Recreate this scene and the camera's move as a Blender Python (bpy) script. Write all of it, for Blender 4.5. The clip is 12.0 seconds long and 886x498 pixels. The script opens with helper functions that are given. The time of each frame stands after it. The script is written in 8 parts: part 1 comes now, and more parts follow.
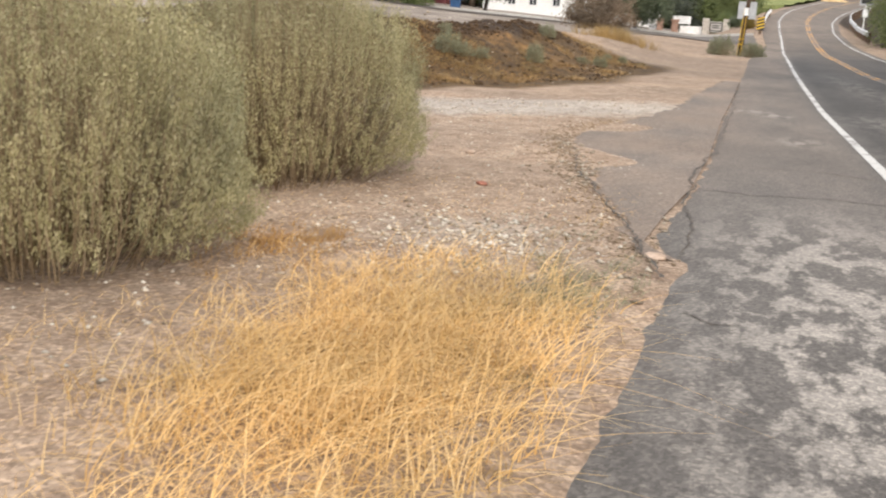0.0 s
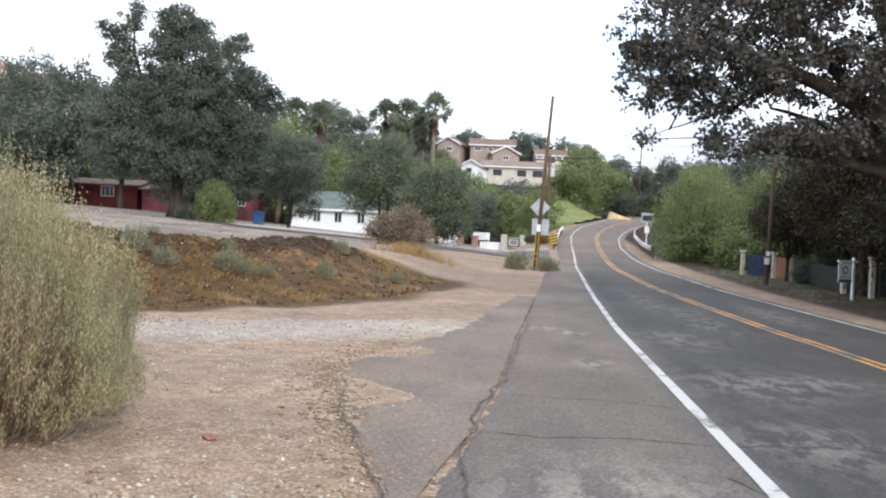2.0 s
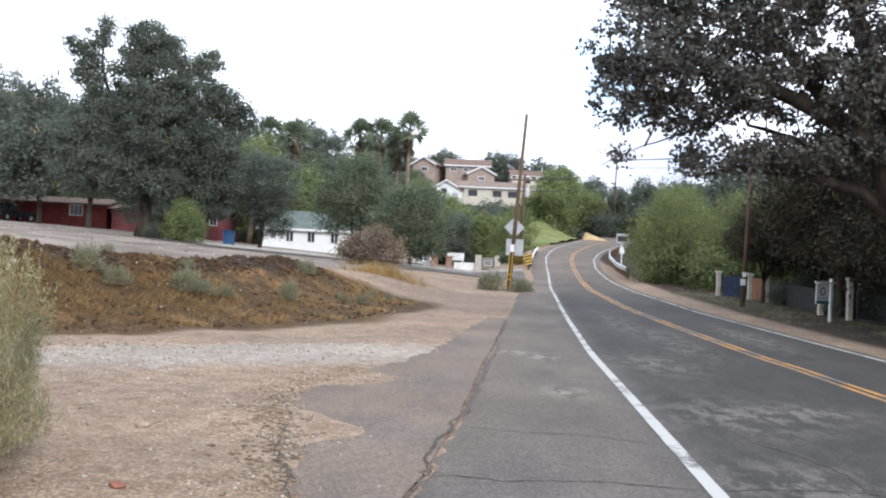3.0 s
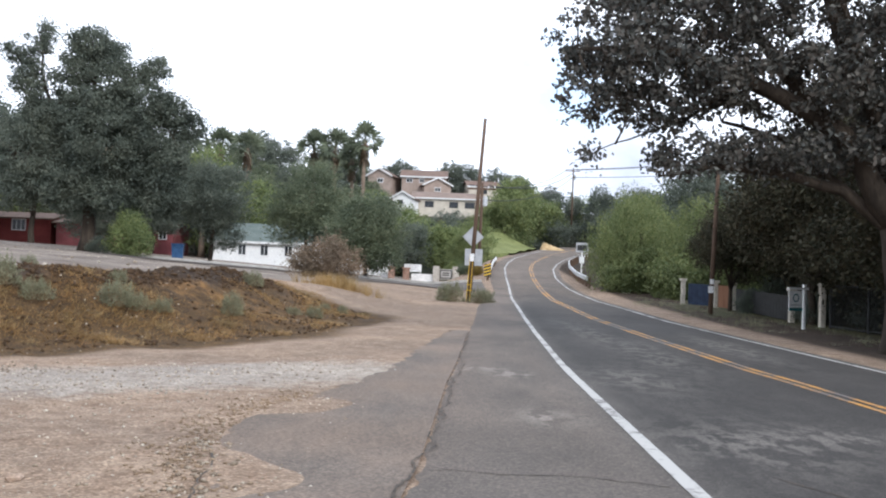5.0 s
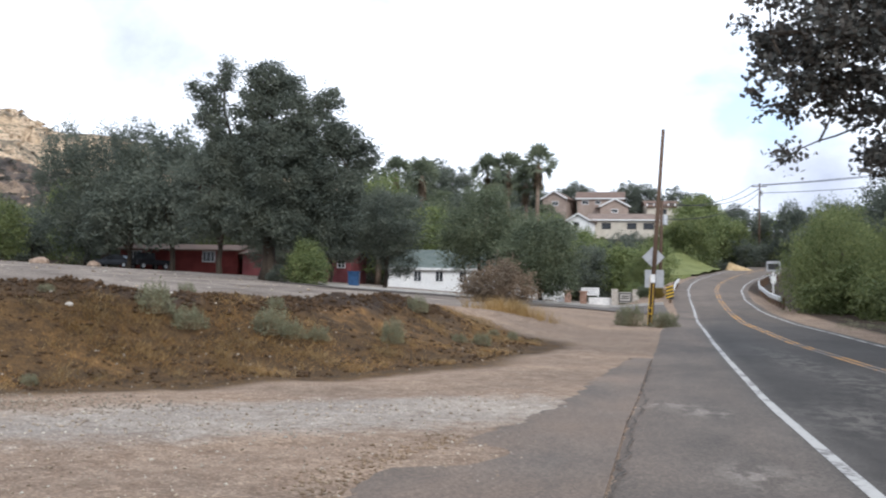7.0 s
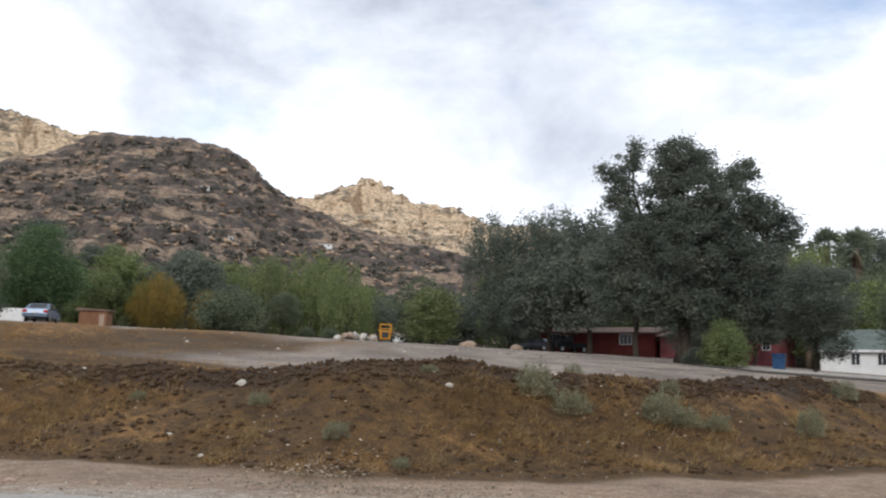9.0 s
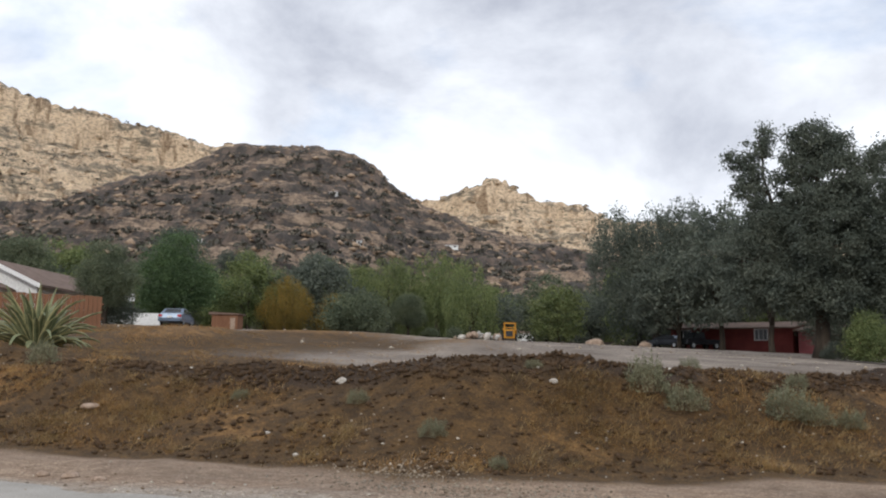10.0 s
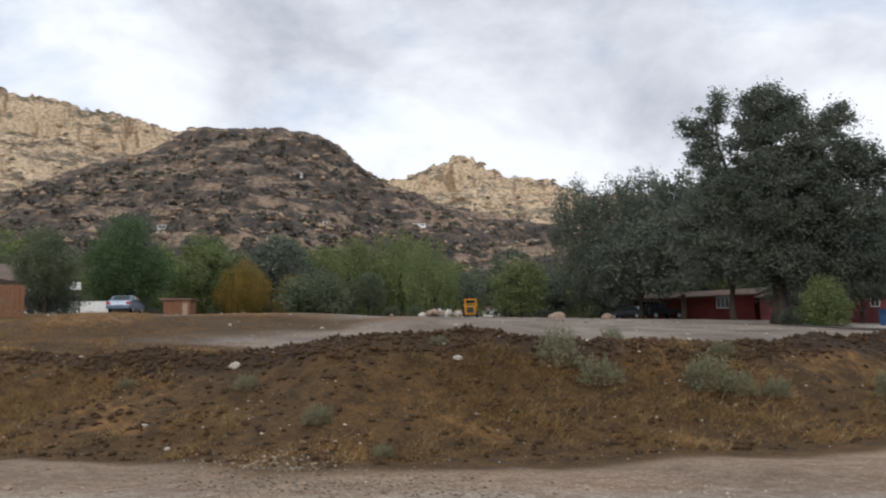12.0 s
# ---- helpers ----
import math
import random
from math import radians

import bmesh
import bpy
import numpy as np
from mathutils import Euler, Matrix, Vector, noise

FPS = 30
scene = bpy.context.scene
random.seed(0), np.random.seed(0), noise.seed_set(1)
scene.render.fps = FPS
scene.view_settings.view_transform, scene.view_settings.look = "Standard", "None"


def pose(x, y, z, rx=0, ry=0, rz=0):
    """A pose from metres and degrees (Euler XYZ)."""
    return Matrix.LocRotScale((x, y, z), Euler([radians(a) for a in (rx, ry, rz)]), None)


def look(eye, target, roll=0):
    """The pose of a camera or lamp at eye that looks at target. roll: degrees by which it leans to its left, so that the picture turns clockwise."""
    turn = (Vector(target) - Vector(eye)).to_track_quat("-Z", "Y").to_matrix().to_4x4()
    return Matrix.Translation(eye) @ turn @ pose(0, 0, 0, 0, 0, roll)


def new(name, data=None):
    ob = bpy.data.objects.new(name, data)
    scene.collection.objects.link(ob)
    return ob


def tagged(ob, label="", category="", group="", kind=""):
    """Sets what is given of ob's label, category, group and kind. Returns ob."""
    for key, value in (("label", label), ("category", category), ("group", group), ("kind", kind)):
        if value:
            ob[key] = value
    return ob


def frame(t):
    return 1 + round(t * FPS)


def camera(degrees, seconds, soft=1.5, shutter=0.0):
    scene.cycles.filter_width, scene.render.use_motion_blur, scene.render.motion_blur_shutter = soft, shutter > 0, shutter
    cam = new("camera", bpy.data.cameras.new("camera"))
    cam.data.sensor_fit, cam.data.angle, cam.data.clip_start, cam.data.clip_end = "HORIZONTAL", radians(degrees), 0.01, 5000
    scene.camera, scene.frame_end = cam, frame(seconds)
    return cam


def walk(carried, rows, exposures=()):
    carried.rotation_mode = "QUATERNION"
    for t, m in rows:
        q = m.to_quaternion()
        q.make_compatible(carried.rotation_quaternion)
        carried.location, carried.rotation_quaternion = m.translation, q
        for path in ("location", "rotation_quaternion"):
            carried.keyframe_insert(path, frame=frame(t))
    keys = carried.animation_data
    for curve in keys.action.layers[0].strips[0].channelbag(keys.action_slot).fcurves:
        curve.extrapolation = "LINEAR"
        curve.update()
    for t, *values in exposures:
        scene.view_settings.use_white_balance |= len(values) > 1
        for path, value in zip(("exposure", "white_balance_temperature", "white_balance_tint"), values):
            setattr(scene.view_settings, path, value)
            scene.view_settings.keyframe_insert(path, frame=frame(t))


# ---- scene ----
cam = camera(50.0, 12.0, soft=2.05, shutter=0.15)
PATH = [
    (0, (0.061, -0.248, 1.602), (-0.448, 1.627, 1.126), 2.9),
    (0.2, (0.079, -0.014, 1.628), (-0.331, 1.892, 1.182), 3.1),
    (0.5, (0.119, 0.294, 1.647), (-0.237, 2.245, 1.389), 3.2),
    (0.8, (0.178, 0.532, 1.63), (-0.19, 2.493, 1.496), 3.17),
    (1, (0.196, 0.707, 1.621), (-0.052, 2.69, 1.54), 1.9),
    (1.2, (0.181, 0.925, 1.623), (0.048, 2.919, 1.553), 1.1),
    (1.5, (0.208, 1.214, 1.626), (0.08, 3.21, 1.598), 1.9),
    (1.7, (0.246, 1.378, 1.624), (0.081, 3.371, 1.634), 1.96),
    (2, (0.295, 1.609, 1.614), (0.134, 3.603, 1.599), 2.6),
    (2.2, (0.306, 1.769, 1.601), (0.178, 3.765, 1.608), 2.72),
    (2.5, (0.329, 2.045, 1.589), (0.231, 4.042, 1.61), 2.6),
    (3, (0.428, 2.542, 1.597), (0.315, 4.538, 1.628), 2.7),
    (3.2, (0.401, 2.661, 1.611), (0.303, 4.659, 1.632), 3.9),
    (4.8, (0.349, 4.19, 1.506), (0.233, 6.185, 1.583), 2.2),
    (5, (0.319, 4.379, 1.508), (0.296, 6.378, 1.569), 2.0),
    (5.2, (0.334, 4.551, 1.505), (0.307, 6.549, 1.581), 2.4),
    (5.5, (0.362, 4.782, 1.484), (0.319, 6.776, 1.621), 1.0),
    (6, (0.36, 5.176, 1.434), (0.24, 7.168, 1.569), 2.8),
    (6.2, (0.349, 5.386, 1.442), (0.206, 7.377, 1.555), 2.4),
    (6.5, (0.331, 5.749, 1.466), (0.173, 7.741, 1.538), 1.8),
    (6.7, (0.348, 6.001, 1.475), (0.115, 7.986, 1.563), 1.3),
    (8.3, (0.342, 7.651, 1.448), (-0.599, 9.407, 1.631), 1.6),
    (8.5, (0.316, 7.849, 1.443), (-0.655, 9.581, 1.684), 1.7),
    (8.7, (0.296, 8.006, 1.451), (-0.757, 9.683, 1.734), 2.15),
    (9, (0.29, 8.214, 1.465), (-0.892, 9.806, 1.722), 1.6),
    (9.2, (0.295, 8.381, 1.448), (-0.977, 9.898, 1.732), 1.93),
    (9.5, (0.304, 8.657, 1.411), (-1.043, 10.111, 1.673), 0.9),
    (9.7, (0.276, 8.834, 1.406), (-1.103, 10.266, 1.624), 2.01),
    (10, (0.213, 9.095, 1.405), (-1.173, 10.515, 1.656), 1.0),
    (10.2, (0.202, 9.279, 1.408), (-1.216, 10.669, 1.644), 0.45),
    (10.5, (0.199, 9.56, 1.414), (-1.321, 10.84, 1.641), 1.0),
    (10.7, (0.205, 9.741, 1.408), (-1.366, 10.96, 1.62), 0.06),
    (11, (0.215, 9.992, 1.397), (-1.334, 11.233, 1.643), -0.3),
    (11.2, (0.189, 10.145, 1.399), (-1.302, 11.448, 1.677), 0.34),
    (11.5, (0.142, 10.383, 1.404), (-1.299, 11.753, 1.625), -1.1),
    (11.7, (0.155, 10.567, 1.406), (-1.272, 11.947, 1.647), -1.09),
    (12, (0.204, 10.869, 1.408), (-1.141, 12.336, 1.614), -1.0),
]
walk(cam, [(t, look(eye, target, roll)) for t, eye, target, roll in PATH],
     exposures=[(0, 0.9, 6500, 11), (0.5, 0.9, 6250, 11), (1.0, 0.95, 6050, 11), (1.6, 0.88, 5900, 10), (3.2, 0.78, 5720, 10), (6.7, 0.43, 5740, 10), (8.3, 0.16, 5930, 10), (9.5, -0.04, 6060, 10), (12, -0.24, 6120, 10)])

# ---- world, sun ----
SUN_AZ, SUN_EL = 148.0, 34.0          # clockwise from +y, degrees
world = bpy.data.worlds.new("sky")
scene.world = world
world.use_nodes = True
wt = world.node_tree
wt.nodes.clear()


def wn(kind, **kw):
    n = wt.nodes.new(kind)
    for k, v in kw.items():
        n.inputs[k].default_value = v
    return n


w_out = wt.nodes.new("ShaderNodeOutputWorld")
w_bg = wn("ShaderNodeBackground", Strength=1.0)
w_sky = wt.nodes.new("ShaderNodeTexSky")
w_sky.sky_type, w_sky.sun_disc = "NISHITA", False
w_sky.sun_elevation, w_sky.sun_rotation = radians(SUN_EL), radians(SUN_AZ)
w_dim = wt.nodes.new("ShaderNodeVectorMath")
w_dim.operation = "SCALE"
w_dim.inputs["Scale"].default_value = 0.15
w_tc = wt.nodes.new("ShaderNodeTexCoord")
w_map = wt.nodes.new("ShaderNodeMapping")
w_map.inputs["Scale"].default_value = (1.0, 1.0, 2.1)
w_map.inputs["Location"].default_value = (0.35, 0.2, 0.1)
w_cloud = wn("ShaderNodeTexNoise", Scale=2.6, Detail=9.0, Roughness=0.56, Distortion=0.15)
w_cover = wt.nodes.new("ShaderNodeValToRGB")
w_cover.color_ramp.elements[0].position, w_cover.color_ramp.elements[1].position = 0.28, 0.46
w_cover.color_ramp.elements[0].color = (0.3, 0.3, 0.3, 1)
w_map2 = wt.nodes.new("ShaderNodeMapping")
w_map2.inputs["Scale"].default_value = (1.0, 1.0, 1.65)
w_map2.inputs["Location"].default_value = (4.1, 1.7, 0.35)
w_gray = wn("ShaderNodeTexNoise", Scale=3.0, Detail=9.0, Roughness=0.58, Distortion=0.25)
w_tone = wt.nodes.new("ShaderNodeValToRGB")
r = w_tone.color_ramp
r.elements[0].position, r.elements[0].color = 0.5, (1.2, 1.2, 1.21, 1)
r.elements[1].position, r.elements[1].color = 0.86, (0.4, 0.42, 0.5, 1)
w_sep = wt.nodes.new("ShaderNodeSeparateXYZ")
w_high = wt.nodes.new("ShaderNodeMapRange")      # the cloud deck is thicker and greyer overhead
w_high.inputs["From Min"].default_value, w_high.inputs["From Max"].default_value = 0.16, 0.42
w_high.inputs["To Min"].default_value, w_high.inputs["To Max"].default_value = -0.1, 0.05


def cloud_bank(source, bearing, reach, amount):
    """Adds to the cloud noise round one bearing: a thicker bank, or a break in the cover where amount is below zero."""
    dot = wt.nodes.new("ShaderNodeVectorMath")
    dot.operation = "DOT_PRODUCT"
    dot.inputs[1].default_value = Vector(bearing).normalized()
    wt.links.new(w_tc.outputs["Generated"], dot.inputs[0])
    mr = wt.nodes.new("ShaderNodeMapRange")
    mr.interpolation_type = "SMOOTHSTEP"
    mr.inputs["From Min"].default_value, mr.inputs["From Max"].default_value = math.cos(radians(reach)), math.cos(radians(reach * 0.25))
    mr.inputs["To Min"].default_value, mr.inputs["To Max"].default_value = 0.0, amount
    wt.links.new(dot.outputs["Value"], mr.inputs["Value"])
    add = wt.nodes.new("ShaderNodeMath")
    wt.links.new(source, add.inputs[0])
    wt.links.new(mr.outputs["Result"], add.inputs[1])
    return add.outputs[0]


w_gray_out, w_cover_in = w_gray.outputs["Fac"], w_cloud.outputs["Fac"]
for bearing, reach, amount in (((-0.62, 0.68, 0.39), 22, 0.17), ((-0.93, 0.26, 0.27), 17, -0.11), ((0.23, 0.96, 0.14), 10, 0.14), ((-0.454, 0.875, 0.169), 6, 0.09), ((-0.07, 0.985, 0.15), 5, 0.12), ((-0.167, 0.965, 0.2), 4, 0.12), ((0.16, 0.98, 0.115), 5, 0.16)):
    w_gray_out = cloud_bank(w_gray_out, bearing, reach, amount)
for bearing, reach, amount in (((0.11, 0.96, 0.25), 6, -0.11), ((0.113, 0.98, 0.165), 3.5, -0.11), ((-0.282, 0.904, 0.36), 7, -0.04)):
    w_cover_in = cloud_bank(w_cover_in, bearing, reach, amount)
w_sum = wt.nodes.new("ShaderNodeMath")
w_mix = wt.nodes.new("ShaderNodeMix")
w_mix.data_type = "RGBA"
for a, b in ((w_tc.outputs["Generated"], w_map.inputs["Vector"]), (w_map.outputs["Vector"], w_cloud.inputs["Vector"]),
             (w_cover_in, w_cover.inputs["Fac"]), (w_tc.outputs["Generated"], w_map2.inputs["Vector"]),
             (w_map2.outputs["Vector"], w_gray.inputs["Vector"]), (w_tc.outputs["Generated"], w_sep.inputs["Vector"]), (w_sep.outputs["Z"], w_high.inputs["Value"]), (w_gray_out, w_sum.inputs[0]), (w_high.outputs["Result"], w_sum.inputs[1]), (w_sum.outputs[0], w_tone.inputs["Fac"]),
             (w_sky.outputs["Color"], w_dim.inputs[0]), (w_cover.outputs["Color"], w_mix.inputs["Factor"]),
             (w_dim.outputs["Vector"], w_mix.inputs["A"]), (w_tone.outputs["Color"], w_mix.inputs["B"]),
             (w_mix.outputs["Result"], w_bg.inputs["Color"]), (w_bg.outputs["Background"], w_out.inputs["Surface"])):
    wt.links.new(a, b)

sun = new("sun", bpy.data.lights.new("sun", "SUN"))
sun.data.energy, sun.data.angle, sun.data.color = 1.3, radians(11), (1.0, 0.91, 0.78)
saz, sel = radians(SUN_AZ), radians(SUN_EL)
sun.matrix_world = look((math.sin(saz) * math.cos(sel) * 50, math.cos(saz) * math.cos(sel) * 50, math.sin(sel) * 50), (0, 0, 0))


# ---- materials ----
def ramp_node(nt, stops):
    n = nt.nodes.new("ShaderNodeValToRGB")
    e = n.color_ramp.elements
    while len(e) < len(stops):
        e.new(0.5)
    for el, (p, c) in zip(e, stops):
        el.position, el.color = p, (*c, 1) if len(c) == 3 else c
    return n


def start(name, rough=0.85, metal=0.0):
    m = bpy.data.materials.new(name)
    m.use_nodes = True
    nt = m.node_tree
    b = nt.nodes["Principled BSDF"]
    b.inputs["Roughness"].default_value, b.inputs["Metallic"].default_value = rough, metal
    b.inputs["Specular IOR Level"].default_value = 0.3
    return m, nt, b


def noise_node(nt, scale, detail=5.0, rough=0.55, stretch=(1, 1, 1), obj=True):
    tc, mp, n = nt.nodes.new("ShaderNodeTexCoord"), nt.nodes.new("ShaderNodeMapping"), nt.nodes.new("ShaderNodeTexNoise")
    mp.inputs["Scale"].default_value = stretch
    n.inputs["Scale"].default_value, n.inputs["Detail"].default_value, n.inputs["Roughness"].default_value = scale, detail, rough
    nt.links.new(tc.outputs["Object"], mp.inputs["Vector"])
    nt.links.new(mp.outputs["Vector"], n.inputs["Vector"])
    return n


def mix_node(nt, fac, a, b, blend="MIX"):
    n = nt.nodes.new("ShaderNodeMix")
    n.data_type, n.blend_type = "RGBA", blend
    for sock, v in (("Factor", fac), ("A", a), ("B", b)):
        if isinstance(v, bpy.types.NodeSocket):
            nt.links.new(v, n.inputs[sock])
        elif isinstance(v, (int, float)):
            n.inputs[sock].default_value = v
        else:
            n.inputs[sock].default_value = (*v, 1)
    return n.outputs["Result"]


def bump(nt, b, height, strength, distance):
    n = nt.nodes.new("ShaderNodeBump")
    n.inputs["Strength"].default_value, n.inputs["Distance"].default_value = strength, distance
    nt.links.new(height, n.inputs["Height"])
    nt.links.new(n.outputs["Normal"], b.inputs["Normal"])


def plain(name, a, b, scale=6.0, fine=60.0, rough=0.8, metal=0.0, relief=0.3, depth=0.01, stretch=(1, 1, 1)):
    """A surface whose colour drifts between a and b at one scale and is speckled at a finer one."""
    m, nt, bs = start(name, rough, metal)
    n1, n2 = noise_node(nt, scale, 4, 0.6, stretch), noise_node(nt, fine, 4, 0.6, stretch)
    r1 = ramp_node(nt, [(0.35, a), (0.65, b)])
    nt.links.new(n1.outputs["Fac"], r1.inputs["Fac"])
    r2 = ramp_node(nt, [(0.3, (0.72, 0.72, 0.72)), (0.7, (1.15, 1.15, 1.15))])
    nt.links.new(n2.outputs["Fac"], r2.inputs["Fac"])
    nt.links.new(mix_node(nt, 1.0, r1.outputs["Color"], r2.outputs["Color"], "MULTIPLY"), bs.inputs["Base Color"])
    bump(nt, bs, n2.outputs["Fac"], relief, depth)
    return m


def leafy(name, colours, through_light=0.4, rough=0.6):
    """Leaves: each one takes its own tint, and light passes partly through."""
    m, nt, bs = start(name, rough)
    g = nt.nodes.new("ShaderNodeNewGeometry")
    stops = [(i / max(1, len(colours) - 1), c) for i, c in enumerate(colours)]
    r1 = ramp_node(nt, stops)
    nt.links.new(g.outputs["Random Per Island"], r1.inputs["Fac"])
    n1 = noise_node(nt, 0.45, 3)
    r2 = ramp_node(nt, [(0.35, (0.7, 0.72, 0.7)), (0.65, (1.2, 1.15, 1.05))])
    nt.links.new(n1.outputs["Fac"], r2.inputs["Fac"])
    col = mix_node(nt, 1.0, r1.outputs["Color"], r2.outputs["Color"], "MULTIPLY")
    nt.links.new(col, bs.inputs["Base Color"])
    tr, mx = nt.nodes.new("ShaderNodeBsdfTranslucent"), nt.nodes.new("ShaderNodeMixShader")
    nt.links.new(col, tr.inputs["Color"])
    mx.inputs["Fac"].default_value = through_light
    out = nt.nodes["Material Output"]
    nt.links.new(bs.outputs["BSDF"], mx.inputs[1])
    nt.links.new(tr.outputs["BSDF"], mx.inputs[2])
    nt.links.new(mx.outputs["Shader"], out.inputs["Surface"])
    return m


def ground_material():
    m, nt, bs = start("earth", 0.95)
    L = nt.links.new
    fine, mid, big = noise_node(nt, 38, 6, 0.65), noise_node(nt, 3.2, 9, 0.72), noise_node(nt, 0.35, 5, 0.6)
    pebble = nt.nodes.new("ShaderNodeTexVoronoi")
    pebble.inputs["Scale"].default_value = 24
    tc = nt.nodes.new("ShaderNodeTexCoord")
    L(tc.outputs["Object"], pebble.inputs["Vector"])

    def zone(name):
        a = nt.nodes.new("ShaderNodeAttribute")
        a.attribute_name = name
        s = nt.nodes.new("ShaderNodeSeparateColor")
        L(a.outputs["Color"], s.inputs["Color"])
        return s.outputs

    z1, z2 = zone("zone"), zone("cover")

    def edged(value, amount=0.5):
        """The zone's share with a ragged border."""
        mul = nt.nodes.new("ShaderNodeMath")
        mul.operation = "MULTIPLY_ADD"
        L(mid.outputs["Fac"], mul.inputs[0])
        mul.inputs[1].default_value = amount
        mul.inputs[2].default_value = -amount / 2
        add = nt.nodes.new("ShaderNodeMath")
        add.operation = "ADD"
        L(value, add.inputs[0])
        L(mul.outputs[0], add.inputs[1])
        mr = nt.nodes.new("ShaderNodeMapRange")
        mr.interpolation_type = "SMOOTHSTEP"
        mr.inputs["From Min"].default_value, mr.inputs["From Max"].default_value = 0.25, 0.75
        L(add.outputs[0], mr.inputs["Value"])
        return mr.outputs["Result"]

    def two(a, b, n, lo=0.36, hi=0.64):
        rr = ramp_node(nt, [(lo, a), (hi, b)])
        L(n.outputs["Fac"], rr.inputs["Fac"])
        return rr.outputs["Color"]

    col = two((0.218, 0.15, 0.104), (0.35, 0.265, 0.195), mid)                         # tan verge
    col = mix_node(nt, edged(z1["Blue"]), col, two((0.168, 0.136, 0.112), (0.275, 0.236, 0.202), big))   # grey lot
    col = mix_node(nt, edged(z1["Red"], 0.7), col, two((0.27, 0.229, 0.192), (0.4, 0.354, 0.305), mid))  # pale gravel drive
    bank = mix_node(nt, two((0, 0, 0), (1, 1, 1), mid, 0.42, 0.6), (0.055, 0.0325, 0.0135), (0.118, 0.067, 0.0235))
    col = mix_node(nt, edged(z1["Green"], 0.8), col, bank)
    col = mix_node(nt, edged(z2["Red"], 0.8), col, two((0.034, 0.022, 0.014), (0.062, 0.04, 0.025), mid))     # turned soil, and the litter and painted oak shade of the right verge
    col = mix_node(nt, edged(z2["Green"], 0.9), col, two((0.155, 0.083, 0.03), (0.28, 0.158, 0.06), mid))      # straw
    col = mix_node(nt, edged(z2["Blue"], 0.5), col, two((0.12, 0.15, 0.045), (0.2, 0.22, 0.075), mid))      # lawn
    col = mix_node(nt, 1.0, col, two((0.82, 0.82, 0.82), (1.14, 1.13, 1.1), big, 0.35, 0.65), "MULTIPLY")
    grain = nt.nodes.new("ShaderNodeTexVoronoi")
    grain.inputs["Scale"].default_value = 42
    L(tc.outputs["Object"], grain.inputs["Vector"])
    sg = nt.nodes.new("ShaderNodeSeparateColor")
    L(grain.outputs["Color"], sg.inputs["Color"])
    rgn = ramp_node(nt, [(0.0, (0.68, 0.66, 0.64)), (0.7, (1.0, 1.0, 1.0)), (0.97, (1.35, 1.35, 1.34))])
    L(sg.outputs["Red"], rgn.inputs["Fac"])
    col = mix_node(nt, 1.0, col, rgn.outputs["Color"], "MULTIPLY")
    speck = two((0.7, 0.7, 0.7), (1.22, 1.22, 1.22), fine, 0.3, 0.7)
    col = mix_node(nt, 1.0, col, speck, "MULTIPLY")
    L(col, bs.inputs["Base Color"])
    add = nt.nodes.new("ShaderNodeMath")
    add.operation = "ADD"
    L(fine.outputs["Fac"], add.inputs[0])
    L(pebble.outputs["Distance"], add.inputs[1])
    bump(nt, bs, add.outputs[0], 0.55, 0.03)
    return m


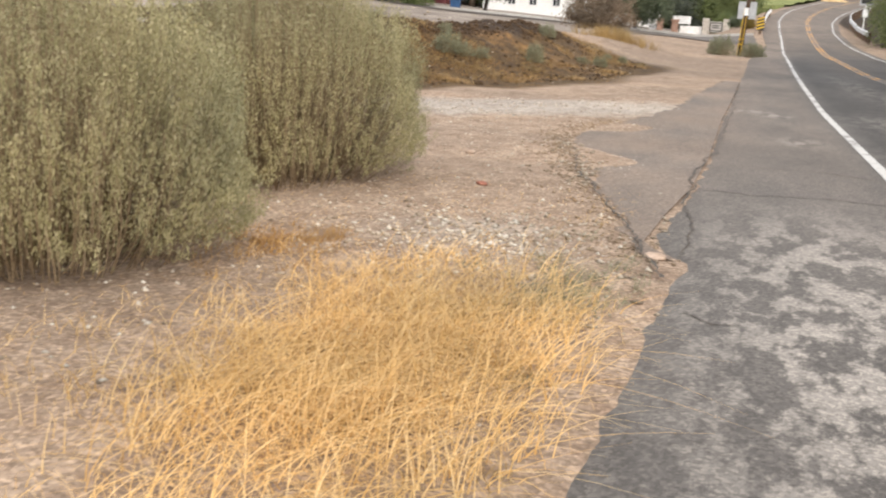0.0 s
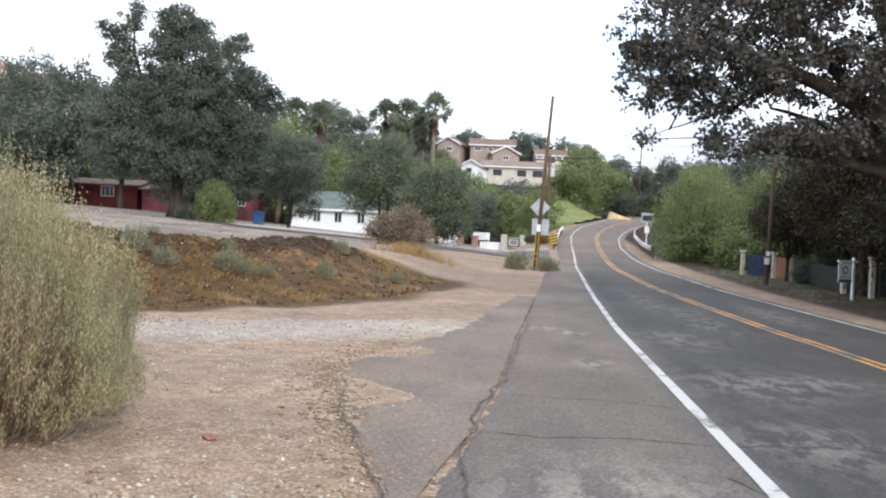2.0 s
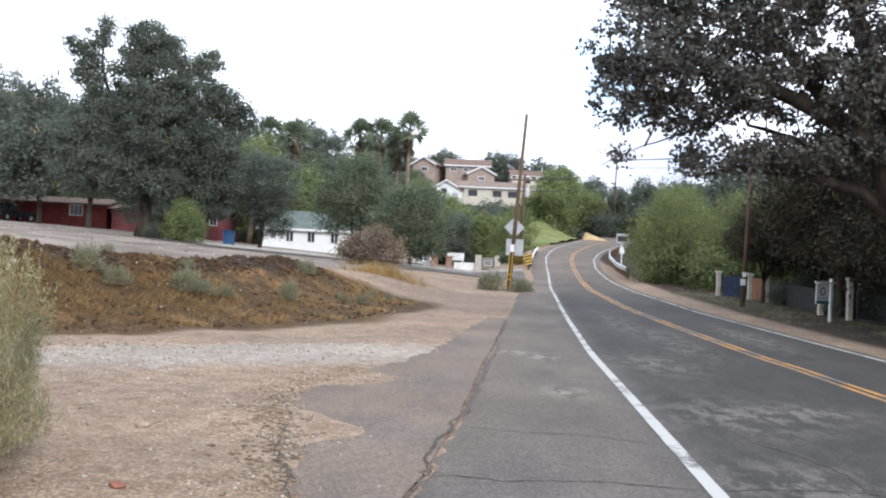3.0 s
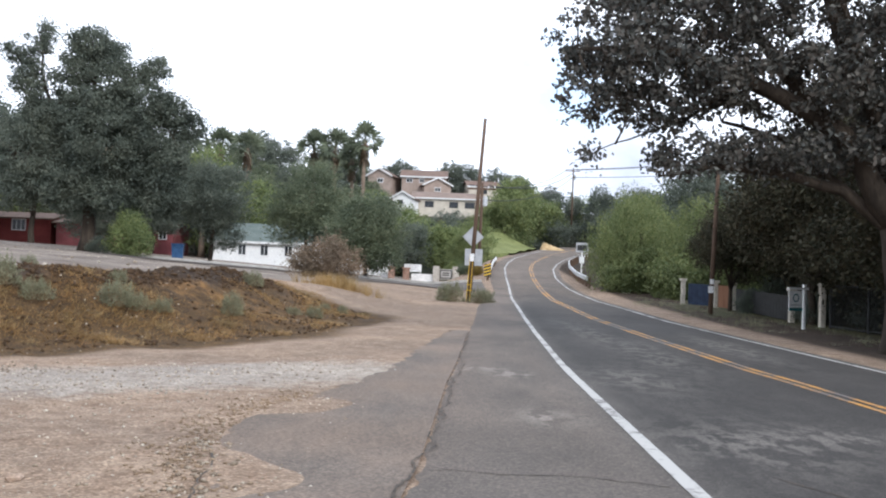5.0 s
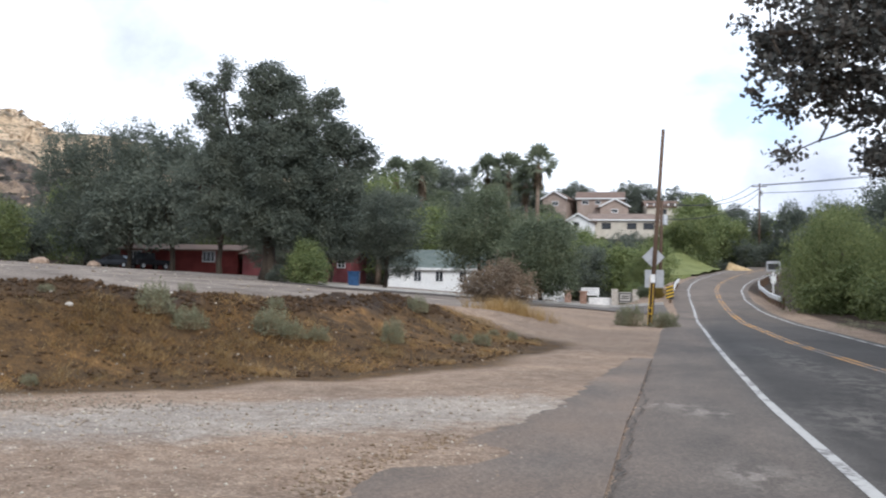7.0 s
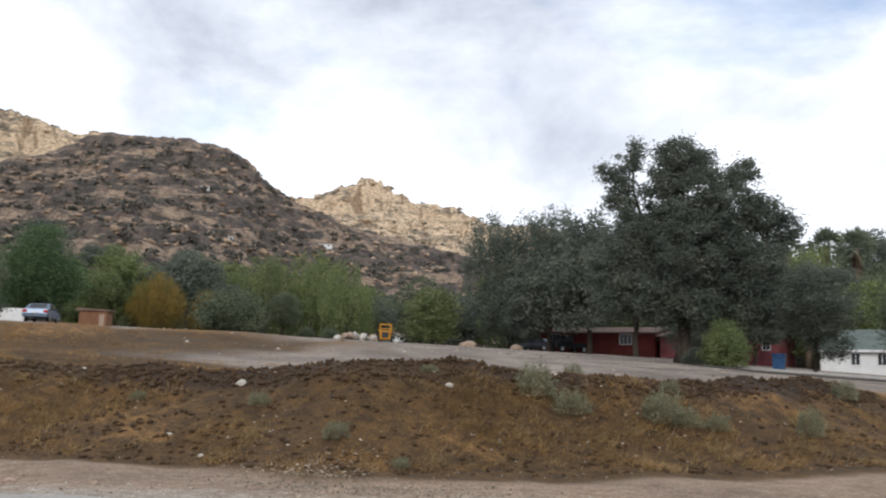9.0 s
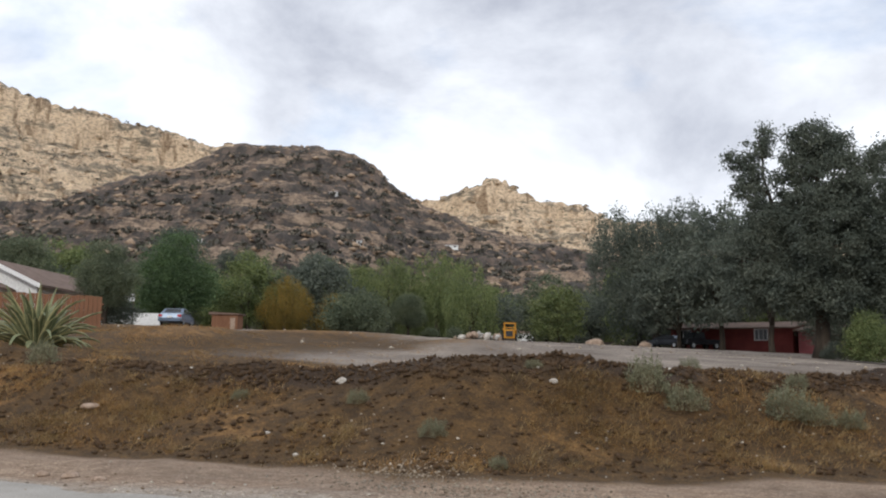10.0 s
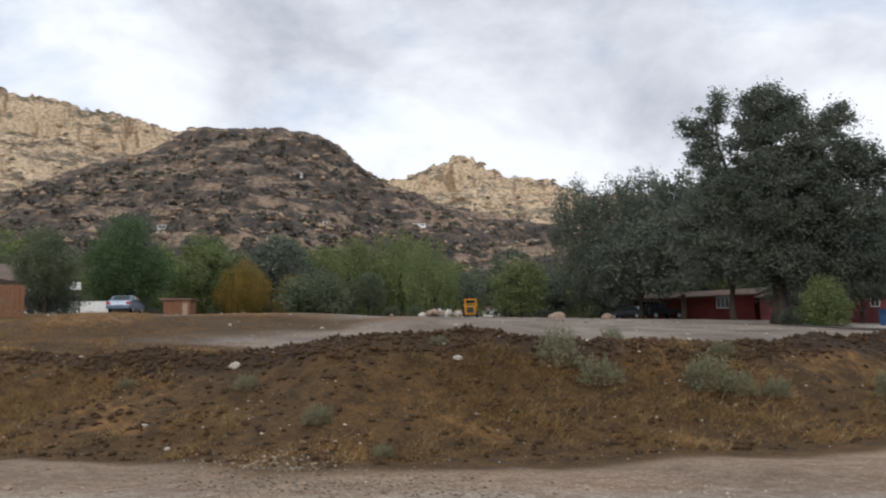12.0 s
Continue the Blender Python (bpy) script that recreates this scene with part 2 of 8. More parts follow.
def asphalt_material():
    m, nt, bs = start("asphalt", 0.85)
    L = nt.links.new
    grit, mid, big = noise_node(nt, 140, 4, 0.7), noise_node(nt, 1.1, 6, 0.62, (1.0, 0.35, 1)), noise_node(nt, 0.16, 4, 0.55)
    smear = noise_node(nt, 3.0, 8, 0.7, (1.25, 0.6, 1))
    r0 = ramp_node(nt, [(0.3, (0.068, 0.062, 0.056)), (0.7, (0.114, 0.102, 0.092))])
    L(mid.outputs["Fac"], r0.inputs["Fac"])
    rs = ramp_node(nt, [(0.47, (0, 0, 0)), (0.54, (1, 1, 1))])
    L(smear.outputs["Fac"], rs.inputs["Fac"])
    at = nt.nodes.new("ShaderNodeAttribute")
    at.attribute_name = "zone"
    sp = nt.nodes.new("ShaderNodeSeparateColor")
    L(at.outputs["Color"], sp.inputs["Color"])
    gate = nt.nodes.new("ShaderNodeMath")
    gate.operation = "MULTIPLY"
    L(rs.outputs["Color"], gate.inputs[0])
    L(sp.outputs["Red"], gate.inputs[1])
    col = mix_node(nt, gate.outputs[0], r0.outputs["Color"], (0.25, 0.226, 0.2))
    dust = nt.nodes.new("ShaderNodeMath")
    dust.operation = "MULTIPLY"
    L(mid.outputs["Fac"], dust.inputs[0])
    L(sp.outputs["Green"], dust.inputs[1])
    col = mix_node(nt, dust.outputs[0], col, (0.182, 0.137, 0.104))
    col = mix_node(nt, sp.outputs["Blue"], col, (0.5, 0.503, 0.508), "MULTIPLY")
    rb = ramp_node(nt, [(0.35, (0.8, 0.8, 0.8)), (0.65, (1.15, 1.15, 1.15))])
    L(big.outputs["Fac"], rb.inputs["Fac"])
    col = mix_node(nt, 1.0, col, rb.outputs["Color"], "MULTIPLY")
    rg = ramp_node(nt, [(0.3, (0.75, 0.75, 0.75)), (0.7, (1.22, 1.22, 1.22))])
    L(grit.outputs["Fac"], rg.inputs["Fac"])
    chip = nt.nodes.new("ShaderNodeTexVoronoi")
    chip.inputs["Scale"].default_value = 55
    tc = nt.nodes.new("ShaderNodeTexCoord")
    L(tc.outputs["Object"], chip.inputs["Vector"])
    sc = nt.nodes.new("ShaderNodeSeparateColor")
    L(chip.outputs["Color"], sc.inputs["Color"])
    rc = ramp_node(nt, [(0.0, (0.72, 0.71, 0.7)), (0.6, (1.0, 1.0, 1.0)), (0.97, (1.4, 1.38, 1.34))])
    L(sc.outputs["Red"], rc.inputs["Fac"])
    col = mix_node(nt, 1.0, col, rc.outputs["Color"], "MULTIPLY")
    L(mix_node(nt, 1.0, col, rg.outputs["Color"], "MULTIPLY"), bs.inputs["Base Color"])
    bump(nt, bs, grit.outputs["Fac"], 0.35, 0.006)
    return m


def paint_line(name, a, wear):
    """Road paint, worn through in places to the asphalt's grey."""
    m, nt, bs = start(name, 0.7)
    n1, n2 = noise_node(nt, 9, 6, 0.7), noise_node(nt, 0.8, 3)
    ad = nt.nodes.new("ShaderNodeMath")
    ad.operation = "ADD"
    nt.links.new(n1.outputs["Fac"], ad.inputs[0])
    nt.links.new(n2.outputs["Fac"], ad.inputs[1])
    rr = ramp_node(nt, [(wear, a), (wear + 0.14, (0.13, 0.12, 0.115))])
    rr.color_ramp.elements[0].position = min(wear, 0.98)
    nt.links.new(ad.outputs[0], rr.inputs["Fac"])
    sc = nt.nodes.new("ShaderNodeMath")
    sc.operation = "MULTIPLY"
    sc.inputs[1].default_value = 0.8
    nt.links.new(ad.outputs[0], sc.inputs[0])
    nt.links.new(sc.outputs[0], rr.inputs["Fac"])
    nt.links.new(rr.outputs["Color"], bs.inputs["Base Color"])
    return m


def rock_material(name, pale, dark, scrub, soil, bare):
    """Weathered sandstone beds, bare where they stand out, with brush and soil between them; a lower bare shows more rock."""
    m, nt, bs = start(name, 0.95)
    L = nt.links.new
    beds, mid, fine, upright = noise_node(nt, 0.05, 8, 0.7, (0.5, 0.5, 2.6)), noise_node(nt, 0.14, 7, 0.72), noise_node(nt, 0.3, 7, 0.78, (1, 1, 1.6)), noise_node(nt, 0.11, 6, 0.6, (1, 1, 0.14))
    r0 = ramp_node(nt, [(0.36, tuple(c * 0.6 for c in dark)), (0.44, dark), (0.53, pale), (0.68, tuple(min(1, c * 1.18) for c in pale))])
    L(fine.outputs["Fac"], r0.inputs["Fac"])
    ru = ramp_node(nt, [(0.37, (0.5, 0.46, 0.43)), (0.46, (1.0, 1.0, 1.0))])
    L(upright.outputs["Fac"], ru.inputs["Fac"])
    stone = mix_node(nt, 1.0, r0.outputs["Color"], ru.outputs["Color"], "MULTIPLY")
    brush = ramp_node(nt, [(0.38, tuple(c * 0.62 for c in scrub)), (0.49, scrub), (0.6, soil)])
    L(mid.outputs["Fac"], brush.inputs["Fac"])
    geo = nt.nodes.new("ShaderNodeNewGeometry")
    sep = nt.nodes.new("ShaderNodeSeparateXYZ")
    L(geo.outputs["True Normal"], sep.inputs["Vector"])
    ad = nt.nodes.new("ShaderNodeMath")
    ad.operation = "MULTIPLY_ADD"
    L(sep.outputs["Z"], ad.inputs[0])
    ad.inputs[1].default_value = -0.16
    L(beds.outputs["Fac"], ad.inputs[2])
    mr = nt.nodes.new("ShaderNodeMapRange")
    mr.inputs["From Min"].default_value, mr.inputs["From Max"].default_value = bare, bare + 0.05
    L(ad.outputs[0], mr.inputs["Value"])
    L(mix_node(nt, mr.outputs["Result"], brush.outputs["Color"], stone), bs.inputs["Base Color"])
    bump(nt, bs, fine.outputs["Fac"], 0.9, 4.0)
    return m


EARTH, ASPHALT = ground_material(), asphalt_material()
WHITE_LINE = paint_line("white_road_paint", (0.42, 0.41, 0.385), 0.8)
YELLOW_LINE = paint_line("yellow_road_paint", (0.48, 0.245, 0.055), 0.74)
LAWN = plain("mown_grass", (0.135, 0.155, 0.05), (0.205, 0.22, 0.08), 0.5, 9, 0.95, 0, 0.6, 0.05)
DRIVE_CONCRETE = plain("worn_drive_concrete", (0.3, 0.28, 0.25), (0.4, 0.375, 0.34), 0.8, 45, 0.9, 0, 0.4, 0.008)
CRACK = plain("crack_dirt", (0.04, 0.034, 0.028), (0.1, 0.08, 0.062), 8, 50)
# sun and cloud shade put into the rock colours: CLIFF lit, HILL shaded
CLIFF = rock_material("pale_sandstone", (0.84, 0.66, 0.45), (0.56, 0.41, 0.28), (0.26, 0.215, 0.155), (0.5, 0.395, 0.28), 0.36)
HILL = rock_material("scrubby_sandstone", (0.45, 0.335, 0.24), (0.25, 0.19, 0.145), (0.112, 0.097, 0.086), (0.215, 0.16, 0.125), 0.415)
BARK = plain("bark", (0.032, 0.025, 0.019), (0.078, 0.06, 0.044), 2.5, 22, 0.95, 0, 0.8, 0.05, (1, 1, 0.25))
POLE_WOOD = plain("weathered_pole_wood", (0.07, 0.045, 0.03), (0.15, 0.1, 0.07), 1.5, 30, 0.9, 0, 0.5, 0.02, (1, 1, 0.1))
# dark green lifted towards grey-blue: air haze mixed into the leaf colour
LEAF_DARK = leafy("dark_green_leaves", [(0.098, 0.118, 0.1), (0.13, 0.153, 0.128), (0.17, 0.19, 0.158)])
LEAF_OAK = leafy("oak_leaves", [(0.055, 0.059, 0.058), (0.08, 0.084, 0.08), (0.1, 0.088, 0.08), (0.145, 0.146, 0.138)], 0.15, 0.75)
# olive-brown leaves, darkened in colour for the shade beneath the oak
LEAF_SHADED_BROWN = leafy("olive_brown_leaves", [(0.035, 0.038, 0.024), (0.055, 0.056, 0.034), (0.075, 0.062, 0.04), (0.09, 0.088, 0.055)], 0.15, 0.85)
LEAF_MID = leafy("green_leaves", [(0.122, 0.165, 0.068), (0.182, 0.225, 0.092), (0.25, 0.285, 0.124)])
LEAF_PEPPER = leafy("pepper_tree_leaves", [(0.112, 0.148, 0.06), (0.168, 0.204, 0.084), (0.24, 0.266, 0.12)])
LEAF_OLIVE = leafy("olive_leaves", [(0.1, 0.128, 0.083), (0.145, 0.173, 0.11), (0.195, 0.22, 0.145)])
LEAF_YELLOW = leafy("turning_leaves", [(0.15, 0.145, 0.045), (0.32, 0.22, 0.05), (0.2, 0.17, 0.05), (0.36, 0.2, 0.045)])
LEAF_GREEN = leafy("deep_green_leaves", [(0.062, 0.105, 0.05), (0.092, 0.148, 0.066), (0.13, 0.19, 0.088)])
LEAF_RUST = leafy("dry_rust_leaves", [(0.15, 0.08, 0.04), (0.24, 0.14, 0.075), (0.3, 0.2, 0.12)])
SAGE = leafy("sage_leaves", [(0.16, 0.168, 0.106), (0.245, 0.25, 0.165), (0.345, 0.338, 0.228)])
SALTBUSH = leafy("saltbush_leaves", [(0.205, 0.188, 0.096), (0.3, 0.28, 0.15), (0.385, 0.36, 0.21), (0.46, 0.42, 0.275)], 0.3)
TWIG = plain("dry_twigs", (0.14, 0.1, 0.06), (0.26, 0.19, 0.11), 9, 50)
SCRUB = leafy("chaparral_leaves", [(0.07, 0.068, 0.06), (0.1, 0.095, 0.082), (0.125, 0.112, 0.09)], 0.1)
HILL_ROCK = plain("hillside_boulder", (0.26, 0.18, 0.12), (0.44, 0.33, 0.23), 0.15, 1.2, 0.95, 0, 0.6, 0.3)
STRAW = leafy("golden_straw", [(0.56, 0.335, 0.115), (0.72, 0.475, 0.205), (0.83, 0.61, 0.33)], 0.3)
DEAD = leafy("dead_brown_grass", [(0.21, 0.105, 0.036), (0.33, 0.19, 0.066), (0.46, 0.295, 0.118)], 0.25)
LEAF_GREYBROWN = leafy("dry_grey_twigs", [(0.156, 0.118, 0.086), (0.240, 0.183, 0.135), (0.324, 0.254, 0.194)])
STRAW_DULL = leafy("dull_straw", [(0.24, 0.15, 0.06), (0.36, 0.25, 0.11), (0.46, 0.34, 0.17)], 0.25)
STRAW_BROWN = leafy("brown_straw", [(0.125, 0.077, 0.026), (0.21, 0.135, 0.05), (0.3, 0.2, 0.08)], 0.2)
BRICK_PALE = plain("tan_stone", (0.28, 0.2, 0.14), (0.42, 0.32, 0.25), 5, 40, 0.95)
CLIFF_NEAR = plain("tan_rock_face", (0.4, 0.28, 0.14), (0.56, 0.42, 0.24), 0.8, 6, 0.95)
STONE = plain("pale_stone", (0.4, 0.36, 0.31), (0.62, 0.58, 0.52), 4, 40, 0.9)
CLOD = plain("dark_clods", (0.046, 0.028, 0.0145), (0.092, 0.055, 0.028), 2.5, 30, 1.0)
WHITE_WALL = plain("white_painted_wall", (0.76, 0.76, 0.75), (0.84, 0.84, 0.82), 0.7, 9)
CREAM_WALL = plain("cream_stucco", (0.5, 0.45, 0.37), (0.62, 0.57, 0.48), 0.8, 14)
RED_WALL = plain("barn_red_boards", (0.13, 0.024, 0.022), (0.2, 0.042, 0.036), 0.8, 12)
PINK_WALL = plain("faded_pink_boards", (0.19, 0.055, 0.06), (0.26, 0.085, 0.09), 0.8, 12)
TRIM = plain("white_trim", (0.72, 0.72, 0.71), (0.8, 0.8, 0.79), 2, 20)
ROOF_GREEN = plain("grey_green_shingles", (0.1, 0.125, 0.115), (0.14, 0.165, 0.15), 1, 8)
ROOF_BROWN = plain("brown_shingles", (0.13, 0.085, 0.065), (0.19, 0.13, 0.1), 1, 8)
ROOF_TAN = plain("tan_shingles", (0.17, 0.125, 0.1), (0.24, 0.18, 0.145), 1, 8)
FENCE_WOOD = plain("red_brown_fence_boards", (0.16, 0.075, 0.04), (0.25, 0.125, 0.07), 2, 20, 0.85, 0, 0.4, 0.01, (1, 1, 0.15))
BRICK = plain("rough_brick", (0.25, 0.14, 0.1), (0.38, 0.25, 0.19), 5, 30)
STEEL = plain("galvanised_steel", (0.42, 0.43, 0.44), (0.6, 0.61, 0.62), 3, 40, 0.5, 0.6)
SIGN_BACK = plain("sign_back_aluminium", (0.36, 0.37, 0.38), (0.46, 0.47, 0.48), 3, 30, 0.5, 0.5)
BLACK = plain("black_paint", (0.02, 0.02, 0.02), (0.04, 0.04, 0.04), 5, 40, 0.6)
YELLOW = plain("yellow_paint", (0.55, 0.34, 0.03), (0.68, 0.45, 0.05), 5, 30, 0.6)
LOADER_YELLOW = plain("machine_yellow_paint", (0.5, 0.22, 0.012), (0.62, 0.3, 0.025), 3, 30, 0.5)
BLUE = plain("blue_plastic", (0.03, 0.09, 0.22), (0.05, 0.13, 0.3), 3, 30, 0.5)
NAVY = plain("navy_sheet", (0.015, 0.025, 0.05), (0.03, 0.045, 0.08), 3, 30, 0.7)
CAR_PAINT = plain("silver_blue_car_paint", (0.13, 0.17, 0.23), (0.17, 0.21, 0.28), 1, 60, 0.35, 0.4, 0.0)
DARK_CAR = plain("dark_car_paint", (0.02, 0.022, 0.026), (0.03, 0.033, 0.04), 1, 60, 0.25, 0.3, 0.0)
RED_LAMP = plain("red_lens", (0.4, 0.02, 0.02), (0.5, 0.03, 0.03), 3, 30, 0.3)
RUBBER = plain("rubber", (0.02, 0.02, 0.02), (0.035, 0.035, 0.035), 5, 40, 0.9)
TEAL = plain("teal_print", (0.02, 0.12, 0.13), (0.03, 0.15, 0.16), 4, 30, 0.6)
GLASS_DARK = plain("dark_window_glass", (0.02, 0.023, 0.028), (0.04, 0.045, 0.05), 1, 5, 0.1, 0.0, 0.0)
AGAVE = plain("agave_leaf", (0.12, 0.145, 0.075), (0.24, 0.25, 0.13), 2, 12, 0.55)
AGAVE_EDGE = plain("agave_leaf_margin", (0.42, 0.38, 0.18), (0.55, 0.5, 0.27), 2, 12, 0.6)
TAN_WALL = plain("tan_stucco", (0.29, 0.225, 0.185), (0.37, 0.295, 0.25), 0.8, 14)
CONCRETE = plain("pale_concrete", (0.4, 0.38, 0.35), (0.52, 0.5, 0.47), 1.2, 25)
CABLE = plain("black_cable", (0.02, 0.02, 0.02), (0.03, 0.03, 0.03), 3, 20)
TERRACOTTA = plain("red_brick_chip", (0.2, 0.075, 0.05), (0.28, 0.115, 0.075), 9, 60)


# ---- mesh helpers ----
class Shape:
    """Vertices and faces of one part."""

    def __init__(self):
        self.v, self.f = [], []

    def add(self, verts, faces):
        k = len(self.v)
        self.v.extend(tuple(p) for p in verts)
        self.f.extend(tuple(i + k for i in f) for f in faces)
        return self

    def box(self, x0, y0, z0, x1, y1, z1, m=None, cut=0.0):
        c = cut
        if c:
            ring = [(x0 + c, y0), (x1 - c, y0), (x1, y0 + c), (x1, y1 - c), (x1 - c, y1), (x0 + c, y1), (x0, y1 - c), (x0, y0 + c)]
            v = [(x, y, z0) for x, y in ring] + [(x, y, z1) for x, y in ring]
            f = [tuple(range(7, -1, -1)), tuple(range(8, 16))] + [(i, (i + 1) % 8, 8 + (i + 1) % 8, 8 + i) for i in range(8)]
        else:
            v = [(x, y, z) for z in (z0, z1) for x, y in ((x0, y0), (x1, y0), (x1, y1), (x0, y1))]
            f = [(3, 2, 1, 0), (4, 5, 6, 7), (0, 1, 5, 4), (1, 2, 6, 5), (2, 3, 7, 6), (3, 0, 4, 7)]
        if m:
            v = [m @ Vector(p) for p in v]
        return self.add(v, f)

    def tube(self, pts, radii, sides=8, caps=True):
        pts = [Vector(p) for p in pts]
        rings = []
        for i, p in enumerate(pts):
            d = (pts[min(i + 1, len(pts) - 1)] - pts[max(i - 1, 0)]).normalized()
            a = d.cross(Vector((0.31, 0.95, 0.05)))
            if a.length < 0.2:
                a = d.cross(Vector((1, 0, 0)))
            a.normalize()
            b = d.cross(a)
            rr = radii[i] if isinstance(radii, (list, tuple)) else radii
            rings.append([p + (a * math.cos(2 * math.pi * k / sides) + b * math.sin(2 * math.pi * k / sides)) * rr for k in range(sides)])
        v = [q for ring in rings for q in ring]
        f = [(i * sides + k, i * sides + (k + 1) % sides, (i + 1) * sides + (k + 1) % sides, (i + 1) * sides + k)
             for i in range(len(pts) - 1) for k in range(sides)]
        if caps:
            f += [tuple(range(sides - 1, -1, -1)), tuple((len(pts) - 1) * sides + k for k in range(sides))]
        return self.add(v, f)

    def prism(self, outline, along, m=None):
        """An outline of (x, z) points drawn out along y from along[0] to along[1]."""
        n = len(outline)
        v = [(x, y, z) for y in along for x, z in outline]
        f = [tuple(range(n)), tuple(range(2 * n - 1, n - 1, -1))] + [(i + n, (i + 1) % n + n, (i + 1) % n, i) for i in range(n)]
        if m:
            v = [m @ Vector(p) for p in v]
        return self.add(v, f)

    def mesh(self, name, smooth=False):
        me = bpy.data.meshes.new(name)
        me.from_pydata(self.v, [], self.f)
        if smooth:
            me.polygons.foreach_set("use_smooth", [True] * len(me.polygons))
        me.update()
        return me


def array_mesh(name, v, f, smooth=False):
    """A mesh from arrays of vertices and of quads or triangles."""
    v, f = np.asarray(v, np.float32), np.asarray(f, np.int32)
    me = bpy.data.meshes.new(name)
    me.vertices.add(len(v))
    me.vertices.foreach_set("co", v.ravel())
    me.loops.add(f.size)
    me.loops.foreach_set("vertex_index", f.ravel())
    me.polygons.add(len(f))
    me.polygons.foreach_set("loop_start", np.arange(0, f.size, f.shape[1], dtype=np.int32))
    if smooth:
        me.polygons.foreach_set("use_smooth", np.ones(len(f), bool))
    me.update(calc_edges=True)
    me.validate()
    return me


def part(name, shape, material, parent=None, label="", smooth=False, m=None):
    me = shape.mesh(name, smooth) if isinstance(shape, Shape) else shape
    if not me.materials:
        me.materials.append(material)
    ob = new(name, me)
    if parent:
        ob.parent = parent
    if m:
        ob.matrix_basis = m
    if label:
        ob["label"] = label
    return ob


def thing(name, m, label, category, group="", kind=""):
    ob = new(name)
    ob.empty_display_size = 0.3
    ob.matrix_basis = m
    return tagged(ob, label, category, group, kind)


def leaf_arrays(pts, size, rng, aspect=0.45, droop=0.0, jitter=0.4):
    """A rhombic leaf at every point, turned at random."""
    n = len(pts)
    d = rng.normal(size=(n, 3))
    d[:, 2] -= droop * 2
    d /= np.linalg.norm(d, axis=1, keepdims=True)
    s = np.cross(d, rng.normal(size=(n, 3)))
    s /= np.linalg.norm(s, axis=1, keepdims=True) + 1e-6
    ln = size * (1 + jitter * rng.uniform(-1, 1, (n, 1)))
    v = np.stack([pts - d * ln / 2, pts + s * ln * aspect / 2, pts + d * ln / 2, pts - s * ln * aspect / 2], 1).reshape(-1, 3)
    return v, np.arange(4 * n).reshape(-1, 4)


def blade_arrays(roots, height, lean, width, rng, joints=3):
    """Bent grass blades or thin stems, as tapering strips."""
    n = len(roots)
    ang = rng.uniform(0, 2 * np.pi, n)
    out = np.stack([np.cos(ang), np.sin(ang), np.zeros(n)], 1)
    side = np.stack([-np.sin(ang + 0.7), np.cos(ang + 0.7), np.zeros(n)], 1)
    h = height * rng.uniform(0.45, 1.15, (n, 1))
    ln = lean * rng.uniform(0.2, 1.3, (n, 1))
    vs = []
    for k in range(joints + 1):
        q = k / joints
        c = roots + out * (ln * h * q ** 1.7) + np.array([0, 0, 1]) * (h * q * (1 - 0.25 * ln * q))
        w = width * (1 - 0.85 * q) / 2
        vs += [c - side * w, c + side * w]
    v = np.stack(vs, 1).reshape(-1, 3)
    base = np.arange(n)[:, None] * (2 * (joints + 1))
    f = np.concatenate([base + np.array([2 * k, 2 * k + 1, 2 * k + 3, 2 * k + 2]) for k in range(joints)])
    return v, f


def joined(*arrays):
    vs, fs, k = [], [], 0
    for v, f in arrays:
        vs.append(v)
        fs.append(f + k)
        k += len(v)
    return np.concatenate(vs), np.concatenate(fs)


# ---- the lie of the land ----
def smooth(a, b, v):
    k = np.clip((v - a) / (b - a), 0, 1)
    return k * k * (3 - 2 * k)


ROAD_Y = [-400, 22, 38, 45, 52, 60, 75, 95, 115, 140, 170, 400, 3000]
ROAD_Z = [0, 0, 0.23, 0.42, 0.58, 0.85, 1.6, 2.9, 4.3, 6.2, 8.2, 14, 14]
# how far right the white edge line, the yellow line and the far edge line run
LINE_Y = [-60, 0, 10, 20, 30, 40, 52, 65, 78, 90, 100, 110, 122, 135, 150]
LEFT_X = [1.0, 1.95, 2.12, 2.3, 2.58, 2.93, 3.3, 3.9, 4.4, 4.95, 5.8, 7.1, 9.6, 13.0, 18.0]
MID_X = [4.6, 5.75, 5.88, 5.88, 5.55, 5.35, 5.35, 5.85, 6.5, 7.25, 8.3, 9.9, 12.4, 16.2, 21.5]
RIGHT_X = [8.0, 8.7, 8.75, 8.55, 8.15, 7.85, 7.6, 7.65, 8.25, 9.3, 10.7, 12.6, 15.4, 19.3, 25.0]
# the foot of the bank and the border between the lot and the road
BORDER = np.array([(-400, -40), (-120, -5), (-60, 6), (-30, 11.6), (-20, 13.9), (-14.5, 16.0), (-11.5, 17.3), (-9.0, 17.7), (-7.4, 19.6), (-6.2, 21.2),
                   (-4.8, 23.3), (-3.1, 26.4), (-2.2, 29.2), (-2.0, 31.5), (-1.8, 36), (0.2, 48), (2.4, 60), (2.6, 75), (3.2, 90), (4.5, 105), (6, 115), (9, 126), (14, 140), (22, 160), (60, 260), (400, 900)], float)


def road_z(y):
    return np.interp(y, ROAD_Y, ROAD_Z)


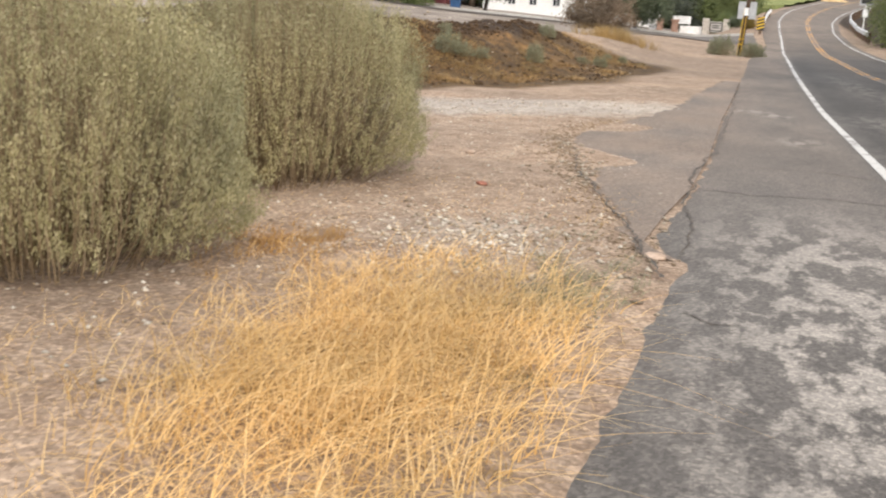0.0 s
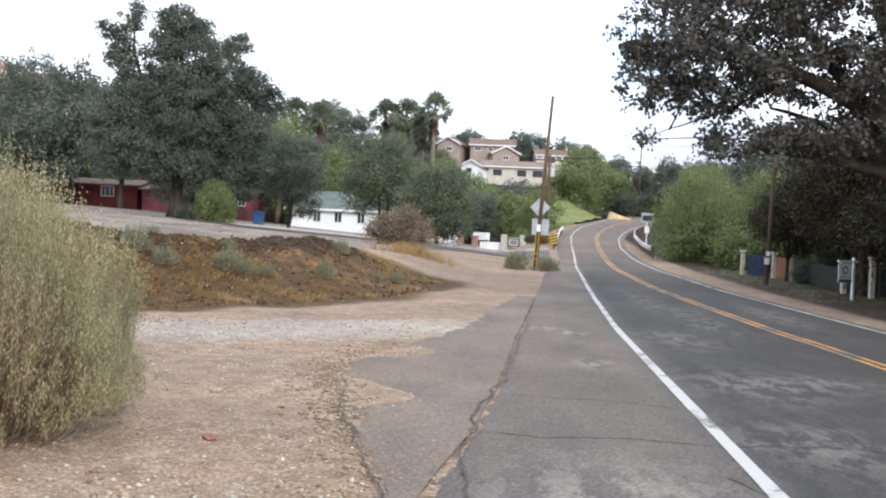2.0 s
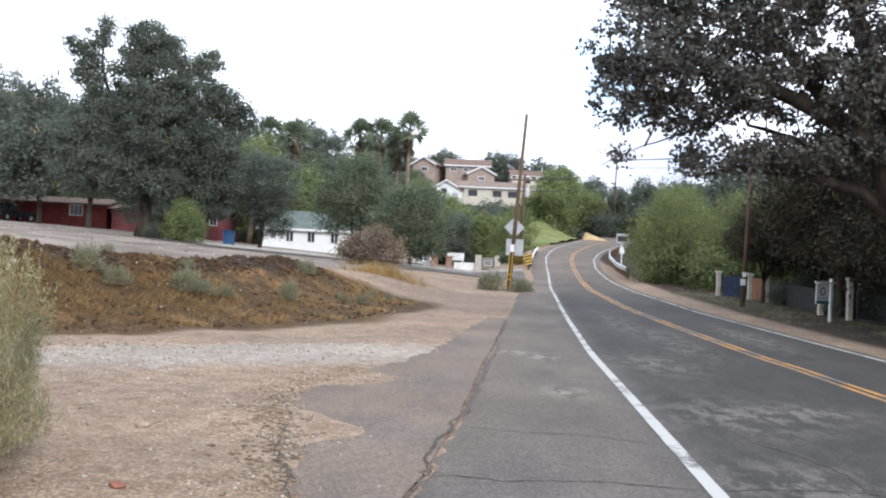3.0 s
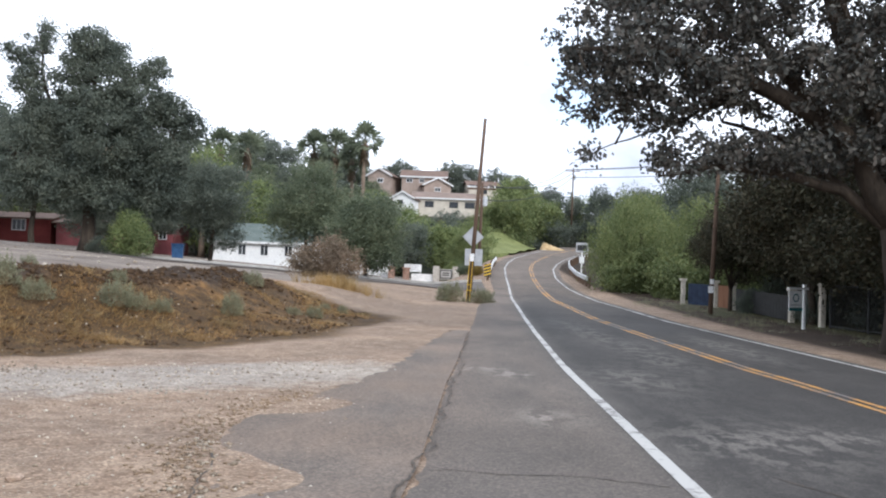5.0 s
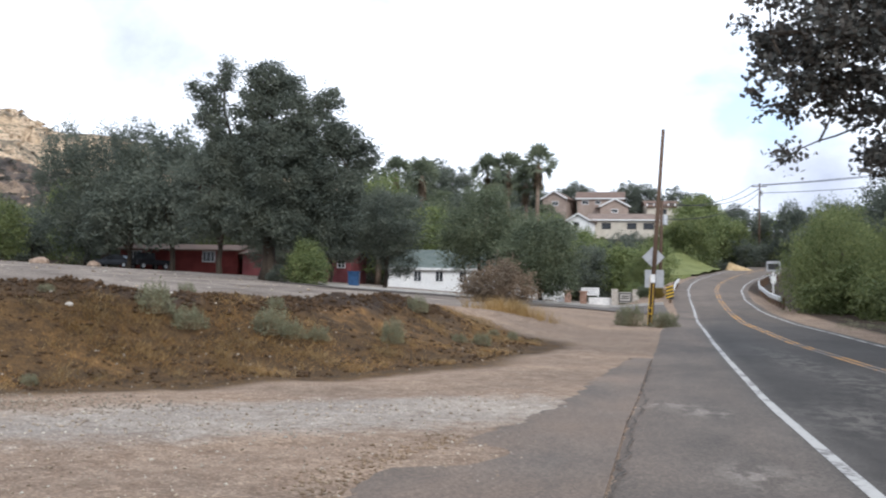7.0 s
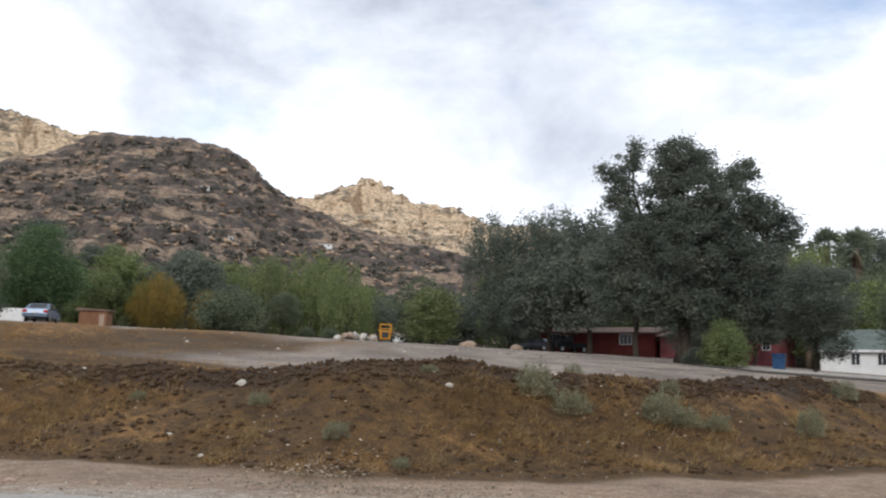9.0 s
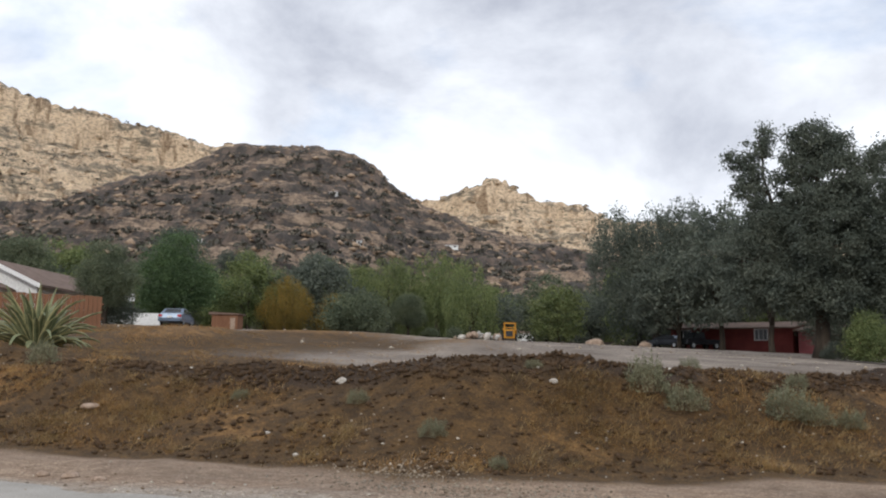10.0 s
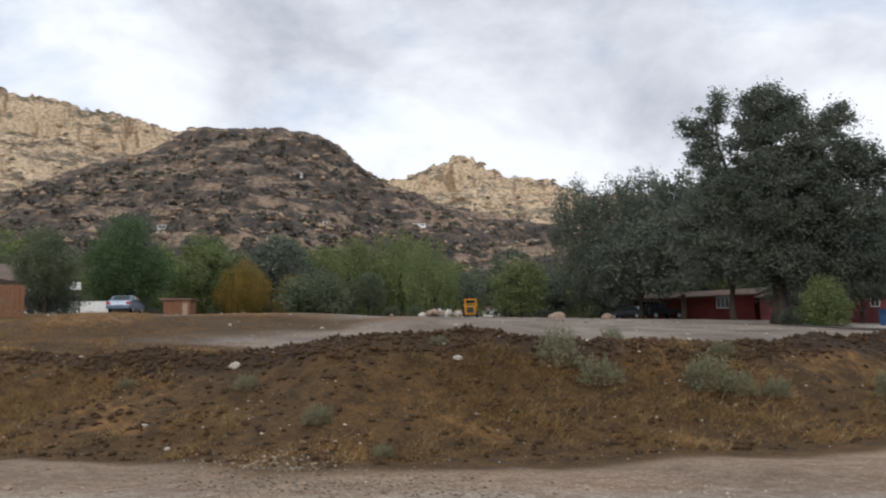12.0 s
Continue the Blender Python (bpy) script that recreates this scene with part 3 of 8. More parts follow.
def border_distance(x, y):
    """Distance from the border, positive on the lot's side."""
    x, y = np.asarray(x, float), np.asarray(y, float)
    best, sign = np.full(x.shape, 1e9), np.ones(x.shape)
    for (ax, ay), (bx, by) in zip(BORDER[:-1], BORDER[1:]):
        dx, dy = bx - ax, by - ay
        t = np.clip(((x - ax) * dx + (y - ay) * dy) / (dx * dx + dy * dy), 0, 1)
        d = np.hypot(x - ax - t * dx, y - ay - t * dy)
        near = d < best - 1e-9
        side = dx * (y - ay) - dy * (x - ax)
        sign = np.where(near, np.sign(side), sign)
        best = np.where(near, d, best)
    return best * sign


def wave(x, y, f, seed=0):
    """Cheap smooth unevenness between -1 and 1."""
    a = np.sin(x * f + 1.3 * seed + 1.7 * np.sin(y * f * 0.73 + seed)) + np.sin(y * f * 1.13 - 0.7 * seed + 1.4 * np.sin(x * f * 0.81 + 2.1 * seed))
    return a / 2


def lattice(i, j, seed):
    h = np.sin(i * 127.1 + j * 311.7 + seed * 74.7) * 43758.5453
    return h - np.floor(h)


def fractal(x, y, size, seed, octaves=4):
    """Layered smooth noise between about -1 and 1, its largest lumps size metres across."""
    total, amp = np.zeros(np.shape(x)), 0.55
    for k in range(octaves):
        u, w = x / size + 17.3 * k, y / size - 9.1 * k
        i, j = np.floor(u), np.floor(w)
        a, b = u - i, w - j
        a, b = a * a * (3 - 2 * a), b * b * (3 - 2 * b)
        lo = lattice(i, j, seed) * (1 - a) + lattice(i + 1, j, seed) * a
        hi = lattice(i, j + 1, seed) * (1 - a) + lattice(i + 1, j + 1, seed) * a
        total = total + amp * (2 * (lo * (1 - b) + hi * b) - 1)
        size, amp = size * 0.5, amp * 0.55
    return total


def lot_z(x, y):
    z = 0.5 - 0.06 * np.maximum(x, -40) - 0.043 * np.minimum(np.maximum(x, -95) + 40, 0) + 0.006 * np.minimum(y, 120)
    z = z + 17 * smooth(115, 215, y) * smooth(-110, -40, x)
    z = z + 0.08 * np.maximum(-x - 95, 0) * smooth(-95, -160, x)
    return np.minimum(z, 40)


def land_z(x, y):
    x, y = np.asarray(x, float), np.asarray(y, float)
    sd = border_distance(x, y)
    k = smooth(0.0, 4.6, sd)
    ridge = (0.05 + 0.27 * smooth(-15, -9, x)) * np.exp(-((sd - 4.4) / 1.5) ** 2) * smooth(38, 33, y) * smooth(-30, -20, x)
    ridge = ridge - 0.34 * smooth(-11, -15, x) * smooth(0.5, 4.0, sd) * smooth(15, 6, sd)
    rough = k * smooth(9, 5, sd) * smooth(45, 38, y)
    bumps = rough * (0.1 * wave(x, y, 1.1, 1) + 0.2 * fractal(x, y, 1.3, 3, 4))
    bumps = bumps + np.exp(-((sd - 4.4) / 1.0) ** 2) * smooth(38, 33, y) * smooth(-22, -17, x) * (0.16 * fractal(x, y, 2.2, 8, 2) + 0.16 * np.abs(fractal(x, y, 0.55, 5, 2)))
    bumps = bumps + 0.42 * np.maximum(0, wave(x, y, 0.5, 8)) * smooth(-17, -22, x) * smooth(-37, -31, x) * smooth(6, 10, sd) * smooth(44, 36, y)
    bumps = bumps + (1 - smooth(-1.5, -0.4, x)) * (0.03 * wave(x, y, 1.7, 4) + 0.012 * wave(x, y, 5.3, 5)) * (1 - k)
    bumps = bumps + smooth(5, 9, sd) * 0.05 * wave(x, y, 0.5, 6)
    return road_z(y) * (1 - k) + lot_z(x, y) * k + ridge + bumps - 0.02 * smooth(-0.8, 0.4, x) * (1 - k)


def on_land(x, y, lift=0.0):
    return float(land_z(np.array([x]), np.array([y]))[0]) + lift


def spread(lo, hi, step, far, grow):
    a = list(np.arange(lo, hi, step))
    d, q = step, lo
    left = []
    while q > -far:
        d *= grow
        q -= d
        left.append(q)
    d, q = step, a[-1]
    right = []
    while q < far:
        d *= grow
        q += d
        right.append(q)
    return np.array(left[::-1] + a + right)


def grid_faces(nx, ny):
    i, j = np.meshgrid(np.arange(nx - 1), np.arange(ny - 1))
    a = (j * nx + i).ravel()
    return np.stack([a, a + 1, a + nx + 1, a + nx], 1)


gx, gy = spread(-24, 1, 0.09, 3000, 1.08), spread(2, 36, 0.09, 3000, 1.08)
X, Y = np.meshgrid(gx, gy)
X, Y = X.ravel(), Y.ravel()
Z = land_z(X, Y)
Z = Z - 6 * smooth(330, 900, np.hypot(X, Y))
land = array_mesh("ground", np.stack([X, Y, Z], 1), grid_faces(len(gx), len(gy)), True)
SD = border_distance(X, Y)
DRIVE = np.array([(-60, 1.5), (-30, 7.0), (-20, 9.4), (-14, 11.2), (-9, 13.4), (-5, 16.6), (-1.6, 19.4)])


def line_distance(x, y, line):
    best = np.full(x.shape, 1e9)
    for (ax, ay), (bx, by) in zip(line[:-1], line[1:]):
        dx, dy = bx - ax, by - ay
        t = np.clip(((x - ax) * dx + (y - ay) * dy) / (dx * dx + dy * dy), 0, 1)
        best = np.minimum(best, np.hypot(x - ax - t * dx, y - ay - t * dy))
    return best


zone = np.zeros((len(X), 4), np.float32)
zone[:, 3] = 1
zone[:, 0] = smooth(3.2, 0.3, line_distance(X, Y, DRIVE) + 0.8 * fractal(X, Y, 2.5, 4)) * 0.72 + 0.5 * np.exp(-(((X + 1.6) / 1.3) ** 2 + ((Y - 6.6) / 1.2) ** 2))
zone[:, 1] = smooth(-1.5, 0.6, SD + 0.5 * wave(X, Y, 0.8, 5)) * smooth(9.5, 6.0, SD + 0.8 * wave(X, Y, 0.7, 3)) * smooth(39, 34, Y) + smooth(5, 8, SD) * smooth(-17, -24, X) * smooth(42, 34, Y) * 0.75
zone[:, 1] += 0.34 * smooth(-0.1, 0.6, fractal(X, Y, 0.9, 9)) * smooth(-1.4, -2.0, X) * smooth(-6, -5, X) * smooth(5.2, 4.2, Y)
zone[:, 2] = smooth(4.5, 7.5, SD) * (1 - 0.9 * smooth(130, 160, np.hypot(X, Y)))
land.color_attributes.new("zone", "FLOAT_COLOR", "POINT").data.foreach_set("color", zone.ravel())
cover = np.zeros((len(X), 4), np.float32)
cover[:, 3] = 1
cover[:, 0] = smooth(1.5, 0.5, np.abs(SD - 4.4)) * smooth(36, 31, Y) * smooth(-21, -17, X) * (0.75 + 0.6 * fractal(X, Y, 1.8, 7))
# right verge: leaf litter and oak shade in one dark colour; also beyond 112 m
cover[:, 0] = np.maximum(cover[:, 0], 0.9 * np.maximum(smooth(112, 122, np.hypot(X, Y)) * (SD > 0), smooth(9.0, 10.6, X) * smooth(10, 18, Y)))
cover[:, 1] = (0.75 + 0.4 * fractal(X, Y, 0.5, 4)) * np.exp(-(((X + 1.35) / 0.8) ** 2 + ((Y - 3.8) / 1.6) ** 2)) + (0.34 + 0.7 * fractal(X, Y, 1.1, 2, 5)) * smooth(0.4, 1.6, SD) * smooth(4.6, 3.2, SD) * smooth(38, 33, Y) * (0.5 + 0.5 * wave(X, Y, 0.8, 9)) + 0.5 * np.exp(-(((X + 45) / 9) ** 2 + ((Y - 34) / 5) ** 2)) + 0.5 * smooth(0.1, 0.8, wave(X, Y, 0.5, 8)) * smooth(-17, -23, X) * smooth(6, 10, SD) * smooth(42, 34, Y)
cover[:, 2] = smooth(8, 4, np.hypot((X - 6) * 0.9, Y - 136)) + 0.4 * smooth(11, 13, X) * smooth(60, 40, np.abs(Y - 55))
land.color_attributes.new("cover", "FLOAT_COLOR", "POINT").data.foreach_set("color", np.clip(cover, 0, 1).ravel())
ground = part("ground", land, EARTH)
tagged(ground, "tan and brown dirt ground with pale gravel drive", "ground", kind="structure")

# ---- the road ----
rng = np.random.default_rng(5)
EDGE_Y = [-60, 0, 2.7, 3.8, 4.5, 5.0, 5.6, 6.1, 6.5, 6.75, 7.0, 8.3, 9.6, 11.3, 12, 15.5, 18.3, 21.1, 27, 34, 44, 52, 60, 75, 90, 100, 110, 122, 135, 150]
EDGE_X = [-0.7, -0.55, -0.45, -0.33, -0.3, -0.24, -0.18, -0.14, -0.1, -0.3, -0.38, -0.27, -0.12, -0.02, 0.03, 0.14, 0.22, 0.36, 0.6, 0.95, 1.35, 2.0, 2.7, 3.0, 3.8, 4.6, 5.9, 8.4, 11.8, 16.8]


def ribbon(ys, left, right, lift, cols=12, ragged=0.0):
    """A strip of road surface between two edges, following the slope."""
    ys = np.asarray(ys)
    l, r2 = left(ys), right(ys)
    if ragged:
        l = l + ragged * (wave(ys, ys * 0.3, 7.0, 2) + 0.6 * wave(ys, ys * 0.2, 17.0, 5))
    q = np.linspace(0, 1, cols)
    x = l[:, None] * (1 - q) + r2[:, None] * q
    y = np.repeat(ys[:, None], cols, 1)
    z = road_z(y) + lift
    return np.stack([x, y, z], -1).reshape(-1, 3), grid_faces(cols, len(ys))


ys = np.concatenate([np.arange(-60, 0, 1.0), np.arange(0, 24, 0.1), np.arange(24, 60, 0.5), np.arange(60, 151, 1.0)])
v, f = ribbon(ys, lambda y: np.interp(y, EDGE_Y, EDGE_X), lambda y: np.interp(y, LINE_Y, RIGHT_X) + 0.55, 0.015, 30, 0.035)
edge = np.arange(len(ys)) * 30
for idx in (edge, edge + 29):
    v[idx, 2] -= 0.045
road_mesh = array_mesh("road", v, f, True)
rz = np.zeros((len(v), 4), np.float32)
rz[:, 3] = 1
lane = v[:, 0] - np.interp(v[:, 1], LINE_Y, LEFT_X)
rz[:, 0] = 1.0 * np.exp(-(((v[:, 0] - 0.95) / 0.8) ** 2)) * smooth(9.8, 6.5, v[:, 1]) + 0.1 * np.exp(-(((v[:, 0] - 3.9) / 1.3) ** 2)) * smooth(60, 20, v[:, 1])
for px, py, sx, sy in ((1.4, 14.9, 0.3, 0.6), (0.75, 20.4, 0.4, 0.4), (1.3, 19.6, 0.3, 0.5), (3.2, 13.6, 0.7, 1.3), (4.3, 14.2, 0.5, 0.7), (3.3, 19.5, 0.6, 1.6), (4.6, 24, 0.5, 3.0), (2.9, 10.0, 0.5, 1.0), (4.1, 31, 0.4, 4.0), (6.9, 27, 0.5, 4.0)):
    rz[:, 0] += 1.1 * np.exp(-(((v[:, 0] - px) / sx) ** 2 + ((v[:, 1] - py) / sy) ** 2))
rz[:, 1] = smooth(0.1, -0.4, lane) * (0.6 + 0.4 * smooth(0.9, 0.0, v[:, 0] - np.interp(v[:, 1], EDGE_Y, EDGE_X))) * smooth(5, 16, v[:, 1]) + 0.3 * smooth(1.0, 0.1, np.interp(v[:, 1], LINE_Y, RIGHT_X) + 0.5 - v[:, 0]) + 1.3 * smooth(34, 80, v[:, 1]) + 0.3 * np.maximum(0, wave(v[:, 0] * 2.0, v[:, 1] * 0.25, 1.0, 4)) * smooth(20, 36, v[:, 1])
rz[:, 2] = smooth(0.0, 0.25, lane) * smooth(0.3, 0.0, v[:, 0] - np.interp(v[:, 1], LINE_Y, RIGHT_X)) * smooth(80, 36, v[:, 1])
road_mesh.color_attributes.new("zone", "FLOAT_COLOR", "POINT").data.foreach_set("color", np.clip(rz, 0, 1).ravel())
road = part("road", road_mesh, ASPHALT)
tagged(road, "worn grey asphalt road with cracks and dusty patches", "road", kind="structure")


def stripe(name, xs, offset, width, material, y0, y1, label):
    yy = np.arange(y0, y1, 0.4)
    w = width * (1 + 0.06 * wave(yy, yy, 3.1, 1))
    v, f = ribbon(yy, lambda y: np.interp(y, LINE_Y, xs) + offset - w / 2, lambda y: np.interp(y, LINE_Y, xs) + offset + w / 2, 0.021, 3)
    ob = part(name, array_mesh(name, v, f, True), material)
    return tagged(ob, label, "road marking", kind="structure")


stripe("edge_line", LEFT_X, 0, 0.13, WHITE_LINE, -50, 148, "worn white painted edge line on the asphalt")
stripe("edge_line", RIGHT_X, 0, 0.12, WHITE_LINE, -50, 148, "worn white painted edge line on the asphalt")
stripe("centre_line", MID_X, -0.1, 0.1, YELLOW_LINE, -50, 140, "faded yellow double centre line on the asphalt")
stripe("centre_line", MID_X, 0.1, 0.1, YELLOW_LINE, -50, 140, "faded yellow double centre line on the asphalt")


def crack(points, width, seed):
    """A dirt-filled crack: a ragged ribbon along a few way points."""
    rg = np.random.default_rng(seed)
    p = np.array(points, float)
    t = np.concatenate([[0], np.cumsum(np.hypot(*np.diff(p, axis=0).T))])
    q = np.arange(0, t[-1], 0.05)
    x, y = np.interp(q, t, p[:, 0]), np.interp(q, t, p[:, 1])
    wob = np.cumsum(rg.normal(0, 0.012, len(q)))
    wob -= np.linspace(0, wob[-1], len(q))
    dx, dy = np.gradient(x), np.gradient(y)
    ln = np.hypot(dx, dy) + 1e-9
    nx, ny = -dy / ln, dx / ln
    x, y = x + nx * wob, y + ny * wob
    w = width * (0.35 + rg.uniform(0, 1, len(q)) ** 2)
    v = np.stack([np.stack([x - nx * w, y - ny * w, road_z(y) + 0.0195], 1), np.stack([x + nx * w, y + ny * w, road_z(y) + 0.0195], 1)], 1).reshape(-1, 3)
    k = np.arange(len(q) - 1) * 2
    return v, np.stack([k, k + 1, k + 3, k + 2], 1)


CRACKS = [([(0.02, 11.9), (0.7, 11.7), (1.4, 11.75), (2.0, 11.5)], 0.012), ([(-0.1, 9.75), (0.6, 9.6), (1.3, 9.7), (2.0, 9.6), (3.0, 9.9), (4.6, 9.7), (6.0, 9.8)], 0.014),
          ([(0.3, 15.5), (0.25, 14.0), (0.04, 12.0), (-0.12, 10.2), (-0.05, 8.6), (0.02, 7.2), (-0.05, 6.6)], 0.015), ([(0.3, 15.5), (0.4, 21), (0.75, 29)], 0.013),
          ([(2.9, 12.0), (3.2, 11.4), (3.4, 10.6), (3.3, 9.9)], 0.015), ([(2.2, 17.5), (3.4, 17.8), (5.4, 17.3)], 0.012), ([(1.9, 8.6), (2.05, 7.9), (2.3, 7.1)], 0.01),
          ([(3.0, 8.4), (4.0, 8.0), (5.2, 8.3)], 0.011), ([(0.05, 5.2), (0.2, 5.0), (0.35, 5.05)], 0.008), ([(2.6, 24.5), (4.2, 24.8), (5.6, 24.2)], 0.012)]
v, f = joined(*[crack(p, w, 20 + i) for i, (p, w) in enumerate(CRACKS)])
tagged(part("crack", array_mesh("crack", v, f), CRACK, road), kind="stuff")

# the older, dust-covered apron of asphalt beside the road
OUTER = np.array([(6.5, -0.32), (7.2, -0.45), (8.0, -0.6), (9.0, -0.95), (10.8, -1.3), (12.5, -1.72), (14.3, -1.9), (15.8, -1.6), (17.7, -1.1), (20, -0.7), (24, -0.4), (30, 0.3)])
ya = np.arange(6.5, 30, 0.1)
va, fa = ribbon(ya, lambda y: np.interp(y, OUTER[:, 0], OUTER[:, 1]), lambda y: np.interp(y, EDGE_Y, EDGE_X) + 0.06, 0.008, 14, 0.08)
va[:, 2] += 0.004 * wave(va[:, 0], va[:, 1], 4.0, 3)
va[np.arange(len(ya)) * 14, 2] -= 0.05
apron_mesh = array_mesh("apron", va, fa, True)
az = np.zeros((len(va), 4), np.float32)
az[:, 0], az[:, 1], az[:, 3] = 0.15, 1.35 + 0.5 * smooth(-0.4, -1.6, va[:, 0]) + 0.35 * wave(va[:, 0], va[:, 1], 1.6, 5), 1
apron_mesh.color_attributes.new("zone", "FLOAT_COLOR", "POINT").data.foreach_set("color", az.ravel())
tagged(part("pavement", apron_mesh, ASPHALT), "crumbling dusty asphalt apron beside the road", "pavement", kind="structure")
v, f = joined(crack([(-0.34, 6.6), (-0.5, 7.5), (-0.75, 8.6), (-1.1, 9.9), (-1.35, 11.0), (-1.6, 12.2)], 0.013, 41), crack([(-0.12, 5.9), (-0.3, 6.5), (-0.36, 7.0)], 0.016, 42))
v[:, 2] += 0.004
tagged(part("crack", array_mesh("crack", v, f), CRACK, bpy.data.objects["pavement"]), kind="stuff")

# pale worn drive that leaves the road behind the saltbushes
DRIVE_EDGE = np.array([(-34, 6.9), (-20, 11.4), (-14.5, 13.0), (-13, 13.45), (-11.4, 14.0), (-9.9, 14.35), (-8.6, 14.85), (-7.4, 14.9)])
xd = np.arange(-34, -7.4, 0.12)
qd = np.linspace(0, 1, 9)
wide = 3.4 * smooth(-7.2, -9.5, xd)
ragged = 0.10 * wave(xd, xd * 0.3, 3.1, 2) + 0.05 * wave(xd, xd, 8.3, 6)
DX = np.repeat(xd[:, None], 9, 1)
DY = (np.interp(xd, DRIVE_EDGE[:, 0], DRIVE_EDGE[:, 1]) + ragged)[:, None] - wide[:, None] * qd
DZ = np.maximum(land_z(DX.ravel(), DY.ravel()).reshape(DX.shape) + 0.012, 0.025 + 0.0 * DX)
DZ[:, 0] -= 0.07
DZ[:, -1] -= 0.08
tagged(part("pavement_drive", array_mesh("drive", np.stack([DX, DY, DZ], -1).reshape(-1, 3), grid_faces(9, len(xd))[:, ::-1], True), DRIVE_CONCRETE), "pale worn concrete drive with a broken edge", "drive", kind="structure")

# side street across the lot
ST = np.array([(4.0, 63.5), (-4, 66.2), (-12, 68.2), (-24, 68.6)])
xs = np.arange(2.3, -24, -0.5)
sy = np.interp(-xs, -ST[:, 0], ST[:, 1])
q = np.linspace(-1, 1, 7)
wd = np.interp(-xs, [-2.3, 2, 24], [5.4, 5.0, 3.0])
SX = np.repeat(xs[:, None], 7, 1)
SY = sy[:, None] + q * wd[:, None]
v = np.stack([SX, SY, land_z(SX.ravel(), SY.ravel()).reshape(SX.shape) + 0.05], -1).reshape(-1, 3)
v[:, 2] = np.maximum(v[:, 2], land_z(v[:, 0], v[:, 1]) + 0.04)
me = array_mesh("side_street", v, grid_faces(7, len(xs)), True)
az = np.zeros((len(v), 4), np.float32)
az[:, 1], az[:, 3] = 0.35, 1
me.color_attributes.new("zone", "FLOAT_COLOR", "POINT").data.foreach_set("color", az.ravel())
tagged(part("road_side_street", me, ASPHALT), "grey asphalt side street joining the road", "road", kind="structure")
kerb = Shape()
for i in range(0, len(xs) - 2, 2):
    a, b = (xs[i], sy[i] + wd[i] + 0.1), (xs[i + 2], sy[i + 2] + wd[i + 2] + 0.1)
    za, zb = on_land(*a), on_land(*b)
    kerb.add([(a[0], a[1], za - 0.1), (b[0], b[1], zb - 0.1), (b[0], b[1] + 0.25, zb - 0.1), (a[0], a[1] + 0.25, za - 0.1),
              (a[0], a[1], za + 0.2), (b[0], b[1], zb + 0.2), (b[0], b[1] + 0.25, zb + 0.2), (a[0], a[1] + 0.25, za + 0.2)],
             [(0, 1, 5, 4), (4, 5, 6, 7), (2, 3, 7, 6), (0, 4, 7, 3), (1, 2, 6, 5)])
tagged(part("kerb", kerb, CONCRETE), "pale concrete kerb along the side street", "kerb", kind="structure")

# mown slope above the bend
rows_y = np.linspace(119, 139, 40)
q = np.linspace(0, 1, 16)
LX = np.interp(rows_y, EDGE_Y, EDGE_X)[:, None] - 1.0 - 6.0 * q
LY = np.repeat(rows_y[:, None], 16, 1) + 3 * q
LZ = road_z(rows_y)[:, None] + 0.05 + (0.85 + 1.6 * smooth(121, 138, rows_y)[:, None]) * smooth(0, 1, q) * smooth(118, 124, rows_y)[:, None] + 0.08 * wave(LX, LY, 0.9, 2)
LZ[:, -1] -= 3.0
LZ[0], LZ[-1] = LZ[0] - 1.5, LZ[-1] - 2.5
me = array_mesh("lawn", np.stack([LX, LY, LZ], -1).reshape(-1, 3), grid_faces(16, 40)[:, ::-1], True)
tagged(part("lawn", me, LAWN), "mown green grass slope above the road's bend", "lawn", kind="structure")

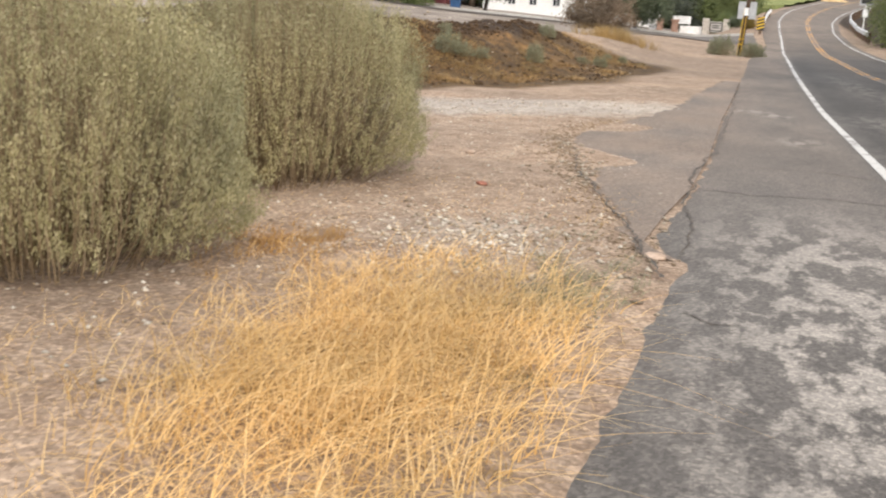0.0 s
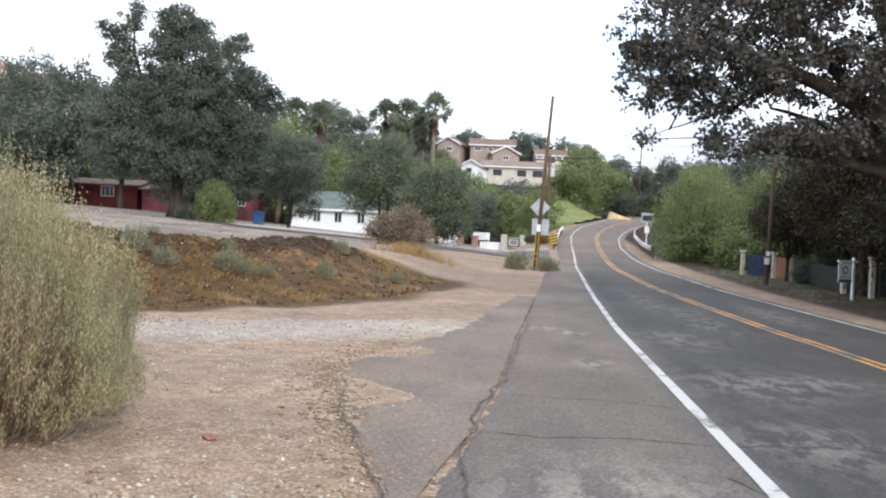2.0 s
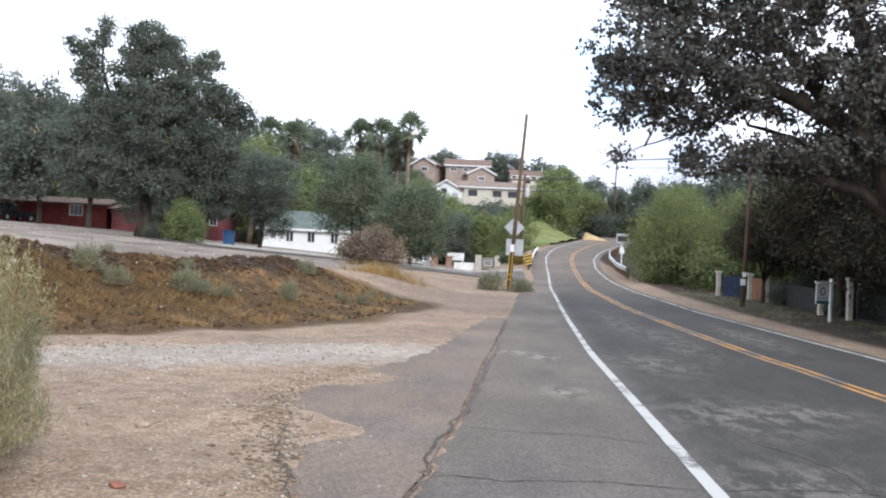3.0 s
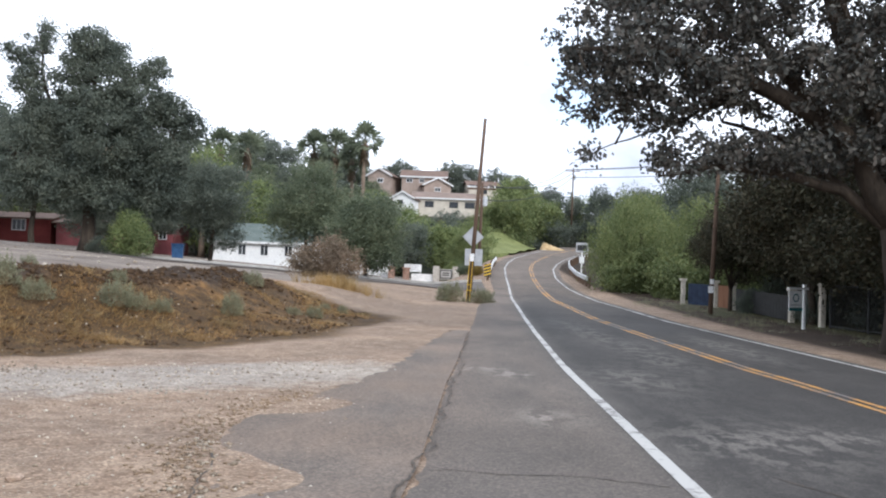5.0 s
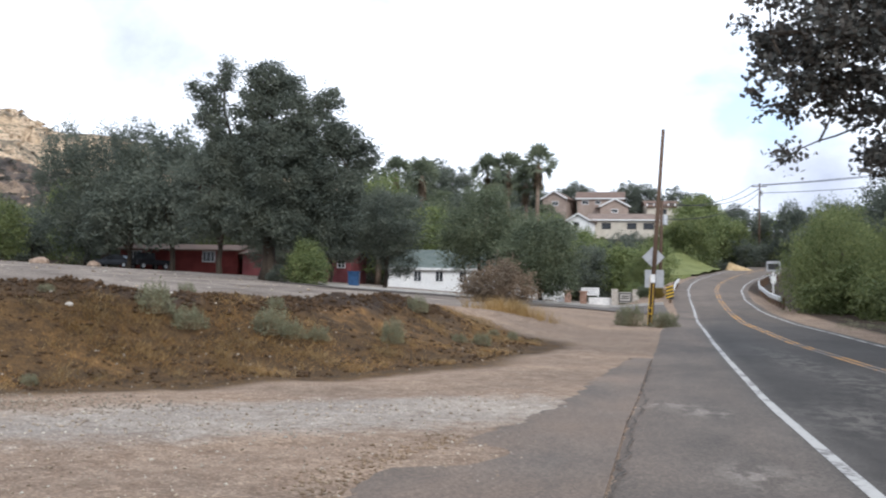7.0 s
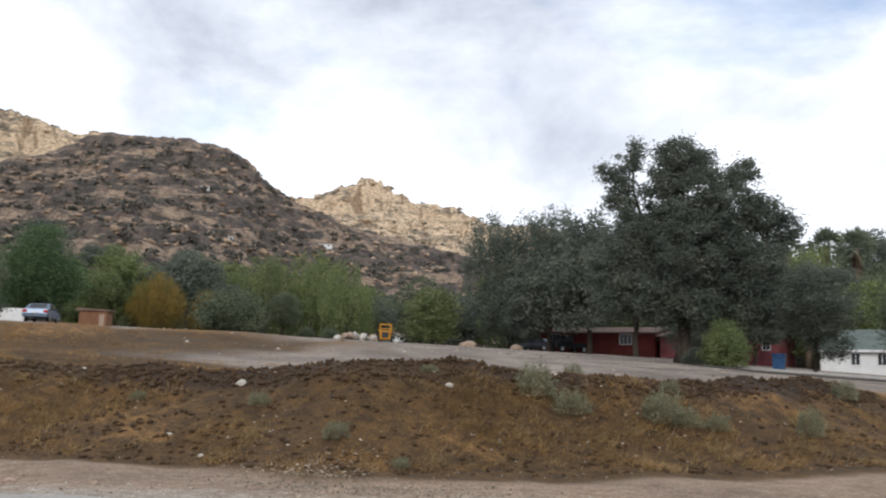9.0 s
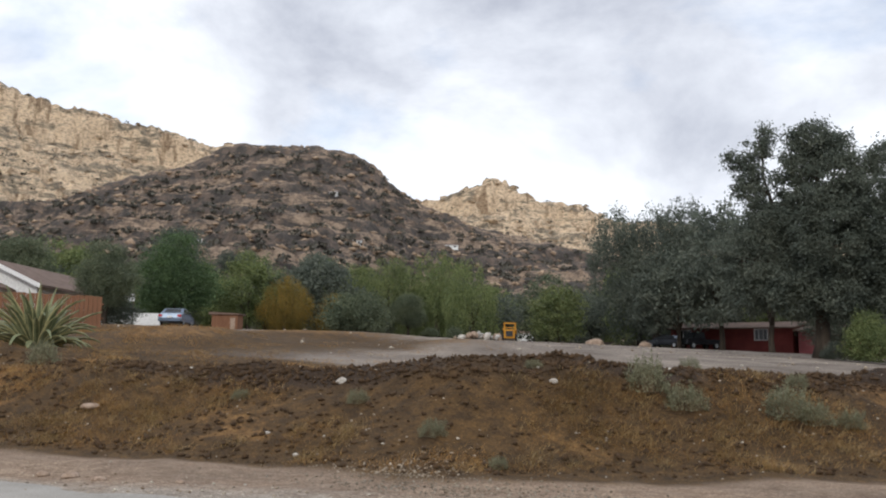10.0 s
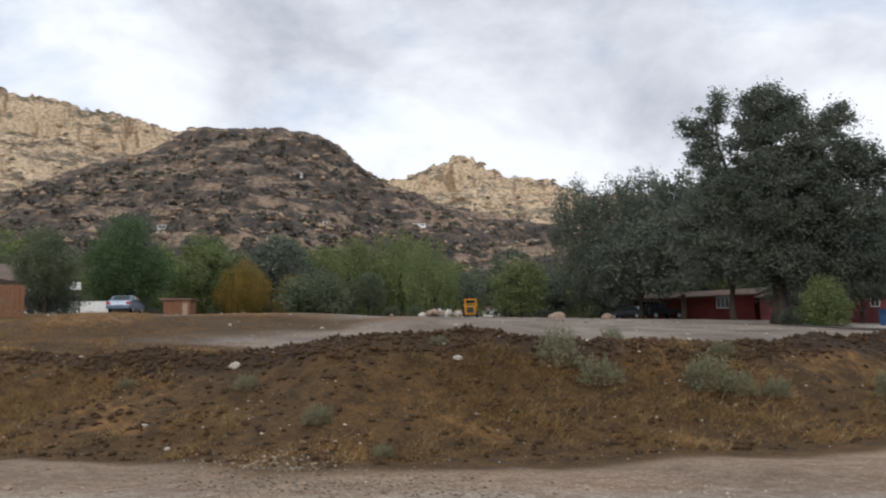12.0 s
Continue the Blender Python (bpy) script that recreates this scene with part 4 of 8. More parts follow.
# ---- mountains ----
def mountain(name, ridge, r0, r1, base, profile, material, seed, rugged, label, cols=900, rows=150, ledge=1.0, rubble=4.0, columns=3.0):
    """A range seen from the valley: bearing left of +y in degrees and the ridge's elevation, from r0 to r1 metres away."""
    az = np.linspace(ridge[0][0], ridge[-1][0], cols)
    el = np.interp(az, [a for a, _ in ridge], [e for _, e in ridge])
    s = np.linspace(0, 1.25, rows)
    A, S = np.meshgrid(np.radians(az), s)
    R = r0 + (r1 - r0) * S
    top = np.tan(np.radians(np.repeat(el[None], rows, 0))) * r1 + 1.5
    h = np.interp(S, [p for p, _ in profile], [q for _, q in profile])
    x, y = -np.sin(A) * R, np.cos(A) * R
    z = base + (top - base) * h
    flat = np.stack([x, y, z], -1).reshape(-1, 3)
    d, out = np.empty(len(flat)), np.empty(len(flat))
    for i, p in enumerate(flat):
        q = Vector(p)
        near = noise.voronoi(Vector((p[0] / 13, p[1] / 13, p[2] / 9 + seed)))[0]
        tall = noise.voronoi(Vector((p[0] / 12 + seed, p[1] / 12, p[2] / 45)))[0]
        d[i] = noise.fractal(q / 60 + Vector((seed, 0, 0)), 0.9, 2.1, 6) * 8 + (near[1] - near[0]) * rubble
        out[i] = (tall[1] - tall[0]) * columns + noise.noise(q / 25) * 2
    amt = rugged * np.clip(S.ravel() * 4, 0, 1)
    taper = np.where(S.ravel() > 0.9, 0.75, 1.0)
    flat[:, 2] += d * amt * taper
    flat[:, 0] += np.sin(A.ravel()) * out * amt
    flat[:, 1] -= np.cos(A.ravel()) * out * amt
    # ledges: the slope climbs in steps where the beds of rock come out
    bed = flat[:, 2] / 8.5 + 0.6 * fractal(flat[:, 0], flat[:, 1], 60, 3, 3)
    flat[:, 2] += amt * ledge * 1.9 * np.sin(2 * np.pi * bed) * (S.ravel() < 0.93)
    me = array_mesh(name, flat, grid_faces(cols, rows)[:, ::-1], False)
    ob = part(name, me, material)
    tagged(ob, label, "mountain", kind="structure")
    return flat.reshape(rows, cols, 3)


FRONT = [(4, 3.5), (12, 4), (25, 5.6), (34, 6.6), (38, 7.2), (42, 8.4), (45, 9.5), (47, 10.7), (47.7, 11.6), (49.4, 12.6), (51.5, 13.2), (54.3, 13.0), (55.6, 12.6), (57, 11.9), (58.5, 11.3), (62, 10.5), (66, 9.0), (70, 8.2), (75, 7.4), (84, 7.5), (100, 6)]
BACK = [(-4, 3), (10, 5.2), (20, 6.8), (28, 8.0), (33, 8.6), (34.4, 8.9), (35.6, 9.6), (36.5, 9.45), (38.2, 9.7), (39.8, 10.6), (41.2, 10.95), (42.5, 10.6), (45, 9.7), (48, 9.5), (53, 11.4), (55, 12.6), (56.6, 12.75), (57.9, 12.3), (59.8, 12.8), (62.1, 13.1), (64.8, 13.8), (66.7, 13.9), (69.6, 14.85), (72.7, 15.35), (75.6, 15.1), (82, 15), (92, 14), (110, 11)]
front_pts = mountain("mountain_front", FRONT, 215, 560, 8, [(0, 0), (0.3, 0.22), (0.6, 0.5), (0.85, 0.84), (0.95, 0.97), (1.0, 1.0), (1.1, 0.9), (1.25, 0.6)], HILL, 3.0, 0.9, "scrub-covered rocky hill with cloud shade put into its colours")
back_pts = mountain("mountain_back", BACK, 480, 960, 25, [(0, 0), (0.3, 0.25), (0.6, 0.55), (0.78, 0.72), (0.83, 0.765), (0.85, 0.91), (0.92, 0.945), (1.0, 1.0), (1.12, 0.92), (1.25, 0.6)], CLIFF, 9.0, 1.15, "pale sandstone cliffs and ridges coloured as if sunlit", ledge=0.8, rubble=4.5, columns=8.0)


def scatter_scrub(name, pts, count, seed, material, size, label, per=30):
    """Rounded shrubs, each a cloud of leaves, over a hillside."""
    rg = np.random.default_rng(seed)
    rows, cols, _ = pts.shape
    i, j = rg.integers(4, int(rows * 0.72), count), rg.integers(0, cols, count)
    c = pts[i, j] + rg.normal(0, 1.5, (count, 3)) * np.array([1, 1, 0.1])
    r = size * rg.uniform(0.45, 1.25, (count, 1))
    d = rg.normal(size=(count * per, 3))
    d /= np.linalg.norm(d, axis=1, keepdims=True)
    d[:, 2] = np.abs(d[:, 2]) * 0.8
    p = np.repeat(c, per, 0) + d * np.repeat(r, per, 0) * rg.uniform(0.6, 1.1, (count * per, 1))
    v, f = leaf_arrays(p, size * 0.55, rg, 0.8)
    tagged(part(name, array_mesh(name, v, f), material), label, "scrub", kind="stuff")


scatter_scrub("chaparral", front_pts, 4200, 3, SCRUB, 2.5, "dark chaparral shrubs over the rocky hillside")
scatter_scrub("chaparral", back_pts, 2400, 4, SCRUB, 2.6, "dark shrubs among the pale cliffs", 18)


def pebble_arrays(centres, sizes, rng, flat=0.7):
    """Angular stones with eight faces, each one its own shape."""
    n = len(centres)
    d = np.array([(1, 0, 0), (0, 1, 0), (-1, 0, 0), (0, -1, 0), (0.3, 0.2, 1), (-0.2, -0.3, -0.8)], float)
    v = d[None] * (1 + 0.45 * rng.uniform(-1, 1, (n, 6, 3)))
    v += rng.normal(0, 0.12, (n, 6, 3))
    a = rng.uniform(0, 6.3, n)
    c, s = np.cos(a)[:, None], np.sin(a)[:, None]
    x, y = v[..., 0] * c - v[..., 1] * s, v[..., 0] * s + v[..., 1] * c
    v = np.stack([x, y, v[..., 2] * flat], -1) * np.asarray(sizes)[:, None, None] + centres[:, None]
    t = np.array([(0, 1, 4), (1, 2, 4), (2, 3, 4), (3, 0, 4), (1, 0, 5), (2, 1, 5), (3, 2, 5), (0, 3, 5)])
    return v.reshape(-1, 3), (np.arange(n)[:, None, None] * 6 + t).reshape(-1, 3)


def scatter_rock(name, pts, count, seed, material, lo, hi, label):
    rg = np.random.default_rng(seed)
    rows, cols, _ = pts.shape
    i, j = rg.integers(6, int(rows * 0.82), count), rg.integers(0, cols, count)
    v, f = pebble_arrays(pts[i, j], lo + (hi - lo) * rg.uniform(0, 1, count) ** 3, rg, 0.55)
    tagged(part(name, array_mesh(name, v, f), material), label, "rocks", kind="stuff")


scatter_rock("boulders", front_pts, 9000, 6, HILL_ROCK, 0.4, 2.8, "pale boulders strewn over the dark hillside")
scatter_rock("boulders", back_pts, 4200, 7, CLIFF, 1.2, 6.5, "pale sandstone boulders below the cliffs")


# ---- trees ----
def crown_mesh(name, blobs, clumps, per, spread_r, leaf, seed, aspect=0.5, droop=0.0, strands=0.0):
    """A crown of leaf clumps set over several uneven lobes; strands lets the clumps hang down."""
    rg = np.random.default_rng(seed)
    b = np.array(blobs, float)
    wgt = (b[:, 3] * b[:, 4] + b[:, 4] * b[:, 5] + b[:, 3] * b[:, 5])
    k = rg.choice(len(b), clumps, p=wgt / wgt.sum())
    d = rg.normal(size=(clumps, 3))
    d /= np.linalg.norm(d, axis=1, keepdims=True)
    rad = rg.uniform(0.25, 1.0, clumps) ** 0.4
    lump = 1 + 0.16 * np.sin(d[:, 0] * 5 + k) * np.cos(d[:, 2] * 6 + 2 * k)
    c = b[k, :3] + d * b[k, 3:6] * (rad * lump)[:, None]
    size = rg.uniform(0.5, 1.3, clumps)
    p = np.repeat(c, per, 0) + rg.normal(size=(clumps * per, 3)) * (np.repeat(size, per)[:, None] * spread_r) * np.array([1, 1, 0.75])
    if strands:
        p[:, 2] -= np.abs(rg.normal(size=len(p))) * strands
    v, f = leaf_arrays(p, leaf, rg, aspect, droop)
    return array_mesh(name, v, f), c


def limbs(base, forks, seed, sides=7):
    """Trunk and limbs: each fork is a list of points and the radius at its two ends, bent a little on the way."""
    rg = random.Random(seed)
    s = Shape()
    for pts, r0, r1 in forks:
        fine = []
        for a, b in zip(pts[:-1], pts[1:]):
            for q in (0, 0.33, 0.66):
                p = Vector(a).lerp(Vector(b), q)
                if fine:
                    p += Vector((rg.uniform(-1, 1), rg.uniform(-1, 1), rg.uniform(-0.6, 0.6))) * (0.035 * (Vector(b) - Vector(a)).length)
                fine.append(p)
        fine.append(Vector(pts[-1]))
        n = len(fine) - 1
        radii = [r0 + (r1 - r0) * (i / n) ** 0.8 for i in range(n + 1)]
        if pts[0] == base:
            radii[0] *= 1.35
        s.tube(fine, radii, sides)
    return s


def twigs(shape, forks, centres, count, radius, seed):
    """Thin branches from the limbs out to some of the leaf clumps."""
    rg = np.random.default_rng(seed)
    nodes = np.array([Vector(a).lerp(Vector(b), q)[:] for pts, _, _ in forks for a, b in zip(pts[:-1], pts[1:]) for q in (0.3, 0.65, 1.0)])
    for i in rg.choice(len(centres), min(count, len(centres)), False):
        c = centres[i]
        near = nodes[np.argmin(((nodes - c) ** 2).sum(1) + rg.uniform(0, 0.6, len(nodes)))]
        mid = (near + c) / 2 + rg.normal(0, 0.12, 3) * np.linalg.norm(c - near)
        shape.tube([near, mid, c], [radius, radius * 0.6, radius * 0.2], 4, False)


def tree(name, m, blobs, forks, clumps, per, spread_r, leaf, material, seed, label, category="tree", group="", twig_count=0, twig_r=0.03, **kw):
    t = thing(name, m, label, category, group)
    me, c = crown_mesh("crown", blobs, clumps, per, spread_r, leaf, seed, **kw)
    wood = limbs((0, 0, -0.2), forks, seed)
    if twig_count:
        twigs(wood, forks, c, twig_count, twig_r, seed)
    part("trunk", wood, BARK, t, smooth=True)
    part("crown", me, material, t)
    return t


def stand(x, y, turn=0.0, size=1.0, lift=0.0):
    return pose(x, y, on_land(x, y, lift), 0, 0, turn) @ Matrix.Scale(size, 4)


# the tall tree on the lot
tree("eucalyptus_tree", stand(-26.5, 73.5, 21.5),
     [(-3.9, 0, 14.9, 0.75, 0.8, 1.7), (-3.5, 0.2, 15.6, 0.6, 0.6, 0.9), (-5.4, 0, 13.9, 0.65, 0.6, 0.6), (-4.7, 0, 12.4, 0.95, 0.9, 1.2), (-3.3, 0, 11.3, 1.5, 1.5, 1.9), (2.0, -0.6, 7.2, 2.5, 2.2, 2.2), (-0.6, -0.6, 6.2, 2.2, 2.0, 2.0), (1.0, 0.5, 9.8, 2.6, 2.4, 2.0),
      (-0.2, 0, 15.2, 1.7, 1.5, 1.2), (1.35, 0.2, 14.5, 1.2, 1.2, 1.0), (-1.0, 0, 13.5, 1.25, 1.5, 1.6), (0.6, 0, 12.3, 2.6, 2.6, 2.2), (4.1, 0, 14.1, 0.9, 0.8, 0.75), (3.0, 0, 13.2, 1.0, 0.9, 0.7), (4.9, 0, 13.4, 0.4, 0.4, 0.35),
      (3.4, 0, 11.3, 2.5, 2.4, 1.8), (5.6, 0, 10.6, 1.5, 1.5, 1.3), (7.0, 0.2, 9.6, 1.1, 1.1, 0.9), (0.5, 0, 8.4, 4.4, 4.0, 3.4), (4.7, 0, 7.1, 2.7, 2.8, 3.1), (5.2, -0.5, 4.3, 1.9, 2.0, 1.9),
      (-2.8, 0, 8.7, 2.2, 2.3, 2.2), (-4.2, 0.3, 6.6, 2.8, 2.8, 2.7), (-2.0, -0.8, 4.7, 2.5, 2.4, 2.0), (0.5, -1, 4.0, 2.4, 2.2, 1.3), (2.7, -1, 3.4, 1.7, 1.7, 1.1), (-4.8, -0.5, 4.2, 1.7, 1.8, 1.3)],
     [([(0, 0, -0.2), (0.1, 0, 3.0), (0, 0, 6.0), (0.1, 0, 11), (-0.1, 0, 15)], 0.62, 0.08), ([(0, 0, 3.2), (-1.8, 0.3, 7.5), (-3.3, 0.1, 11.5), (-3.9, 0, 15.6)], 0.32, 0.04), ([(0.1, 0, 3.6), (2.0, 0.2, 7.4), (3.0, 0, 11), (4.3, 0, 14)], 0.32, 0.04),
      ([(0, 0, 5), (-2.5, -0.6, 6.4), (-5, -0.5, 7.0)], 0.2, 0.05), ([(0.2, 0, 8), (3, -0.5, 9.2), (6, 0, 10.2)], 0.18, 0.04), ([(-3.3, 0.1, 11.5), (-4.6, 0, 13.2), (-5.7, 0, 14.1)], 0.1, 0.02), ([(0, 0, 9), (0.9, 0, 12), (1.6, 0.2, 14.8)], 0.15, 0.03), ([(3.0, 0, 11), (4.0, 0, 12.9), (4.9, 0, 13.5)], 0.1, 0.02)],
     2500, 74, 0.33, 0.2, LEAF_DARK, 11, "tall dark green eucalyptus with forked crown on the dirt lot", twig_count=260, twig_r=0.05)

# the oak that overhangs the road
OAK_FORKS = [([(0, 0, -0.2), (-0.1, 0, 1.6), (-0.4, -0.1, 3.2)], 0.62, 0.46), ([(-0.4, -0.1, 3.0), (-2.0, -0.4, 5.2), (-4.4, -1.0, 6.3), (-6.6, -1.6, 6.8), (-8.4, -1.9, 6.6)], 0.34, 0.05),
             ([(-0.3, 0, 2.8), (-1.7, 0, 3.9), (-3.4, -0.3, 4.2), (-4.9, -0.6, 4.3), (-6.2, -0.8, 4.0)], 0.2, 0.03), ([(-0.4, -0.1, 3.2), (-0.8, 0.8, 6), (-1.8, 1.2, 9), (-2.2, 1.6, 12)], 0.36, 0.07),
             ([(-2.0, -0.4, 5.2), (-3.6, 0.6, 7.6), (-5.6, 0.4, 9.4), (-7.2, 0.2, 9.9)], 0.22, 0.05), ([(-0.2, 0, 3.2), (1.8, 0.2, 5.6), (3.6, 0, 8)], 0.34, 0.07), ([(-0.6, 0.2, 5), (-2.6, -1.6, 8), (-4, -2.4, 10.6)], 0.2, 0.05),
             ([(-4.4, -1.0, 6.3), (-5.6, -0.4, 5.4), (-6.6, -0.6, 5.0), (-7.7, -0.9, 4.55)], 0.05, 0.012), ([(-1.7, 0, 3.9), (-3.0, 0.8, 5.2), (-4.4, 0.9, 5.6)], 0.15, 0.04)]
tree("oak_tree", stand(11.3, 27.2),
     [(-2.5, 0, 8.4, 4.0, 3.4, 2.2), (-5.5, -0.6, 8.2, 2.7, 2.6, 1.5), (-7.6, -1.4, 7.0, 1.5, 1.5, 0.95), (-7.9, -1.5, 5.8, 0.9, 1.0, 0.7), (-6.4, -1.2, 5.5, 1.2, 1.0, 0.45), (-6.2, -1.2, 6.2, 1.7, 1.5, 0.5), (-3.4, -0.6, 6.2, 2.4, 2.2, 0.8), (-7.4, -0.3, 9.3, 1.3, 1.5, 1.1), (-4.6, 0, 10.6, 2.8, 2.6, 1.6), (2, 0.4, 8.5, 3.6, 3.2, 3), (0, 0.5, 11.5, 4, 3.5, 2.2),
      (-3.0, -0.2, 4.7, 2.0, 1.5, 0.5), (-5.4, -0.7, 4.55, 1.2, 0.9, 0.45), (0.4, -0.2, 5.0, 2.4, 2.0, 0.9), (-8.2, -1.7, 6.6, 0.6, 0.7, 0.45), (-7.8, -0.9, 4.6, 0.45, 0.3, 0.22), (1.5, -0.6, 5.4, 3.0, 2.4, 1.4), (3.6, 0.6, 5.2, 2.6, 2.6, 1.8)],
     OAK_FORKS, 2000, 56, 0.19, 0.135, LEAF_OAK, 21, "gnarled dark oak with limbs arching over the road", twig_count=420, twig_r=0.028, aspect=0.6)

# built once, then copied about
KINDS = {
    "broad": ([(0, 0, 5.2, 3.4, 3.3, 2.8), (-2, 0.6, 4.0, 2.2, 2.2, 2.0), (2.1, -0.4, 4.2, 2.2, 2.3, 2.1), (0.4, 0.2, 7.2, 2.1, 2.0, 1.5), (-1.2, -1.2, 6.4, 1.7, 1.7, 1.4), (0.5, -0.8, 2.2, 2.6, 2.4, 1.2)],
              [([(0, 0, -0.2), (0.1, 0, 2.2), (0, 0, 5)], 0.26, 0.08), ([(0, 0, 2), (1.6, 0, 4.2)], 0.14, 0.05), ([(0, 0, 2), (-1.6, 0.4, 4.2)], 0.14, 0.05)], 360, 44, 0.44, 0.31, {}),
    "weeping": ([(0, 0, 5.0, 3.2, 3.2, 2.6), (-2.2, 0.3, 4.4, 1.9, 1.9, 2.2), (2.2, 0, 4.1, 2.0, 2.0, 2.2), (0.5, -1.4, 3.4, 2.2, 1.8, 2.0), (-0.6, 0.2, 7.0, 1.7, 1.7, 1.1)],
                [([(0, 0, -0.2), (0.15, 0, 2.4), (-0.1, 0, 5)], 0.3, 0.09), ([(0, 0, 2.2), (1.9, -0.2, 4.6)], 0.15, 0.05), ([(0, 0, 2.2), (-1.8, 0.2, 4.8)], 0.15, 0.05)], 420, 50, 0.24, 0.27, dict(aspect=0.28, droop=1.0, strands=1.15)),
    "olive": ([(0, 0, 4.9, 2.5, 2.4, 2.0), (-1.3, 0.3, 4.1, 1.4, 1.5, 1.6), (1.4, 0, 4.2, 1.5, 1.5, 1.7), (0.3, 0, 6.3, 1.6, 1.5, 0.9), (0, -0.8, 3.2, 1.5, 1.4, 1.0)],
              [([(0, 0, -0.2), (0.1, 0, 1.6), (-0.5, 0, 4)], 0.22, 0.07), ([(0.05, 0, 1.3), (0.8, 0.1, 3.8)], 0.14, 0.05)], 430, 38, 0.28, 0.27, dict(aspect=0.35)),
    "high": ([(0, 0, 6.4, 3.4, 3.3, 2.6), (-2, 0.6, 5.2, 2.2, 2.2, 1.9), (2.1, -0.4, 5.4, 2.2, 2.3, 2.0), (0.4, 0.2, 8.2, 2.1, 2.0, 1.4), (-1.2, -1.2, 7.4, 1.7, 1.7, 1.4)],
             [([(0, 0, -0.2), (0.15, 0, 2.8), (0, 0, 6)], 0.28, 0.08), ([(0.1, 0, 2.6), (1.6, 0, 5.2)], 0.14, 0.05), ([(0.1, 0, 2.6), (-1.6, 0.4, 5.2)], 0.14, 0.05)], 360, 44, 0.44, 0.31, {}),
    "great": ([(0, 0, 5.2, 3.3, 3.2, 2.7), (-2.2, 0.3, 4.4, 1.9, 1.9, 2.4), (2.2, 0, 4.1, 2.0, 2.0, 2.4), (0.5, -1.4, 3.2, 2.4, 1.8, 2.2), (0.1, 0.2, 6.4, 2.7, 2.5, 2.0), (1.9, 0, 5.9, 1.7, 1.6, 1.5), (-2.1, 0, 5.9, 1.6, 1.5, 1.4)],
              [([(0, 0, -0.2), (0.15, 0, 2.4), (-0.1, 0, 5)], 0.3, 0.09), ([(0, 0, 2.2), (1.9, -0.2, 4.6)], 0.15, 0.05), ([(0, 0, 2.2), (-1.8, 0.2, 4.8)], 0.15, 0.05)], 1500, 56, 0.2, 0.15, dict(aspect=0.4, droop=0.5, strands=0.35)),
    "shrub": ([(0, 0, 1.3, 1.9, 1.8, 1.3), (-1.2, 0.2, 1.0, 1.3, 1.2, 1.0), (1.3, 0, 1.0, 1.3, 1.3, 1.0), (0.2, 0, 2.1, 1.1, 1.1, 0.8)],
              [([(0, 0, -0.2), (0.2, 0, 1.4)], 0.08, 0.03), ([(0.1, 0, 0.1), (-0.9, 0.2, 1.2)], 0.05, 0.02)], 190, 34, 0.27, 0.24, {}),
}
MODELS = {}
PLACED = set()


def plant(kind, material, name, x, y, size, turn, label, group="", lift=0.0, tall=1.0, category="tree"):
    """A tree of a kind and leaf colour, sharing its meshes with the others of that sort."""
    near = math.hypot(x, y - 5) < 104
    key = (kind, material.name, int(turn) % 2, near)
    m = pose(x, y, on_land(x, y, lift), 0, 0, turn * 37) @ Matrix.Diagonal((size, size, size * tall, 1))
    if key not in MODELS:
        blobs, forks, clumps, per, sr, leaf, kw = KINDS[kind]
        if near:
            clumps, per, leaf = int(clumps * 1.45), int(per * 1.3), leaf * 0.62
        else:
            clumps, per, leaf = int(clumps * 0.62), int(per * 0.95), leaf * 0.95
        rg = random.Random(len(MODELS) + 3)
        blobs = [tuple(q * rg.uniform(0.86, 1.14) for q in b) for b in blobs]
        t = tree(name, m, blobs, forks, clumps, per, sr, leaf, material, 50 + len(MODELS), label, category, group, **kw)
        MODELS[key] = {o.name.split(".")[0]: o.data for o in t.children}
        return t
    t = thing(name, m, label, category, group)
    for nm, me in MODELS[key].items():
        part(nm, me, None, t)
    return t


OLV = "olive trees by the side street"
plant("olive", LEAF_OLIVE, "olive_tree", -10.9, 77.2, 1.25, 1, "grey-green olive tree with rounded crown by the side street", OLV, lift=-0.9)
plant("olive", LEAF_OLIVE, "olive_tree", -5.9, 71.6, 1.2, 2, "grey-green olive tree with bushy crown by the side street", OLV, lift=-2.2)
plant("olive", LEAF_DARK, "bushy_tree", -18.9, 79.3, 1.2, 3, "dense dark bushy tree reaching the ground beside the street", lift=-1.2)
plant("shrub", LEAF_MID, "citrus_tree", -22.2, 70.3, 0.78, 4, "small bright green citrus tree beside the big trunk", tall=1.35)
plant("shrub", LEAF_DARK, "shrub", -24.9, 71.5, 0.4, 1, "low dark shrub at the foot of the tall tree", category="shrub")
plant("shrub", LEAF_GREYBROWN, "dry_bush", -6.7, 57.4, 0.85, 1, "dry brown leafless bush on the dirt corner", category="bush")
plant("weeping", LEAF_PEPPER, "pepper_tree", 12.6, 66.5, 1.0, 1, "light green weeping pepper tree beside the road", "roadside pepper trees", lift=-1.3)
plant("weeping", LEAF_PEPPER, "pepper_tree", 15.6, 62, 0.95, 2, "light green weeping pepper tree beside the road", "roadside pepper trees", lift=-1.4)
plant("weeping", LEAF_PEPPER, "pepper_tree", 17.5, 57, 0.85, 3, "light green weeping pepper tree beside the road", "roadside pepper trees", lift=-1.4)
plant("shrub", LEAF_PEPPER, "pepper_tree", 12.0, 64.2, 1.15, 1, "low light green branches of a young pepper tree", "roadside pepper trees", lift=-0.3)
